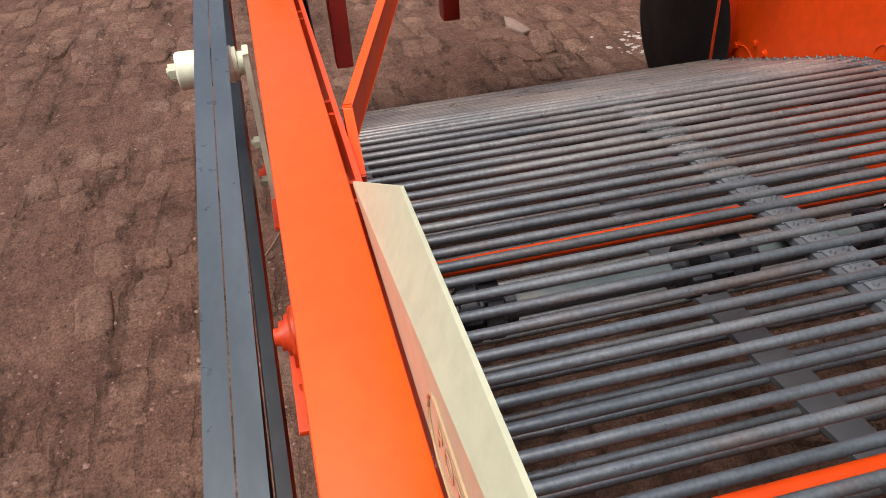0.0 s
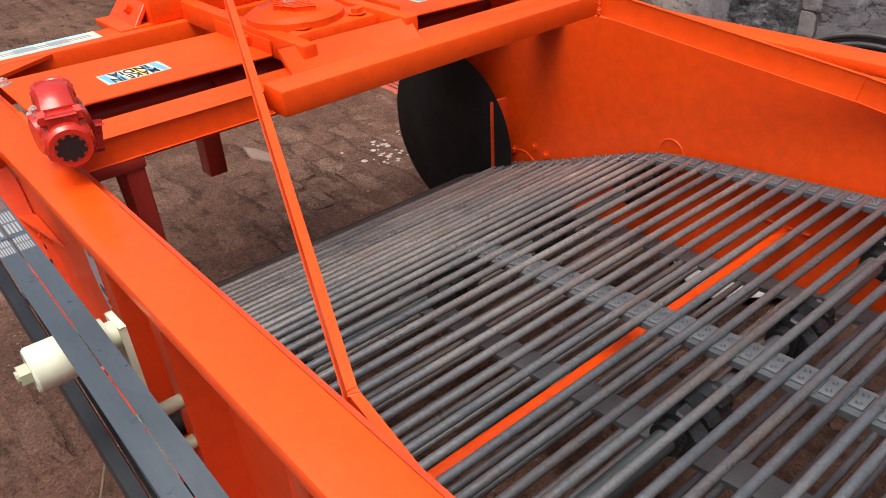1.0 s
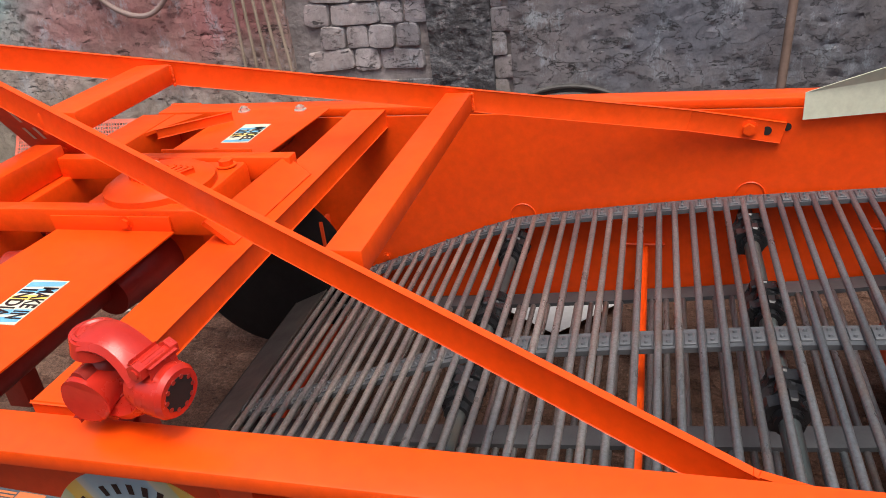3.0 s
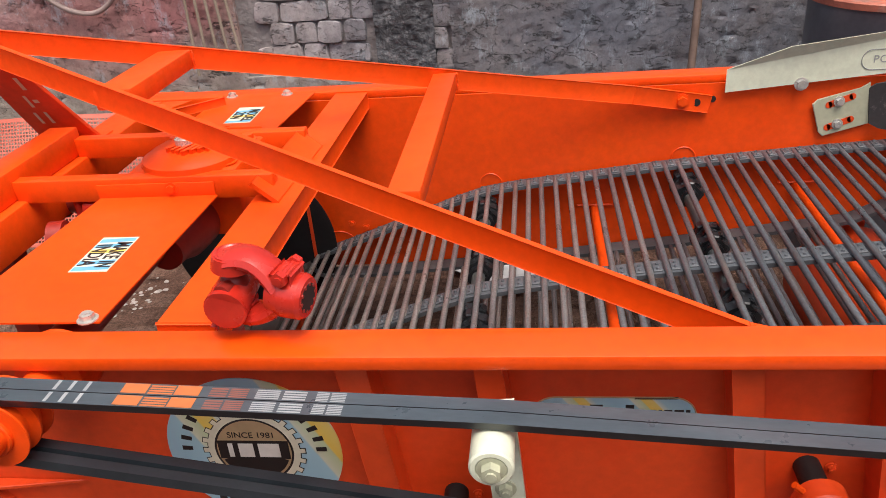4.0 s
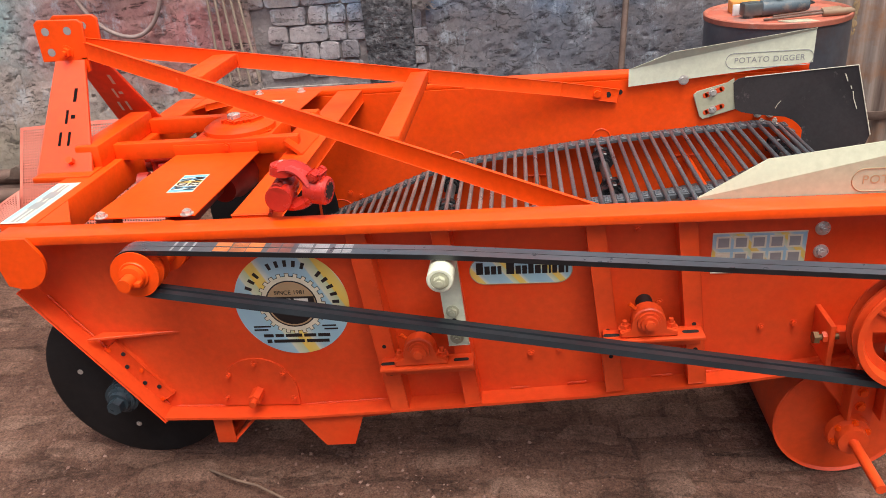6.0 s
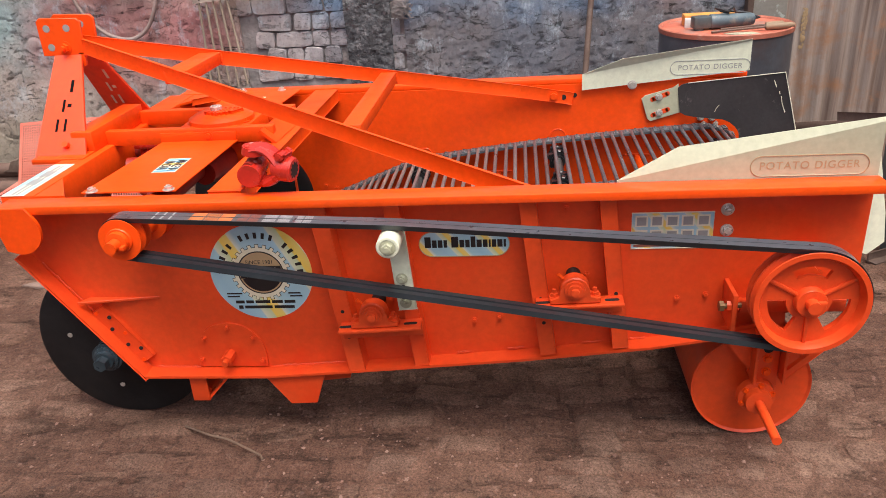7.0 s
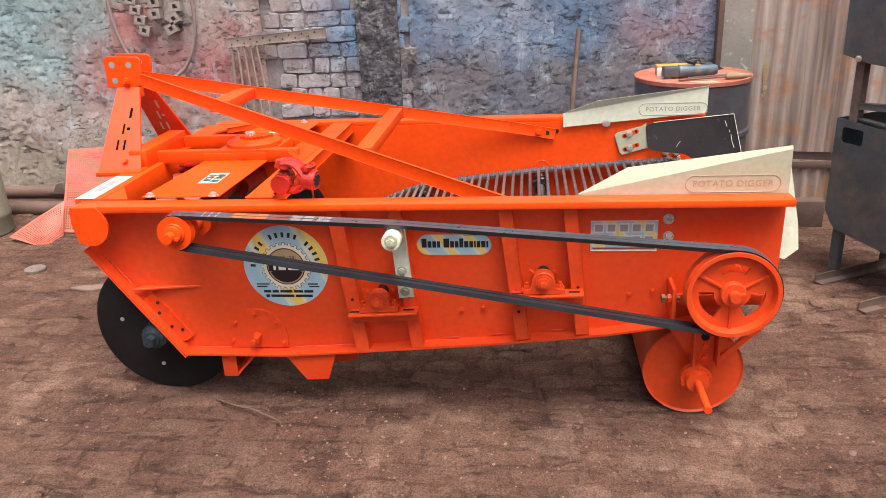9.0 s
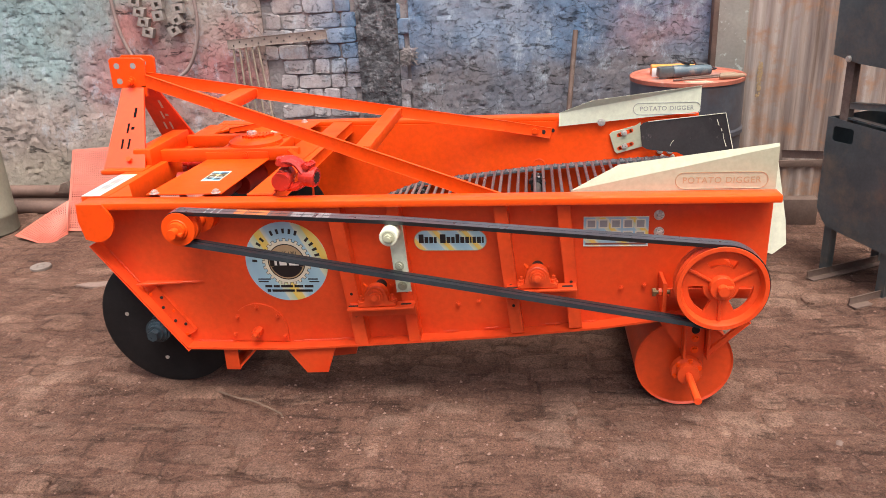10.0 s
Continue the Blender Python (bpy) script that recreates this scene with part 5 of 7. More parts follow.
def bar_mesh():
    """A round conveyor bar along y, with the riveted clip plates that hold it down on the three belts."""
    bm = bmesh.new()
    rod(bm, (0, 0.030, 0.0), (0, WIDE - 0.030, 0.0), 0.0068, 12)
    for y0, y1 in BELTS:
        mid, w = (y0 + y1) / 2, (y1 - y0) * 0.36
        box(bm, -0.0075, 0.0075, mid - w, mid + w, -0.0060, -0.0020, 0.0012)
    return finish(bm, "conveyor_bar", STEEL, 55)


def clip_mesh():
    """A clip plate between two bars, with two rivets."""
    bm = bmesh.new()
    box(bm, 0.0085, 0.0270, -0.018, 0.018, -0.0055, -0.0012, 0.0012)
    for yy in (-0.009, 0.009):
        rod(bm, (0.0178, yy, -0.0016), (0.0178, yy, 0.0024), 0.0046, 8, 0.0028)
    return finish(bm, "belt_clip", WEBBELT, 55)


BAR, CLIP = bar_mesh(), clip_mesh()
for x, z, ang in loop_at(0.0365):
    ob = new("conveyor_bar", BAR)
    ob.parent = digger
    ob.matrix_basis = pose(x, random.uniform(-0.002, 0.002), z, 0, -ang, random.uniform(-0.12, 0.12))
    for k, (y0, y1) in enumerate(BELTS):
        ob = new("belt_clip", CLIP)
        ob.parent = digger
        up = 0.0 if k == 1 else 0.0072
        ob.matrix_basis = pose(x - up * math.sin(radians(ang)), (y0 + y1) / 2 + random.uniform(-0.003, 0.003), z + up * math.cos(radians(ang)), 0, -ang, 0)
smooth_loop = [(x + 0.0045 * math.sin(radians(a)), z - 0.0045 * math.cos(radians(a))) for x, z, a in loop_at(0.018)]
outer_loop = [(x - 0.0030 * math.sin(radians(a)), z + 0.0030 * math.cos(radians(a))) for x, z, a in loop_at(0.018)]
for k, (y0, y1) in enumerate(BELTS):
    bm = bmesh.new()
    run = smooth_loop if k == 1 else outer_loop
    ribbon(bm, run + run[:1], y0, y1, 0.010)
    part("web_belt", bm, WEBBELT, digger, "grey dusty conveyor belt strap")


def agitator(x, z, ys):
    bm = bmesh.new()
    rod(bm, (x, 0.0, z), (x, WIDE, z), 0.016, 16)
    shaft = part("support_shaft", bm, BLUESTEEL, digger, "dark steel shaft with lobed rollers")
    for y in ys:
        bm = bmesh.new()
        for k in range(3):
            yy = y + (k - 1) * 0.030
            pts = []
            for j in range(20):
                a = 2 * math.pi * j / 20 + 0.35 * k
                r = 0.038 if j % 4 in (0, 1) else 0.027
                pts.append((x + r * math.cos(a), z + r * math.sin(a)))
            prism(bm, pts, yy - 0.013, yy + 0.013, bevel=0.003)
        rod(bm, (x, y - 0.06, z), (x, y + 0.06, z), 0.023, 16)
        part("lobed_roller", bm, CASTBLACK, shaft, "black lobed roller")


agitator(-0.186, 0.405, (0.12, 0.48, 0.745, 1.03))
agitator(0.340, 0.464, (0.12, 0.45, 0.725, 1.02))
agitator(0.935, 0.468, (0.11, 0.49, 0.66, 1.04))
for x, z in ((0.115, 0.366), (0.649, 0.418)):
    bm = bmesh.new()
    rod(bm, (x, 0.006, z), (x, WIDE - 0.006, z), 0.0130, 18)
    tie = part("cross_tube", bm, ORANGE, digger, "orange cross tube below the bars")
    bm = bmesh.new()
    prism(bm, [(x - 0.05, z + 0.010), (x + 0.05, z + 0.010), (x + 0.05, z + 0.016), (x - 0.05, z + 0.016)], WIDE - 0.014, WIDE - 0.006, bevel=0.002)
    part("tube_flange", bm, ORANGE, tie)
# bolted rims of the shaft openings in the far side
for x, z, r in ((-0.174, 0.452, 0.030), (0.347, 0.510, 0.031), (-0.632, 0.258, 0.055)):
    bm = bmesh.new()
    pipe(bm, [(x + r * math.cos(2 * math.pi * k / 28), WIDE - 0.0065, z + r * math.sin(2 * math.pi * k / 28)) for k in range(28)], 0.0022, 6, True)
    part("opening_rim", bm, ORANGE, digger)
for x, z in ((-0.589, 0.338), (-0.664, 0.306), (-0.548, 0.325)):
    bm = bmesh.new()
    bolt(bm, (x, WIDE - 0.006, z), 0.008, 0.007)
    part("bolt", bm, ORANGE, digger)
for x in (0.885, 0.930):
    bm = bmesh.new()
    for yy in (WIDE - 0.035, 0.035):
        bolt(bm, (x, yy, 0.540), 0.009, 0.012, (0.1, 0, 1), True, 0.008)
    part("bolt", bm, ZINC, digger, "bright joint bolts on the belt")

# ---- cream deflector plates ----


def cream_side(s):
    """A bent plate that stands on the rail inside the side, lettered on its upright face."""
    y0 = -0.0064 if not s else WIDE - 0.0240
    zb = 0.729 if not s else 0.692
    bend = [(0.438, 0.7325 if not s else 0.750), (1.037, 0.860 if not s else 0.848)]
    top = [(0.438, 0.7350 if not s else 0.754), (0.584, 0.807 if not s else 0.807), (1.037, 0.868 if not s else 0.855)]
    bm = bmesh.new()

    def sheet(pts, thick=0.003):
        a = [bm.verts.new(p) for p in pts]
        b = [bm.verts.new((p[0], p[1] + thick, p[2])) for p in pts]
        bm.faces.new(a)
        bm.faces.new(list(reversed(b)))
        for k in range(len(a)):
            j = (k + 1) % len(a)
            bm.faces.new((a[k], b[k], b[j], a[j]))
    sheet([(0.436, y0, zb), (1.037, y0, zb + (0.050 if s else 0.0)), (1.037, y0, bend[1][1]), (0.436, y0, bend[0][1] + 0.001)])
    if not s:
        sheet([(0.436, y0, bend[0][1] + 0.001), (1.037, y0, bend[1][1]), (1.037, y0 + 0.006, top[2][1]), (0.580, y0 + 0.020, top[1][1])])
    else:
        sheet([(0.436, y0, bend[0][1] + 0.001), (1.037, y0, bend[1][1]), (1.037, y0 - 0.006, top[2][1]), (0.580, y0 - 0.020, top[1][1])])
    # the far plate takes the cream with added light in its colour
    ob = part("deflector_plate", bm, CREAM if not s else LITCREAM, digger, "cream sheet deflector with a cut-out inscription")
    tx, tz, w = (0.879, 0.7595, 0.236) if not s else (0.896, 0.760, 0.250)
    f = y0 - 0.0006
    letters("inscription", "POTATO DIGGER", 0.0265, Matrix.Translation((tx, f, tz)) @ FACE, INKGREY if s else TAN, ob, "stencil cut letters", spacing=1.12, sx=1.0, depth=0.0002)
    hw, hh = w / 2 + 0.016, 0.025
    outline = [(tx - hw + hh + hh * math.cos(a), tz + hh * math.sin(a)) for a in (math.pi / 2 + math.pi * k / 10 for k in range(11))]
    outline += [(tx + hw - hh + hh * math.cos(a), tz + hh * math.sin(a)) for a in (-math.pi / 2 + math.pi * k / 10 for k in range(11))]
    bm = bmesh.new()
    pipe(bm, [(x, f, z) for x, z in outline], 0.0011, 5, True)
    part("inscription_frame", bm, INKGREY if s else TAN, ob)
    if s:
        bm = bmesh.new()
        bolt(bm, (0.620, y0, 0.706), 0.012, 0.008)
        part("bolt", bm, ZINC, ob)
    return ob


cream_side(0)
cream_side(1)
# slotted bracket and black rubber flap inside the far side
bm = bmesh.new()
prism(bm, [(0.657, 0.649), (0.669, 0.661), (0.769, 0.685), (0.789, 0.701), (0.804, 0.593), (0.693, 0.562), (0.681, 0.573)], WIDE - 0.018, WIDE - 0.012, bevel=0.0015)
bracket = part("flap_bracket", bm, CREAM, digger, "cream slotted bracket")
for x, z in ((0.720, 0.655), (0.724, 0.595)):
    bm = bmesh.new()
    for e in (-1, 1):
        rod(bm, (x + 0.004 + 0.027 * e, WIDE - 0.0192, z + 0.001 + 0.010 * e), (x + 0.004 + 0.027 * e, WIDE - 0.0178, z + 0.001 + 0.010 * e), 0.0085, 14)
    beam(bm, (x - 0.023, WIDE - 0.0185, z - 0.009), (x + 0.031, WIDE - 0.0185, z + 0.011), 0.0014, 0.017, bevel=0)
    part("slot", bm, SHADEORANGE, bracket)
    bm = bmesh.new()
    bolt(bm, (x, WIDE - 0.019, z), 0.0085, 0.008)
    rod(bm, (x, WIDE - 0.0215, z), (x, WIDE - 0.018, z), 0.0135, 18)
    part("bolt", bm, ZINC, bracket)
bm = bmesh.new()
def flap_y(x):
    return 1.112 - 0.80 * (x - 0.790)


flap = [(x, flap_y(x), z) for x, z in ((0.787, 0.685), (0.800, 0.699), (0.818, 0.707), (1.088, 0.781), (1.136, 0.573), (1.118, 0.487), (0.984, 0.477), (0.983, 0.508), (0.981, 0.548), (0.975, 0.562), (0.966, 0.573),
                                       (0.951, 0.585), (0.931, 0.592), (0.883, 0.588), (0.841, 0.586), (0.816, 0.587), (0.799, 0.595))]
a = [bm.verts.new(p) for p in flap]
b = [bm.verts.new((p[0], p[1] + 0.006, p[2])) for p in flap]
bm.faces.new(a)
bm.faces.new(list(reversed(b)))
for k in range(len(a)):
    bm.faces.new((a[k], b[k], b[(k + 1) % len(a)], a[(k + 1) % len(a)]))
rubber = part("rubber_flap", bm, RUBBERSHEET, digger, "scuffed black rubber flap with a pale edge")
bm = bmesh.new()
pipe(bm, [(x, flap_y(x) - 0.001, z) for x, z in ((0.818, 0.708), (1.088, 0.782), (1.136, 0.573))], 0.0018, 6)
part("flap_edge", bm, PALE, rubber)
for (xa, za), (xb, zb) in (((0.904, 0.616), (0.908, 0.629)), ((0.908, 0.629), (0.916, 0.643)), ((1.061, 0.752), (1.069, 0.729)), ((1.084, 0.700), (1.088, 0.677)), ((1.088, 0.677), (1.098, 0.647)), ((1.077, 0.717), (1.080, 0.707))):
    bm = bmesh.new()
    pipe(bm, [(xa, flap_y(xa) - 0.001, za), (xb, flap_y(xb) - 0.001, zb)], 0.0014, 5)
    part("scratch", bm, PALE, rubber)
for x, z in ((0.880, 0.570), (0.922, 0.568)):
    bm = bmesh.new()
    bolt(bm, (x, WIDE - 0.008, z), 0.010, 0.010)
    part("side_bolt", bm, ZINC, digger)
# near rear guard, seen from outside
bm = bmesh.new()
pts = [(1.039, 0.060, 0.840), (1.049, 0.060, 0.836), (1.092, 0.040, 0.614), (1.100, 0.036, 0.538), (1.060, 0.030, 0.507), (1.040, 0.030, 0.514)]
a = [bm.verts.new(p) for p in pts]
b = [bm.verts.new((p[0] - 0.001, p[1] + 0.005, p[2])) for p in pts]
bm.faces.new(a)
bm.faces.new(list(reversed(b)))
for k in range(len(a)):
    bm.faces.new((a[k], b[k], b[(k + 1) % len(a)], a[(k + 1) % len(a)]))
part("rear_guard", bm, LITCREAM, digger, "pale bent guard at the rear end")

# ---- stickers on the side ----
LC, LR = (-0.493, 0.499), 0.140
bm = bmesh.new()
prism(bm, [(LC[0] + LR * math.cos(2 * math.pi * k / 72), LC[1] + LR * math.sin(2 * math.pi * k / 72)) for k in range(72)], -0.0012, 0.0)
logo = part("round_sticker", bm, PRINT, digger, "round blue and yellow sticker with a toothed black emblem")


def disc_face(r0, r1, y, mat, name, a0=0, a1=360, n=48):
    bm = bmesh.new()
    lo = [bm.verts.new((LC[0] + r0 * math.cos(radians(a0 + (a1 - a0) * k / n)), y, LC[1] + r0 * math.sin(radians(a0 + (a1 - a0) * k / n)))) for k in range(n + 1)]
    hi = [bm.verts.new((LC[0] + r1 * math.cos(radians(a0 + (a1 - a0) * k / n)), y, LC[1] + r1 * math.sin(radians(a0 + (a1 - a0) * k / n)))) for k in range(n + 1)]
    for k in range(n):
        bm.faces.new((lo[k], hi[k], hi[k + 1], lo[k + 1]))
    return part(name, bm, mat, logo)


disc_face(0.0, 0.0755, -0.0016, INK, "emblem_edge")
disc_face(0.0, 0.0740, -0.0020, PALE, "emblem_field")
for k in range(24):
    a = radians(15 * k)
    bm = bmesh.new()
    e, f = Vector((math.cos(a), 0, math.sin(a))), Vector((-math.sin(a), 0, math.cos(a)))
    c = Vector((LC[0], -0.0021, LC[1]))
    bm.faces.new([bm.verts.new(c + e * r + f * w + Vector((0, 0.0003, 0))) for r, w in ((0.0742, -0.0056), (0.0835, -0.0056), (0.0835, 0.0056), (0.0742, 0.0056))])
    tooth = part("tooth", bm, INK, logo)
    bm = bmesh.new()
    bm.faces.new([bm.verts.new(c + e * r + f * w) for r, w in ((0.0725, -0.0042), (0.0822, -0.0042), (0.0822, 0.0042), (0.0725, 0.0042))])
    part("tooth_fill", bm, PALE, tooth)
disc_face(0.060, 0.0635, -0.0023, INK, "emblem_ring")
disc_face(0.0, 0.060, -0.0023, TAN, "emblem_centre")
disc_face(0.0, 0.056, -0.0025, INK, "emblem_lower", 200, 340)
bm = bmesh.new()
box(bm, LC[0] - 0.057, LC[0] + 0.057, -0.0032, -0.002, LC[1] - 0.016, LC[1] + 0.020, 0)
part("emblem_band", bm, INK, logo)
for x0, x1 in ((-0.041, -0.033), (-0.024, 0.0), (0.008, 0.042)):
    bm = bmesh.new()
    box(bm, LC[0] + x0, LC[0] + x1, -0.0038, -0.003, LC[1] - 0.012, LC[1] + 0.015, 0)
    part("emblem_mark", bm, INKWHITE, logo)
letters("emblem_text", "SINCE 1981", 0.0155, Matrix.Translation((LC[0], -0.0027, LC[1] + 0.031)) @ FACE, INK, logo, depth=0.0002)
for k in range(17):  # the maker's name round the rim, as plain bars
    if k in (5, 11):
        continue
    a = radians(178 - 176 * k / 16)
    bm = bmesh.new()
    e, f = Vector((math.cos(a), 0, math.sin(a))), Vector((-math.sin(a), 0, math.cos(a)))
    c = Vector((LC[0], -0.0018, LC[1]))
    bm.faces.new([bm.verts.new(c + e * r + f * w) for r, w in ((0.100, -0.0040), (0.117, -0.0046), (0.117, 0.0046), (0.100, 0.0040))])
    part("name_bar", bm, INK, logo)
for z, x0, x1, h in ((-0.062, -0.105, -0.062, 0.004), (-0.071, -0.105, -0.070, 0.004), (-0.062, 0.066, 0.100, 0.004), (-0.071, 0.070, 0.104, 0.004),
                     (-0.088, -0.084, -0.060, 0.0085), (-0.088, -0.055, -0.034, 0.0085), (-0.088, -0.029, 0.012, 0.0085), (-0.088, 0.017, 0.047, 0.0085), (-0.088, 0.052, 0.082, 0.0085),
                     (-0.104, -0.078, -0.066, 0.010), (-0.104, -0.061, 0.016, 0.0085), (-0.104, 0.022, 0.078, 0.0085)):
    bm = bmesh.new()
    box(bm, LC[0] + x0, LC[0] + x1, -0.0020, -0.001, LC[1] + z - h / 2, LC[1] + z + h / 2, 0)
    part("address_bar", bm, INK, logo)

bm = bmesh.new()
pts = [(-0.026 + 0.0350 * math.cos(a), 0.571 + 0.0340 * math.sin(a)) for a in (math.pi / 2 + math.pi * k / 14 for k in range(15))]
pts += [(0.137 + 0.0350 * math.cos(a), 0.571 + 0.0340 * math.sin(a)) for a in (-math.pi / 2 + math.pi * k / 14 for k in range(15))]
prism(bm, pts, -0.0012, 0.0)
oval = part("oval_sticker", bm, PRINT2, digger, "oval yellow and blue dealer sticker")
bm = bmesh.new()
pipe(bm, [(x, -0.0012, z) for x, z in pts], 0.0012, 5, True)
part("sticker_rim", bm, TAN, oval)
x = -0.046
for k, w in enumerate((0.016, 0.012, 0.012, 0.009, 0, 0.018, 0.012, 0.011, 0.012, 0.013, 0.012, 0.005, 0.011, 0.013, 0.006)):
    if w:
        bm = bmesh.new()
        h = 0.030 if k in (0, 5, 8) else 0.021
        box(bm, x, x + w, -0.0018, -0.001, 0.562, 0.562 + h, 0)
        part("name_bar", bm, INK, oval)
    x += (w + 0.003) if w else 0.008
bm = bmesh.new()
box(bm, 0.085, 0.145, -0.0018, -0.001, 0.602, 0.606, 0)
part("small_print", bm, INK, oval)

bm = bmesh.new()
box(bm, 0.476, 0.674, -0.0012, 0.0, 0.549, 0.645, 0)
qr = part("panel_sticker", bm, PRINT2, digger, "tan-edged sticker with two rows of pale squares")
bm = bmesh.new()
pipe(bm, [(0.476, -0.001, 0.549), (0.674, -0.001, 0.549), (0.674, -0.001, 0.645), (0.476, -0.001, 0.645)], 0.0018, 5, True)
part("sticker_rim", bm, PALE, qr)
for r in range(2):
    for k in range(5):
        bm = bmesh.new()
        x0, z0 = 0.484 + 0.0375 * k, 0.608 - 0.0385 * r
        box(bm, x0, x0 + 0.031, -0.0018, -0.001, z0, z0 + 0.030, 0)
        sq = part("print_square", bm, PALE, qr)
        bm = bmesh.new()
        box(bm, x0 + 0.004, x0 + 0.027, -0.0022, -0.0015, z0 + 0.004, z0 + 0.026, 0)
        part("print_square_core", bm, INKGREY if not (r == 1 and k == 0) else PALE, sq)
bm = bmesh.new()
box(bm, 0.482, 0.668, -0.0018, -0.001, 0.554, 0.560, 0)
part("small_print", bm, BELTRED, qr)
# label on the front beam
bm = bmesh.new()
box(bm, -1.168, -1.103, 0.005, 0.270, 0.7325, 0.7332, 0)
fl = part("beam_sticker", bm, PALE, front_beam, "long pale blue and white label")
for x0, x1, mt in ((-1.166, -1.153, SKYBLUE), (-1.145, -1.137, INKGREY), (-1.131, -1.125, INKGREY), (-1.117, -1.107, SKYBLUE)):
    bm = bmesh.new()
    box(bm, x0, x1, 0.012, 0.255, 0.7332, 0.7336, 0)
    part("print_band", bm, mt, fl)
for y0 in (0.09, 0.16):
    bm = bmesh.new()
    box(bm, -1.151, -1.121, y0, y0 + 0.045, 0.7336, 0.7339, 0)
    part("print_block", bm, INKGREY, fl)

# ---- loose things ----


def universal_joint():
    """A cast cross joint lying on the corner of rail and rear beam: a stub yoke, a forked yoke with a splined hub, and their cross."""
    j = thing("universal_joint", "glossy red cast universal joint resting on the orange rail", "shaft joint")
    axis = Vector((0.97, -0.20, -0.12)).normalized()
    side = axis.cross(Vector((0, 0, 1))).normalized()
    up = side.cross(axis)
    c = Vector((-0.452, -0.006, 0.805))

    def arm(bm, pts, w, t):
        """A curved cast arm through points, wide along w."""
        rows = []
        for k, p in enumerate(pts):
            d = (pts[min(k + 1, len(pts) - 1)] - pts[max(k - 1, 0)]).normalized()
            n = d.cross(w).normalized()
            half = 0.030 - 0.005 * math.sin(math.pi * k / (len(pts) - 1))
            ring = []
            for i in range(10):
                a = 2 * math.pi * i / 10
                ring.append(bm.verts.new(p + w * half * math.cos(a) + n * t * math.sin(a)))
            rows.append(ring)
        for r0, r1 in zip(rows, rows[1:]):
            for i in range(10):
                bm.faces.new((r0[i], r0[(i + 1) % 10], r1[(i + 1) % 10], r1[i]))
        bm.faces.new(rows[0])
        bm.faces.new(rows[-1])
    # forked yoke with the splined hub
    h0 = c + axis * 0.050
    bm = bmesh.new()
    rod(bm, h0, h0 + axis * 0.020, 0.028, 28, 0.033)
    rod(bm, h0 + axis * 0.020, h0 + axis * 0.046, 0.033, 28, 0.032)
    rod(bm, h0 + axis * 0.046, h0 + axis * 0.052, 0.032, 28, 0.028)
    fork = part("forked_yoke", bm, RED, j, "forked cast yoke with a splined hub")
    for sgn in (1, -1):
        bm = bmesh.new()
        tip = c + up * 0.040 * sgn - axis * 0.006
        pts = []
        for k in range(9):
            u = k / 8
            pts.append(tip + axis * (0.070 * u) - up * sgn * (0.026 * u * u) + up * sgn * 0.008 * math.sin(math.pi * u))
        arm(bm, pts, side, 0.014)
        rod(bm, c + up * 0.026 * sgn - axis * 0.008, c + up * 0.046 * sgn - axis * 0.008, 0.030, 24, 0.027)
        part("yoke_arm", bm, RED, fork)
    bm = bmesh.new()
    e = h0 + axis * 0.052
    rod(bm, e, e + axis * 0.0006, 0.0205, 24)
    part("bore", bm, DARKHOLE, fork)
    for k in range(10):
        a = 2 * math.pi * k / 10
        bm = bmesh.new()
        d = (side * math.cos(a) + up * math.sin(a)) * 0.0195
        rod(bm, e + d, e + d + axis * 0.0012, 0.0030, 6)
        part("spline", bm, DARKRED, fork)
    bm = bmesh.new()
    p = c + up * 0.046 - axis * 0.008
    lathe(bm, [(0.0, 0.024), (0.003, 0.024), (0.004, 0.020), (0.002, 0.018), (0.0025, 0.004)], p, "Z", 24)
    part("bearing_cap", bm, RED, fork)
    # clamp bolt through the hub
    bm = bmesh.new()
    q = h0 + axis * 0.024 + up * 0.036
    rod(bm, q - side * 0.030, q + side * 0.030, 0.006, 10)
    for sgn in (1, -1):
        rod(bm, q + side * 0.018 * sgn, q + side * 0.028 * sgn, 0.011, 6)
    beam(bm, q - up * 0.004 - side * 0.016, q - up * 0.004 + side * 0.016, 0.026, 0.016, bevel=0.004)
    part("clamp_bolt", bm, RED, fork)
    # stub yoke that points at the near side, and the cross inside
    bm = bmesh.new()
    s0 = Vector((-0.466, -0.030, 0.783))
    rod(bm, s0 + Vector((0, -0.010, 0)), s0 + Vector((0.004, 0.062, 0.012)), 0.0300, 28, 0.027)
    rod(bm, s0 + Vector((0, -0.013, 0)), s0 + Vector((0, -0.010, 0)), 0.027, 28, 0.030)
    beam(bm, s0 + Vector((0.002, 0.010, -0.012)), s0 + Vector((-0.012, 0.060, -0.022)), 0.050, 0.034, bevel=0.008)
    part("stub_yoke", bm, RED, j, "short cast yoke")
    bm = bmesh.new()
    rod(bm, c - up * 0.034 - axis * 0.008, c + up * 0.034 - axis * 0.008, 0.013, 16)
    rod(bm, c - side * 0.034 - axis * 0.008, c + side * 0.034 - axis * 0.008, 0.013, 16)
    bmesh.ops.create_icosphere(bm, subdivisions=2, radius=0.021, matrix=Matrix.Translation(c - axis * 0.008))
    part("cross", bm, DARKRED, j, "dark red joint cross")


universal_joint()


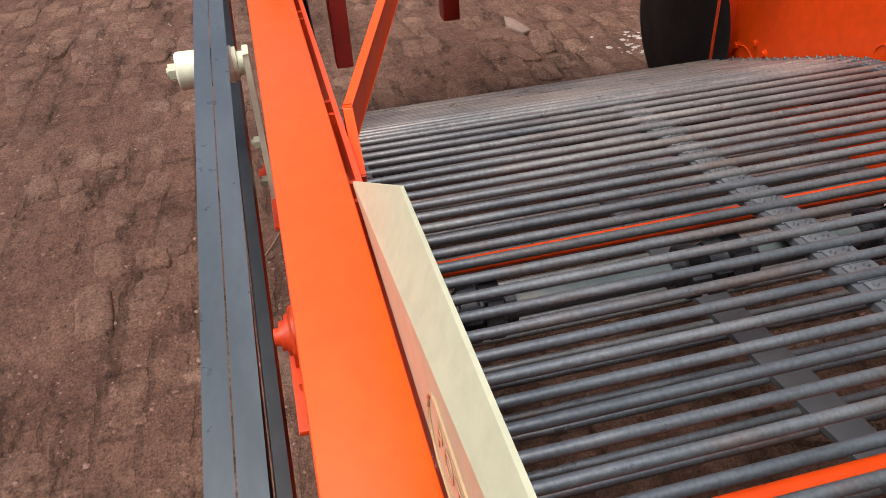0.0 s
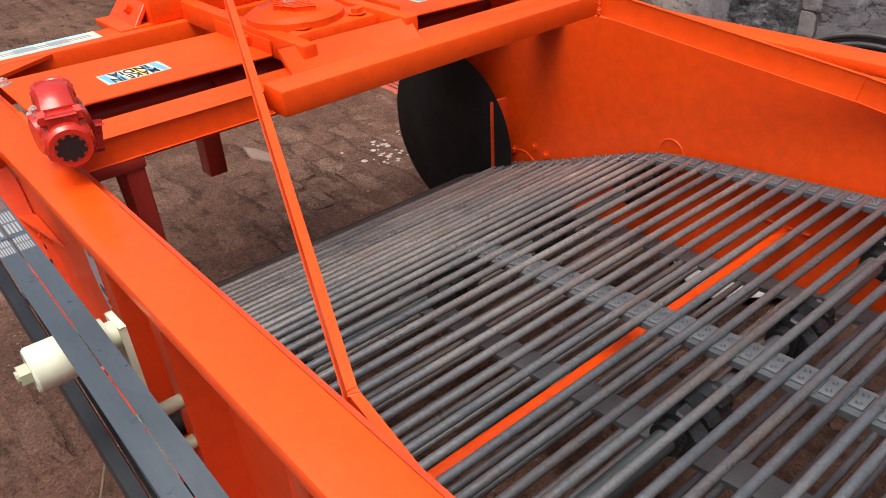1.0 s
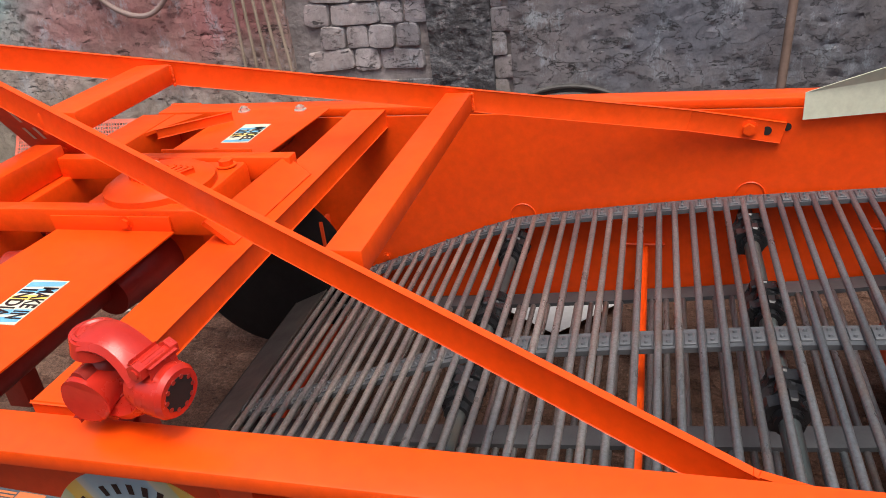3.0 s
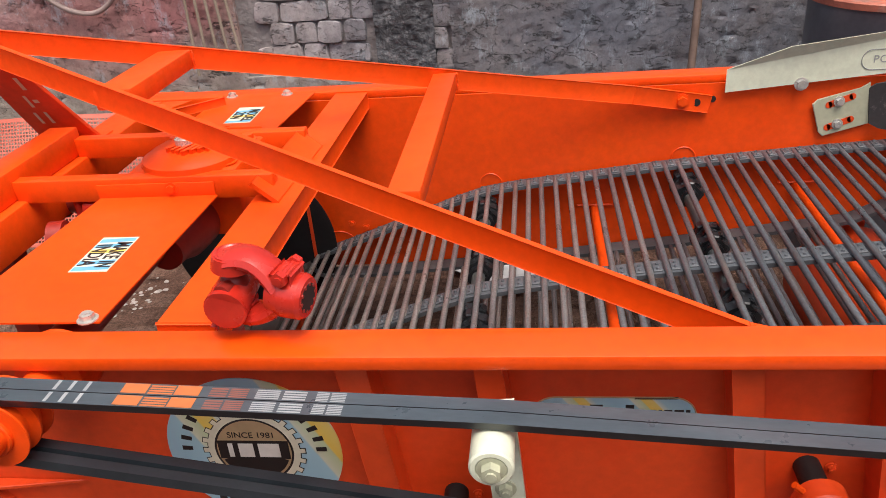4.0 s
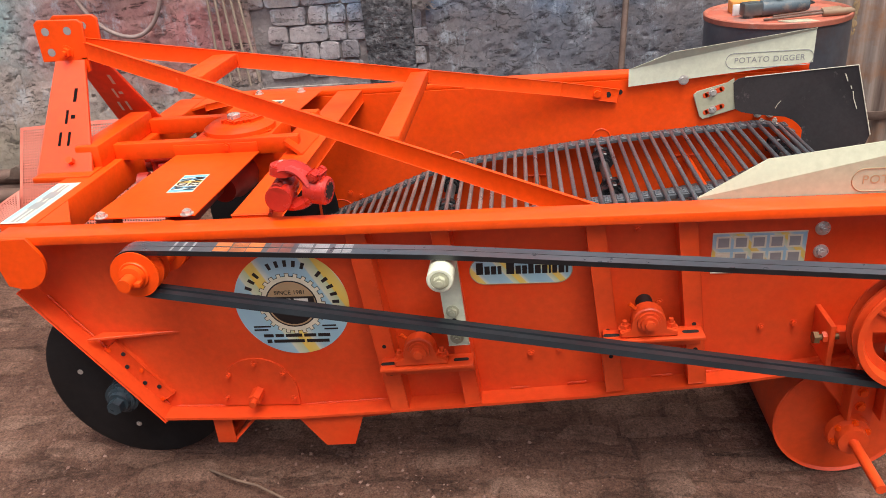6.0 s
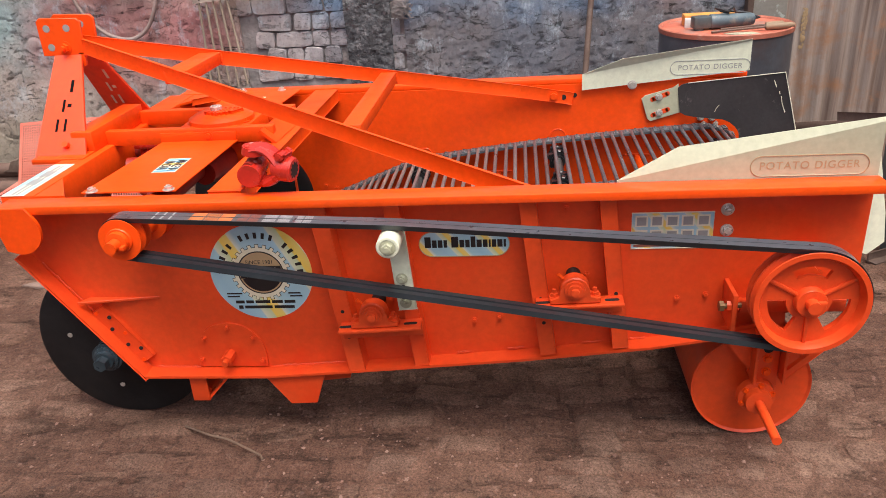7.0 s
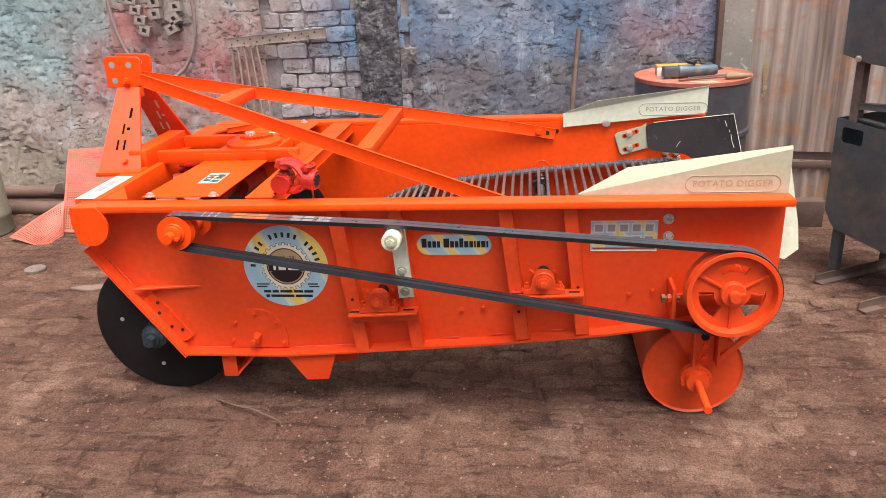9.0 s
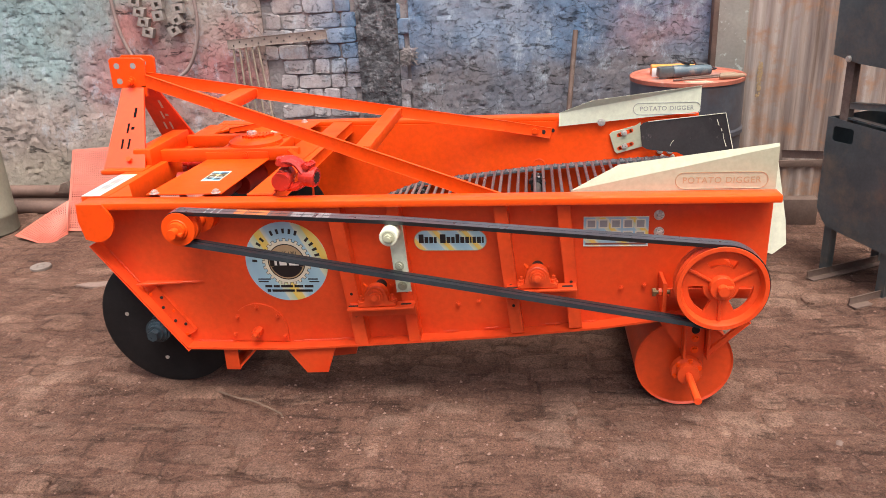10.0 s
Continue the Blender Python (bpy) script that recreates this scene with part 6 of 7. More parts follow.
def oil_drum():
    cx, cy, r, top = 1.083, 1.69, 0.272, 0.815
    g = ground_z(cx, cy)
    d = thing("oil_drum", "dark blue-grey steel drum with red lid by the wall", "drum", (cx, cy, 0))
    mat = surface("drum_paint", [(0.3, (0.070, 0.077, 0.094)), (0.55, (0.105, 0.115, 0.138)), (0.75, (0.17, 0.182, 0.205))], 3.5, 0.36, 0.25, fine=60, relief=0.15, depth=0.002,
                  stain=(0.10, 0.06, 0.05), stain_scale=3, stain_lo=0.55, stain_hi=0.75)
    lidmat = surface("red_oxide_lid", [(0.3, (0.42, 0.10, 0.06)), (0.7, (0.60, 0.17, 0.10))], 6, 0.6, fine=60, stain=(0.30, 0.16, 0.13), stain_scale=7, stain_lo=0.50, stain_hi=0.62)
    rimmat = surface("worn_red_rim", [(0.3, (0.34, 0.11, 0.075)), (0.55, (0.50, 0.16, 0.10)), (0.75, (0.52, 0.30, 0.24))], 12, 0.6, fine=80, stain=(0.20, 0.12, 0.10), stain_scale=14, stain_lo=0.52, stain_hi=0.7)
    bm = bmesh.new()
    lathe(bm, [(g, r - 0.01), (g + 0.01, r), (0.27, r), (0.28, r + 0.008), (0.30, r + 0.008), (0.31, r), (0.53, r), (0.54, r + 0.008), (0.56, r + 0.008), (0.57, r),
               (top - 0.02, r)], (0, 0, 0), "Z", 64)
    part("shell", bm, mat, d)
    bm = bmesh.new()
    lathe(bm, [(top - 0.022, r - 0.02), (top - 0.022, r + 0.004), (top - 0.004, r + 0.005), (top, r), (top - 0.004, r - 0.007), (top - 0.014, r - 0.012)], (0, 0, 0), "Z", 64)
    part("rim", bm, rimmat, d, "worn orange-red rolled rim")
    bm = bmesh.new()
    lathe(bm, [(top - 0.020, 0.02), (top - 0.020, r - 0.008), (top - 0.010, r - 0.008), (top - 0.010, 0.01)], (0, 0, 0), "Z", 64)
    part("lid", bm, lidmat, d, "red oxide drum lid")
    return cx, cy, top - 0.010


dx, dy, dz = oil_drum()


def grinder():
    g = thing("angle_grinder", "grey-blue angle grinder lying on the drum lid", "power tool", (dx - 0.08, dy - 0.06, dz + 0.032), turn=(0, 0, 8))
    mat = surface("grinder_case", [(0.3, (0.05, 0.085, 0.11)), (0.7, (0.11, 0.16, 0.19))], 14, 0.45, fine=90, stain=(0.22, 0.20, 0.18), stain_scale=22, stain_lo=0.52, stain_hi=0.66)
    bm = bmesh.new()
    lathe(bm, [(-0.01, 0.018), (0.0, 0.030), (0.06, 0.031), (0.075, 0.027), (0.17, 0.026), (0.185, 0.022), (0.19, 0.01)], (0, 0, 0), "X", 24)
    part("motor_body", bm, mat, g)
    bm = bmesh.new()
    box(bm, -0.075, 0.0, -0.027, 0.027, -0.024, 0.026, 0.008)
    rod(bm, (-0.045, 0, -0.022), (-0.045, 0, -0.032), 0.022, 18)
    part("gear_head", bm, BLUESTEEL, g, "worn metal gear head")
    bm = bmesh.new()
    pipe(bm, [(0.19, 0, 0), (0.22, 0.02, 0.0), (0.19, 0.07, 0.015), (0.08, 0.075, 0.03), (0.05, 0.02, 0.036), (0.07, -0.02, 0.034), (0.09, 0.02, 0.036), (0.10, 0.06, 0.02), (0.04, 0.05, 0.045), (0.02, 0.0, 0.055), (0.06, -0.022, 0.042), (0.10, 0.01, 0.05), (0.13, 0.05, 0.02)], 0.0042, 8)
    part("cable", bm, RUBBER, g)


grinder()
h = thing("wooden_handle_tool", "worn tool with a pale wooden handle on the drum lid", "hand tool", (dx + 0.045, dy - 0.150, dz + 0.0145), turn=(0, 0, 6))
WOOD = surface("worn_wood", [(0.3, (0.22, 0.15, 0.09)), (0.7, (0.36, 0.26, 0.17))], 14, 0.6, fine=120, stretch=(0.3, 1, 1))
bm = bmesh.new()
lathe(bm, [(0.08, 0.010), (0.09, 0.0135), (0.15, 0.0145), (0.19, 0.012), (0.20, 0.006)], (0, 0, 0), "X", 18)
part("handle", bm, WOOD, h)
bm = bmesh.new()
rod(bm, (-0.14, 0, -0.008), (0.085, 0, 0), 0.005, 10)
part("blade", bm, RUST, h)
h2 = thing("round_file", "thin dark file with a wooden handle on the drum lid", "hand tool", (dx + 0.075, dy - 0.085, dz + 0.012), turn=(0, 0, 9))
bm = bmesh.new()
lathe(bm, [(0.07, 0.008), (0.08, 0.011), (0.14, 0.0115), (0.15, 0.005)], (0, 0, 0), "X", 16)
part("handle", bm, WOOD, h2)
bm = bmesh.new()
rod(bm, (-0.12, 0, -0.006), (0.075, 0, 0), 0.004, 10)
part("blade", bm, RUST, h2)
bm = bmesh.new()
box(bm, dx - 0.165, dx + 0.06, dy + 0.03, dy + 0.10, dz, dz + 0.048, 0.004)
solo("parts_carton", bm, surface("orange_carton", [(0.3, (0.62, 0.26, 0.05)), (0.7, (0.75, 0.36, 0.09))], 10, 0.6), "small orange and white carton on the drum lid", "carton")
bm = bmesh.new()
box(bm, dx - 0.172, dx - 0.112, dy - 0.012, dy - 0.001, dz, dz + 0.043, 0.003)
solo("white_carton", bm, WHITE, "small white carton leaning on an orange one", "carton")
bm = bmesh.new()
prism(bm, [(dx - 0.02, dy - 0.225), (dx + 0.09, dy - 0.235), (dx + 0.06, dy - 0.180), (dx - 0.05, dy - 0.185)], dz, dz + 0.004, "Z")
solo("sheet_offcut", bm, CREAM, "cream sheet metal offcut on the drum lid", "metal scrap")


def leaning_mesh():
    m = thing("perforated_sheet", "red sprayed perforated steel sheet leaning on the wall", "metal sheet")
    tl, tr, bl, br = Vector((-2.385, 1.93, 0.440)), Vector((-1.55, 1.93, 0.450)), Vector((-2.33, 1.62, 0.03)), Vector((-1.45, 1.62, 0.02))
    holes(m, tl, tr, bl, br, 66, 36, "sheet")
    f = thing("perforated_offcut", "bent red perforated sheet lying on the ground", "metal sheet")
    holes(f, Vector((-2.33, 1.70, 0.20)), Vector((-2.31, 1.59, 0.025)), Vector((-2.57, 1.50, 0.045)), Vector((-2.32, 1.43, 0.035)), 18, 22, "sheet")


def holes(parent, tl, tr, bl, br, nu, nv, name):
    """A perforated sheet: every cell is a square frame round an open hole."""
    bm = bmesh.new()

    def at(u, v):
        p = tl.lerp(tr, u).lerp(bl.lerp(br, u), v)
        return p + Vector((0, 0, 0.012 * math.sin(3 * u + 2 * v)))
    for j in range(nv):
        for i in range(nu):
            u0, u1, v0, v1 = i / nu, (i + 1) / nu, j / nv, (j + 1) / nv
            o = [at(*c) for c in ((u0, v0), (u1, v0), (u1, v1), (u0, v1))]
            c = at((u0 + u1) / 2, (v0 + v1) / 2)
            edge = i in (0, nu - 1) or j in (0, nv - 1)
            ov = [bm.verts.new(p) for p in o]
            if edge:
                bm.faces.new(ov)
                continue
            iv = [bm.verts.new(c + (p - c) * 0.60) for p in o]
            for k in range(4):
                q = (k + 1) % 4
                bm.faces.new((ov[k], ov[q], iv[q], iv[k]))
    bmesh.ops.remove_doubles(bm, verts=bm.verts[:], dist=0.0002)
    bmesh.ops.solidify(bm, geom=bm.faces[:], thickness=0.0015)
    part(name, bm, PERF, parent)


leaning_mesh()

for k, (y, z, r) in enumerate(((2.06, 0.030, 0.05), (1.95, 0.028, 0.045), (2.05, 0.115, 0.04))):
    bm = bmesh.new()
    x0, x1 = -3.6, -2.0 + 0.07 * k
    rod(bm, (x0, y, ground_z(x0, y) + r + (0.08 if k == 2 else 0)), (x1, y, ground_z(x1, y) + r + (0.08 if k == 2 else 0)), r, 20)
    solo("steel_pipe", bm, surface("brown_pipe", [(0.3, (0.12, 0.075, 0.06)), (0.7, (0.20, 0.125, 0.10))], 5, 0.7, 0.1, fine=70), "brown rusty steel pipe lying along the wall", "pipe",
         group="pipes along the wall")
bm = bmesh.new()
prism(bm, [(-2.62, 0.155), (-2.50, 0.15), (-2.52, 0.22), (-2.56, 0.21), (-2.58, 0.17)], 2.00, 2.06)
solo("scrap_bracket", bm, RUST, "rusty bracket lying on the pipes", "metal scrap")
bm = bmesh.new()
gz = ground_z(-2.8, 1.6)
lathe(bm, [(gz, 0.16), (gz + 0.01, 0.172), (0.13, 0.172), (0.14, 0.176), (0.16, 0.176), (0.17, 0.170), (0.55, 0.168), (0.62, 0.15), (0.66, 0.08), (0.68, 0.04)], (-2.815, 1.61, 0), "Z", 48)
solo("gas_cylinder", bm, surface("greenish_cylinder", [(0.3, (0.16, 0.15, 0.11)), (0.7, (0.24, 0.225, 0.17))], 4, 0.6, fine=60, stain=(0.13, 0.09, 0.06), stain_scale=5),
     "dull green-brown gas cylinder standing near the wall", "gas cylinder")
bm = bmesh.new()
gz = ground_z(-2.14, 1.07)
lathe(bm, [(0.006, 0.016), (0.012, 0.020), (0.013, 0.044), (0.010, 0.050), (0.0, 0.051), (-0.004, 0.046)], (-2.165, 1.095, gz + 0.003), "Z", 40)
solo("steel_ring", bm, surface("grey_cast_ring", [(0.3, (0.15, 0.12, 0.105)), (0.7, (0.25, 0.21, 0.185))], 20, 0.6, 0.2, fine=120), "flat grey cast ring lying on the earth", "metal ring")
bm = bmesh.new()
gz = ground_z(-1.75, 0.88)
prism(bm, [(-1.85, 0.87), (-1.74, 0.845), (-1.65, 0.88), (-1.67, 0.92), (-1.80, 0.90)], gz - 0.004, gz + 0.016, "Z", 0.004)
solo("flat_stone", bm, surface("pale_slate", [(0.3, (0.17, 0.115, 0.092)), (0.7, (0.26, 0.18, 0.15))], 12, 0.8, fine=80), "flat pale stone lying on the earth", "stone")
bm = bmesh.new()
pipe(bm, [(-0.785, -0.040, 0.022), (-0.70, -0.075, 0.018), (-0.64, -0.095, 0.020), (-0.56, -0.135, 0.014), (-0.525, -0.155, 0.012), (-0.518, -0.165, 0.006)], 0.0032, 8)
solo("dry_stick", bm, surface("dry_stick_wood", [(0.3, (0.10, 0.065, 0.045)), (0.7, (0.18, 0.12, 0.085))], 20, 0.8, fine=100), "thin dry bent stick on the ground", "stick")
LIME = surface("dirty_lime", [(0.3, (0.34, 0.29, 0.26)), (0.7, (0.58, 0.54, 0.50))], 60, 0.8, fine=200)
for k in range(70):
    u = random.Random(k + 50)
    if k < 60:
        px, py = -1.44 + u.gauss(0, 0.075), 1.24 + u.gauss(0, 0.085)
    else:
        px, py = u.uniform(-2.2, 1.5), u.uniform(-1.5, 1.9)
    bm = bmesh.new()
    s = u.uniform(0.002, 0.010) if k < 60 else u.uniform(0.006, 0.014)
    bmesh.ops.create_icosphere(bm, subdivisions=2, radius=s)
    for v in bm.verts:
        v.co *= 1 + 0.9 * noise.noise(v.co * (0.7 / s) + Vector((k, 0, 0)))
        v.co.z *= 0.25
    bmesh.ops.translate(bm, verts=bm.verts[:], vec=(px, py, ground_z(px, py) + lumps(px, py) + s * 0.12))
    solo("lime_flake", bm, LIME if k < 60 else RUST, "flat pale flake of lime on the earth" if k < 60 else "small dark scrap on the earth", "debris", group="scattered flakes")
bm = bmesh.new()
prism(bm, [(-0.345, 1.392), (-0.125, 1.235), (0.055, 1.430), (0.040, 1.50), (-0.10, 1.56), (-0.28, 1.50)], 0.0, 0.0015, "Z")
paper = solo("paper_label", bm, WHITE, "white paper sheet lying on the ground under the machine", "paper")
paper.matrix_world = pose(0, 0, 0.022, 0, 1.0, 0)

# hung on the wall
WY = WALL_Y - 0.03
bm = bmesh.new()
pts = [(-2.062, WY, 1.616), (-2.062, WY, 1.316), (-2.052, WY, 1.116), (-2.002, WY, 0.946), (-1.892, WY, 0.836), (-1.762, WY, 0.801), (-1.662, WY, 0.856), (-1.592, WY, 0.986), (-1.562, WY, 1.126),
       (-1.572, WY, 1.316), (-1.602, WY, 1.616)]
fine = []
for a, b in zip(pts, pts[1:]):
    for k in range(4):
        fine.append(Vector(a).lerp(Vector(b), k / 4))
for _ in range(4):
    fine = [fine[0]] + [(fine[i - 1] + fine[i] * 2 + fine[i + 1]) / 4 for i in range(1, len(fine) - 1)] + [fine[-1]]
pipe(bm, fine, 0.010, 10)
solo("hanging_hose", bm, surface("pink_grey_hose", [(0.3, (0.26, 0.19, 0.17)), (0.7, (0.36, 0.28, 0.26))], 8, 0.5, fine=60), "pale grey hose hanging in a loop on the wall", "hose")


def wall_chain():
    c = thing("elevator_chain", "greyish roller chain hanging in folds on the wall", "chain", (0, 0, 0))
    mat = surface("greasy_chain", [(0.3, (0.30, 0.26, 0.23)), (0.7, (0.48, 0.43, 0.39))], 25, 0.55, 0.3, fine=120)
    for x0, z0, x1, z1, n in ((-1.935, 1.335, -1.850, 1.055, 5), (-1.762, 1.45, -1.785, 1.14, 5), (-1.650, 1.425, -1.660, 1.175, 4), (-1.665, 1.17, -1.712, 1.06, 2)):
        for k in range(n):
            u = (k + 0.5) / n
            bm = bmesh.new()
            prof = [(-0.031, -0.027), (0.031, -0.027), (0.031, 0.027), (-0.031, 0.027)]
            inner = [(p * 0.42, q * 0.42) for p, q in prof]
            a = [bm.verts.new((p, -0.026, q)) for p, q in prof]
            b = [bm.verts.new((p, -0.026, q)) for p, q in inner]
            a2 = [bm.verts.new((p, 0.012, q)) for p, q in prof]
            b2 = [bm.verts.new((p, 0.012, q)) for p, q in inner]
            for i in range(4):
                j = (i + 1) % 4
                bm.faces.new((a[i], a[j], b[j], b[i]))
                bm.faces.new((a2[j], a2[i], b2[i], b2[j]))
                bm.faces.new((a[j], a[i], a2[i], a2[j]))
                bm.faces.new((b[i], b[j], b2[j], b2[i]))
            rod(bm, (-0.026, 0, -0.021), (0.026, 0, -0.021), 0.006, 8)
            link = part("chain_link", bm, mat, c)
            link.matrix_basis = pose(x0 + (x1 - x0) * u, WY - 0.005, z0 + (z1 - z0) * u, 0, math.degrees(math.atan2(x0 - x1, z0 - z1)) * -1, 0)


wall_chain()
rack = thing("tine_rack", "rusty flat bar with thin rods hanging on the wall", "rack")
bm = bmesh.new()
beam(bm, (-1.400, WY - 0.015, 0.997), (-0.822, WY - 0.015, 1.036), 0.010, 0.050)
part("bar", bm, surface("pale_rusty_bar", [(0.3, (0.20, 0.16, 0.135)), (0.7, (0.33, 0.27, 0.235))], 9, 0.7, 0.1, fine=70, stain=(0.14, 0.10, 0.08), stain_scale=16), rack, "drilled rusty flat bar")
for k in range(14):
    bm = bmesh.new()
    u = 0.06 + 0.064 * k
    c = Vector((-1.400 + 0.578 * u, WY - 0.0205, 0.997 + 0.039 * u + (0.008 if k % 2 else -0.010)))
    rod(bm, c, c + Vector((0, -0.0012, 0)), 0.0048, 10)
    part("drilled_hole", bm, DARKHOLE, rack)
for k in range(5):
    bm = bmesh.new()
    x = -1.372 + 0.036 * k
    rod(bm, (x, WY - 0.012, 0.985 + 0.003 * k), (x + 0.012 * k - 0.01, WY - 0.012, 0.55 + 0.015 * (k % 3)), 0.0062, 8)
    part("tine", bm, surface("ochre_rod", [(0.3, (0.27, 0.215, 0.16)), (0.7, (0.40, 0.33, 0.26))], 12, 0.6) if k == 0 else bpy.data.materials["ochre_rod"], rack)
bm = bmesh.new()
rod(bm, (0.465, WALL_Y - 0.32, ground_z(0.465, 1.8)), (0.556, WALL_Y - 0.035, 1.006), 0.014, 14)
solo("leaning_pole", bm, RUST, "thin rusty pole leaning on the wall", "pole")
bm = bmesh.new()
for k, r in enumerate((0.0, 0.014, 0.028, 0.040, 0.052)):
    rx, rz = 0.300 - r, 0.228 - r
    pipe(bm, [(-0.155 + rx * math.cos(2 * math.pi * i / 56), 2.02 + 0.010 * (k % 2) + 0.05 * math.sin(2 * math.pi * i / 56), 0.266 + rz * math.sin(2 * math.pi * i / 56)) for i in range(56)], 0.0085, 8, True)
solo("hose_coil", bm, surface("dusty_black_hose", [(0.3, (0.035, 0.035, 0.037)), (0.7, (0.075, 0.072, 0.07))], 9, 0.6, fine=90), "dark dusty coil of hose leaning on the wall", "hose coil")
bm = bmesh.new()
for k in range(60):
    u = random.Random(k)
    p = Vector((-0.366, WALL_Y - 0.01, 0.90))
    pipe(bm, [p, p + Vector((u.uniform(-0.05, 0.05), u.uniform(-0.04, -0.01), u.uniform(-0.05, 0.04))), p + Vector((u.uniform(-0.06, 0.06), u.uniform(-0.03, 0.0), u.uniform(-0.06, 0.05)))], 0.0022, 5)
solo("root_tuft", bm, MORTAR, "dark tuft of dry roots growing from the wall", "dry plant")


def hopper_stand():
    """Stacked raw steel hoppers on angle legs."""
    hs = thing("steel_hopper", "raw blue-grey steel hopper box with a hand slot, on angle legs", "hopper", (0, 0, 0))
    along, out = Vector((0.478, -0.878, 0)), Vector((0.878, 0.478, 0))
    foot = Vector((1.64, 1.163, 0))
    th = 0.004

    def p(u, w, z):
        q = foot + along * u + out * w
        return Vector((q.x, q.y, z))

    def plate(bm, pts, n):
        n = Vector(n) * th
        lo = [bm.verts.new(q) for q in pts]
        hi = [bm.verts.new(q + n) for q in pts]
        bm.faces.new(lo)
        bm.faces.new(list(reversed(hi)))
        for k in range(len(lo)):
            j = (k + 1) % len(lo)
            bm.faces.new((lo[k], hi[k], hi[j], lo[j]))
    u0, u1, deep = -0.066, 0.40, 0.36
    # slotted side: four strips round a rounded slot
    bm = bmesh.new()
    s0, s1, z0, z1, zt = -0.032, 0.074, 0.584, 0.650, 0.684
    plate(bm, [p(u0, 0, 0.27), p(s0, 0, 0.222), p(s0, 0, zt), p(u0, 0, zt)], out)
    plate(bm, [p(s1, 0, 0.186), p(u1, 0, 0.150), p(u1, 0, zt - 0.028), p(s1, 0, zt - 0.009)], out)
    plate(bm, [p(s0, 0, z1), p(s1, 0, z1), p(s1, 0, zt - 0.009), p(s0, 0, zt)], out)
    plate(bm, [p(s0, 0, 0.222), p(-0.005, 0, 0.195), p(s1, 0, 0.186), p(s1, 0, z0), p(s0, 0, z0)], out)
    for uc, zc, su, sz in ((s0, z0, 1, 1), (s1, z0, -1, 1), (s1, z1, -1, -1), (s0, z1, 1, -1)):
        r = 0.014
        plate(bm, [p(uc, 0.0005, zc)] + [p(uc + su * r * (1 - math.cos(a)), 0.0005, zc + sz * r * (1 - math.sin(a))) for a in (0, 0.4, 0.8, 1.2, 1.57)], out)
    part("slotted_side", bm, BLUESTEEL, hs, "raw steel box side with a hand slot")
    bm = bmesh.new()
    plate(bm, [p(u0, 0.004, 0.27), p(u0, deep, 0.27), p(u0, deep, zt), p(u0, 0.004, zt)], along)
    part("end_side", bm, BLUESTEEL, hs)
    bm = bmesh.new()
    plate(bm, [p(u1, 0.004, 0.15), p(u1, deep, 0.15), p(u1, deep, zt - 0.028), p(u1, 0.004, zt - 0.028)], -along)
    part("end_side", bm, BLUESTEEL, hs)
    bm = bmesh.new()
    plate(bm, [p(u0, deep, 0.27), p(u1, deep, 0.15), p(u1, deep, zt - 0.028), p(u0, deep, zt)], -out)
    part("back_side", bm, BLUESTEEL, hs)
    bm = bmesh.new()
    plate(bm, [p(u0, 0.004, 0.27), p(-0.005, 0.004, 0.20), p(-0.005, deep, 0.20), p(u0, deep, 0.27)], (0, 0, 1))
    plate(bm, [p(-0.005, 0.004, 0.20), p(u1, 0.004, 0.155), p(u1, deep, 0.155), p(-0.005, deep, 0.20)], (0, 0, 1))
    part("box_floor", bm, BLUESTEEL, hs)
    bm = bmesh.new()
    plate(bm, [p(-0.076, -0.006, 0.950), p(0.05, -0.006, 0.925), p(u1, -0.006, 0.905), p(u1, -0.006, 1.75), p(-0.085, -0.006, 1.75)], out)
    plate(bm, [p(-0.076, 0, 0.950), p(-0.076, deep, 0.950), p(-0.085, deep, 1.75), p(-0.085, 0, 1.75)], along)
    plate(bm, [p(-0.072, 0, 0.950), p(u1, 0, 0.908), p(u1, deep, 0.908), p(-0.072, deep, 0.950)], (0, 0, 1))
    part("upper_box", bm, BLUESTEEL, hs, "upper raw steel box")
    for u, w in ((0.002, 0.012), (0.302, 0.012), (0.002, deep - 0.02), (0.302, deep - 0.02)):
        q = p(u, w, 0)
        g = ground_z(q.x, q.y) + 0.010
        for lo, hi in ((g, 0.20), (0.655, 0.93)):
            bm = bmesh.new()
            beam(bm, q + Vector((0, 0, lo)), q + Vector((0, 0, hi)), 0.004, 0.036, up=along, bevel=0.001)
            beam(bm, q + out * 0.016 + along * 0.018 + Vector((0, 0, lo)), q + out * 0.016 + along * 0.018 + Vector((0, 0, hi)), 0.034, 0.004, up=along, bevel=0.001)
            part("leg", bm, RUST if lo > 0.5 else BLUESTEEL, hs, "angle iron leg")
    for u, w0, w1 in ((0.02, -0.10, 0.34), (0.31, -0.17, 0.34)):
        bm = bmesh.new()
        q0, q1 = p(u, w0, 0), p(u, w1, 0)
        q0.z, q1.z = ground_z(q0.x, q0.y) + 0.024, ground_z(q1.x, q1.y) + 0.024
        beam(bm, q0, q1, 0.005, 0.036, bevel=0.001)
        beam(bm, q0 + along * 0.018 - Vector((0, 0, 0.016)), q1 + along * 0.018 - Vector((0, 0, 0.016)), 0.040, 0.005, bevel=0.001)
        part("foot_angle", bm, RUST, hs)
    bm = bmesh.new()
    beam(bm, p(-0.30, 0.0, 0.468), p(-0.066, 0.0, 0.512), 0.005, 0.036, bevel=0.001)
    part("side_strip", bm, RUST, hs)
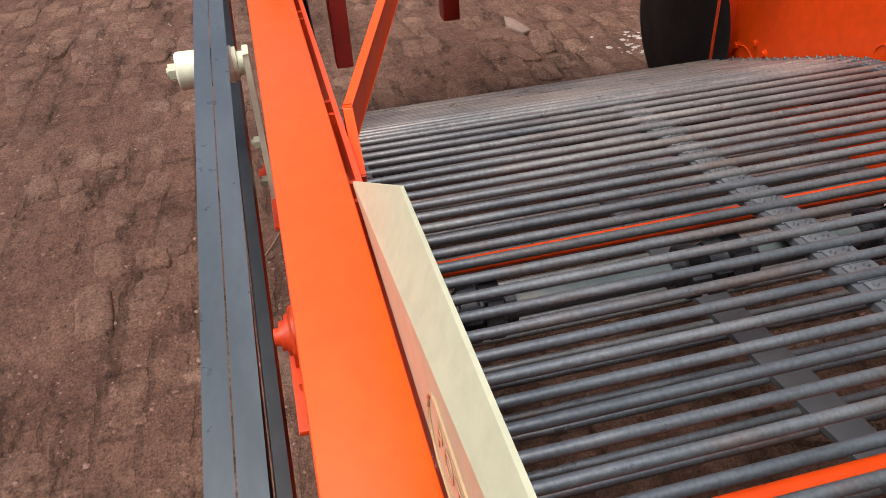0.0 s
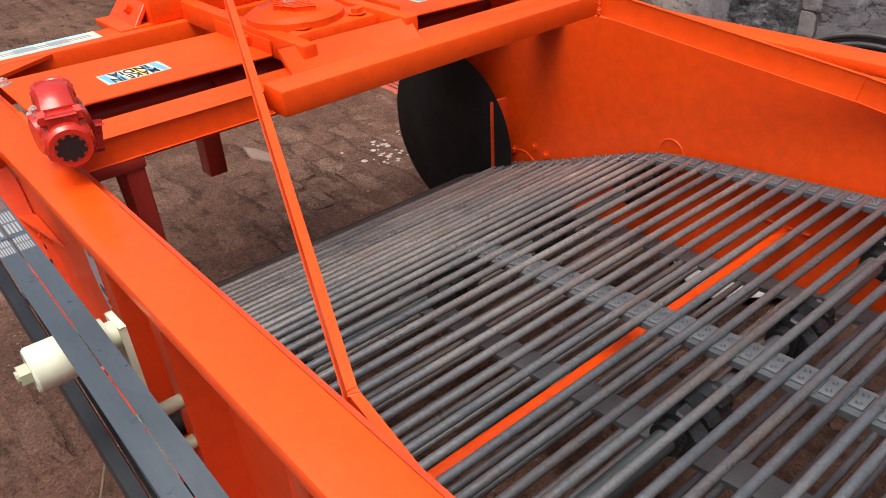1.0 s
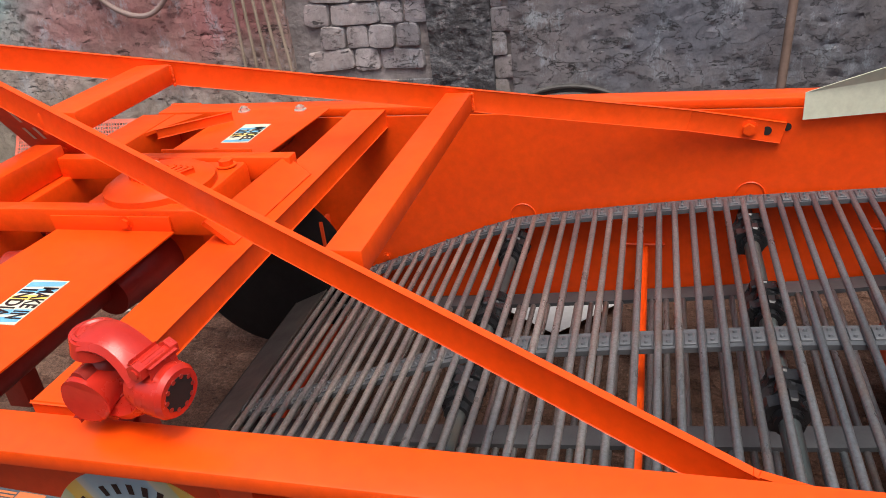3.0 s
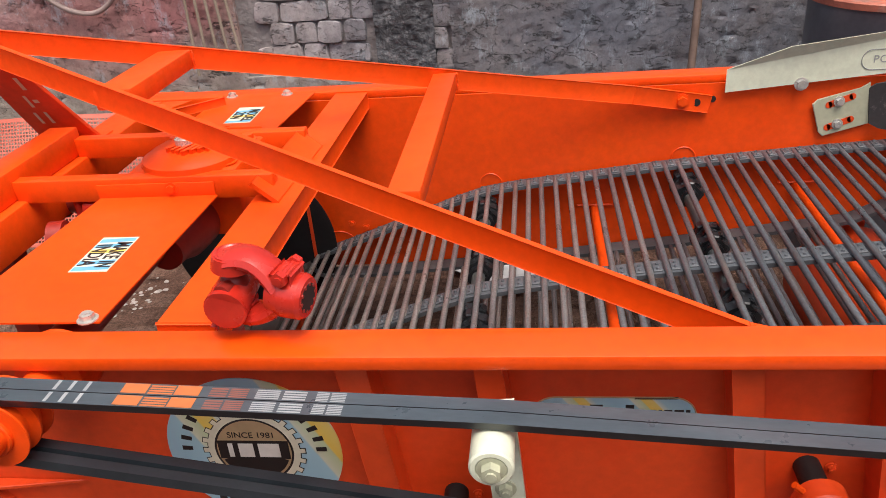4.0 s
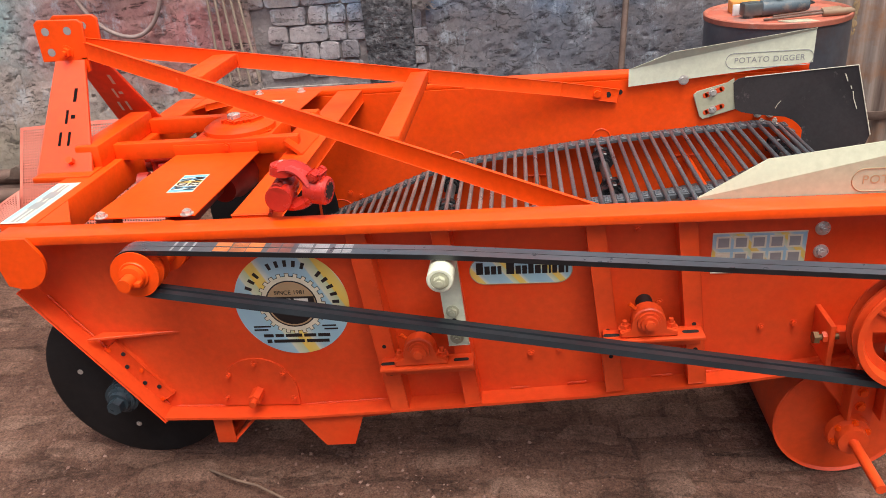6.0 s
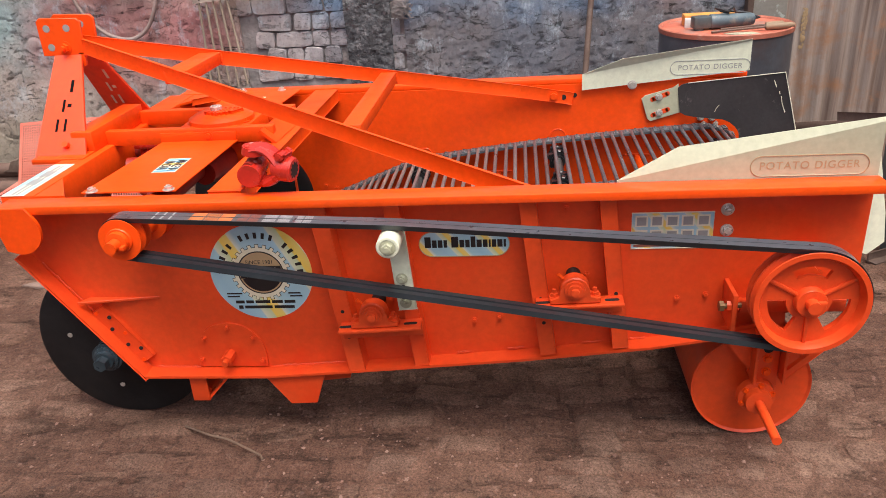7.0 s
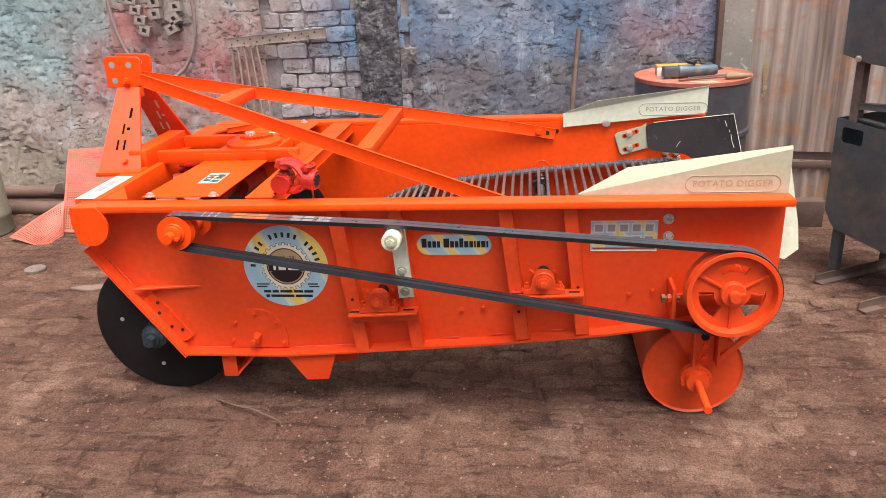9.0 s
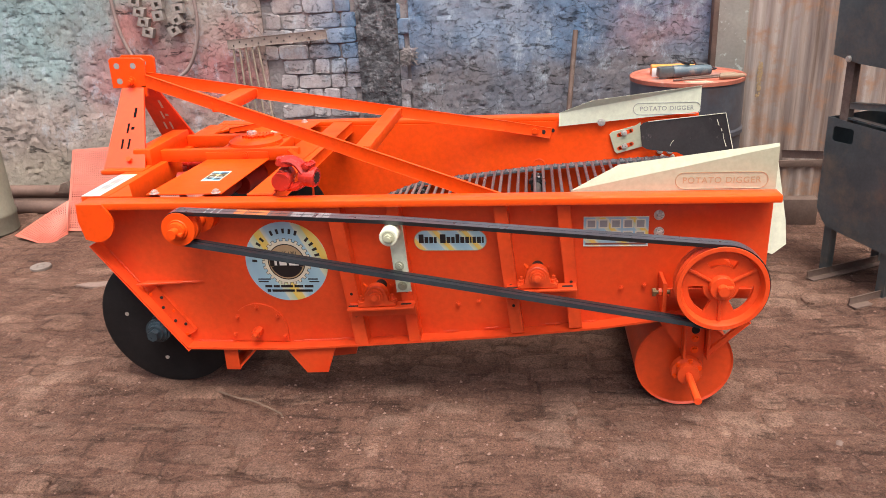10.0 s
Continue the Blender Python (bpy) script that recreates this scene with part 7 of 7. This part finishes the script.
    for za, zb in ((0.742, 0.775), (0.690, 0.672)):
        bm = bmesh.new()
        beam(bm, p(0.015, 0.03, za), p(0.36, 0.03, zb), 0.030, 0.026 if za > 0.7 else 0.006)
        part("frame_rail", bm, BLUESTEEL, hs)
    bm = bmesh.new()
    beam(bm, p(0.17, 0.12, 0.835), p(0.38, 0.12, 0.835), 0.14, 0.14, bevel=0.01)
    part("inner_bin", bm, surface("red_bin", [(0.3, (0.30, 0.02, 0.025)), (0.7, (0.42, 0.035, 0.04))], 6, 0.45), hs, "dark red bin inside the frame")
    bm = bmesh.new()
    bolt(bm, p(0.005, -0.008, 0.940), 0.010, 0.008, tuple(-out))
    part("bolt", bm, ZINC, hs)


hopper_stand()
bm = bmesh.new()
box(bm, 1.62, 1.85, 1.86, 1.94, ground_z(1.7, 1.9) - 0.002, 0.10, 0.004)
solo("iron_block", bm, RUST, "rusty iron channel piece on the ground by the sheeting", "metal scrap")

# ---- bricks and paving, piece by piece ----


def worn_stone(w, d, h, seed, power=0.45, n=12):
    """A trodden brick or stone with an uneven outline and a low crown; its top is at z = 0."""
    bm = bmesh.new()
    rings = []
    for f, z in ((1.03, -h), (1.0, -0.007), (0.965, -0.001), (0.80, 0.0)) if power < 0.4 else ((1.10, -h), (1.0, -0.008), (0.88, -0.0025), (0.62, 0.0)):
        ring = []
        for k in range(n):
            a = 2 * math.pi * (k + 0.5) / n
            c, t = math.cos(a), math.sin(a)
            px, py = (abs(c) ** power) * (1 if c > 0 else -1), (abs(t) ** power) * (1 if t > 0 else -1)
            g = 1 + 0.45 * power * noise.noise(Vector((c * 1.3, t * 1.3, seed * 3.7)))
            wob = 0.0035 * noise.noise(Vector((c * 2.1, t * 2.1 + f, seed * 1.9)))
            ring.append(bm.verts.new((px * w / 2 * f * g, py * d / 2 * f * g, z + wob)))
        rings.append(ring)
    for r0, r1 in zip(rings, rings[1:]):
        for k in range(n):
            bm.faces.new((r0[k], r0[(k + 1) % n], r1[(k + 1) % n], r1[k]))
    bm.faces.new(rings[-1])
    return bm


WW = (0.175, 0.185, 0.165, 0.14, 0.095, 0.085, 0.12, 0.175)
WALLMESH = [finish(worn_stone(w, 0.079, 0.07, k, 0.33, 16), "brick", WALLBRICK, 24) for k, w in enumerate(WW)]
rb = random.Random(4)


def lay_wall(x0, x1, z0, z1, face, ragged=0.0):
    row, z = 0, z0
    while z < z1:
        left = x0 + ragged * (noise.noise(Vector((z * 5.0, 0.3, 1.7))) * 0.8 + max(0.0, (0.96 - z) * 1.1))
        x = left + (0.0 if row % 2 else -0.05) + rb.uniform(-0.02, 0.02)
        while x < x1:
            k = rb.randrange(len(WALLMESH))
            w = WW[k]
            if x + w > x1 + 0.02:
                k, w = 5, 0.085
            if x + w <= x1 + 0.02:
                ob = new("brick", WALLMESH[k])
                ob.parent = wall
                ob.matrix_basis = pose(x + w / 2, face + rb.uniform(-0.005, 0.010), z, 90 + rb.uniform(-3, 3), rb.uniform(-2.8, 2.8), rb.uniform(-3, 3))
            x += w + rb.uniform(0.004, 0.011)
        z += 0.084
        row += 1


lay_wall(-1.17, -0.660, 0.60, 1.60, WALL_Y + 0.002, 0.16)
lay_wall(-0.425, -0.36, 0.30, 1.56, WALL_Y + 0.006)


SIZES = ((0.20, 0.088), (0.17, 0.095), (0.14, 0.085), (0.105, 0.080), (0.23, 0.085), (0.085, 0.070), (0.12, 0.10), (0.19, 0.075))
PAVEMESH = [finish(worn_stone(w, d, 0.05, 20 + k), "paving_brick", PAVER, 60) for k, (w, d) in enumerate(SIZES)]
rp = random.Random(11)
spots = []
y = -1.75
while y < 2.0:
    x = -3.1 + rp.uniform(0, 0.2)
    while x < 2.2:
        k = rp.randrange(len(SIZES))
        v = Vector((x, y, 3.3))
        show = noise.noise(v * 0.9) * 0.8 + noise.noise(v * 3.1) * 0.9 + rp.uniform(-0.3, 0.3)
        spots.append((x + SIZES[k][0] / 2, y + rp.uniform(-0.025, 0.025), k, show))
        x += SIZES[k][0] + rp.uniform(0.006, 0.03)
    y += 0.100
near = [s for s in spots if -2.3 < s[0] < 1.6 and -1.55 < s[1] < 0.05 and s[3] > -0.10]
rest = [s for s in spots if not (-2.3 < s[0] < 1.6 and -1.55 < s[1] < 0.05) and s[3] > -0.05]


def pave_pose(x, y, show):
    up = min(0.011, -0.001 + 0.014 * show)
    top = max(lumps(x + i, y + j) for i, j in ((0, 0), (0.06, 0), (-0.06, 0), (0, 0.03), (0, -0.03)))
    return pose(x, y, ground_z(x, y) + top + up, rp.uniform(-3, 3), rp.uniform(-3, 3), rp.uniform(-14, 14))


for x, y, k, show in near[:300]:
    ob = new("paving_brick", PAVEMESH[k])
    ob.parent = ground
    ob.matrix_basis = pave_pose(x, y, show)
verts, faces = [], []
for x, y, k, show in rest + near[300:]:
    m = pave_pose(x, y, show)
    base = len(verts)
    verts += [m @ v.co for v in PAVEMESH[k].vertices]
    faces += [[base + i for i in poly.vertices] for poly in PAVEMESH[k].polygons]
me = bpy.data.meshes.new("paving")
me.from_pydata(verts, [], faces)
me.materials.append(PAVER)
paving = new("paving_bricks", me)
paving.parent = ground
tagged(paving, "worn paving bricks half buried in earth", kind="stuff")


# loose grit and crumbs of earth
verts, faces = [], []
for k in range(11000):
    if k < 8200:
        x, y = rp.uniform(-2.3, 1.7), rp.uniform(-1.6, 0.3)
    else:
        x, y = rp.uniform(-3.2, 2.3), rp.uniform(-0.2, 2.0)
    if noise.noise(Vector((x * 1.7, y * 1.7, 8.1))) + rp.uniform(-0.4, 0.4) < 0.0:
        continue
    r = 0.0020 + 0.0050 * rp.random() ** 2.6
    z = ground_z(x, y) + lumps(x, y) + r * 0.2
    base = len(verts)
    a = rp.uniform(0, 6.3)
    for j in range(5):
        q = r * rp.uniform(0.8, 1.5)
        verts.append((x + q * math.cos(a + 1.257 * j), y + q * math.sin(a + 1.257 * j), z - r * 0.4))
    verts.append((x + r * rp.uniform(-0.3, 0.3), y + r * rp.uniform(-0.3, 0.3), z + r * rp.uniform(0.4, 0.9)))
    faces += [(base + j, base + (j + 1) % 5, base + 5) for j in range(5)]
me = bpy.data.meshes.new("grit")
me.from_pydata(verts, [], faces)
me.materials.append(GRIT)
grit = new("grit", me)
grit.parent = ground
tagged(grit, "loose grit and crumbs of earth", kind="stuff")
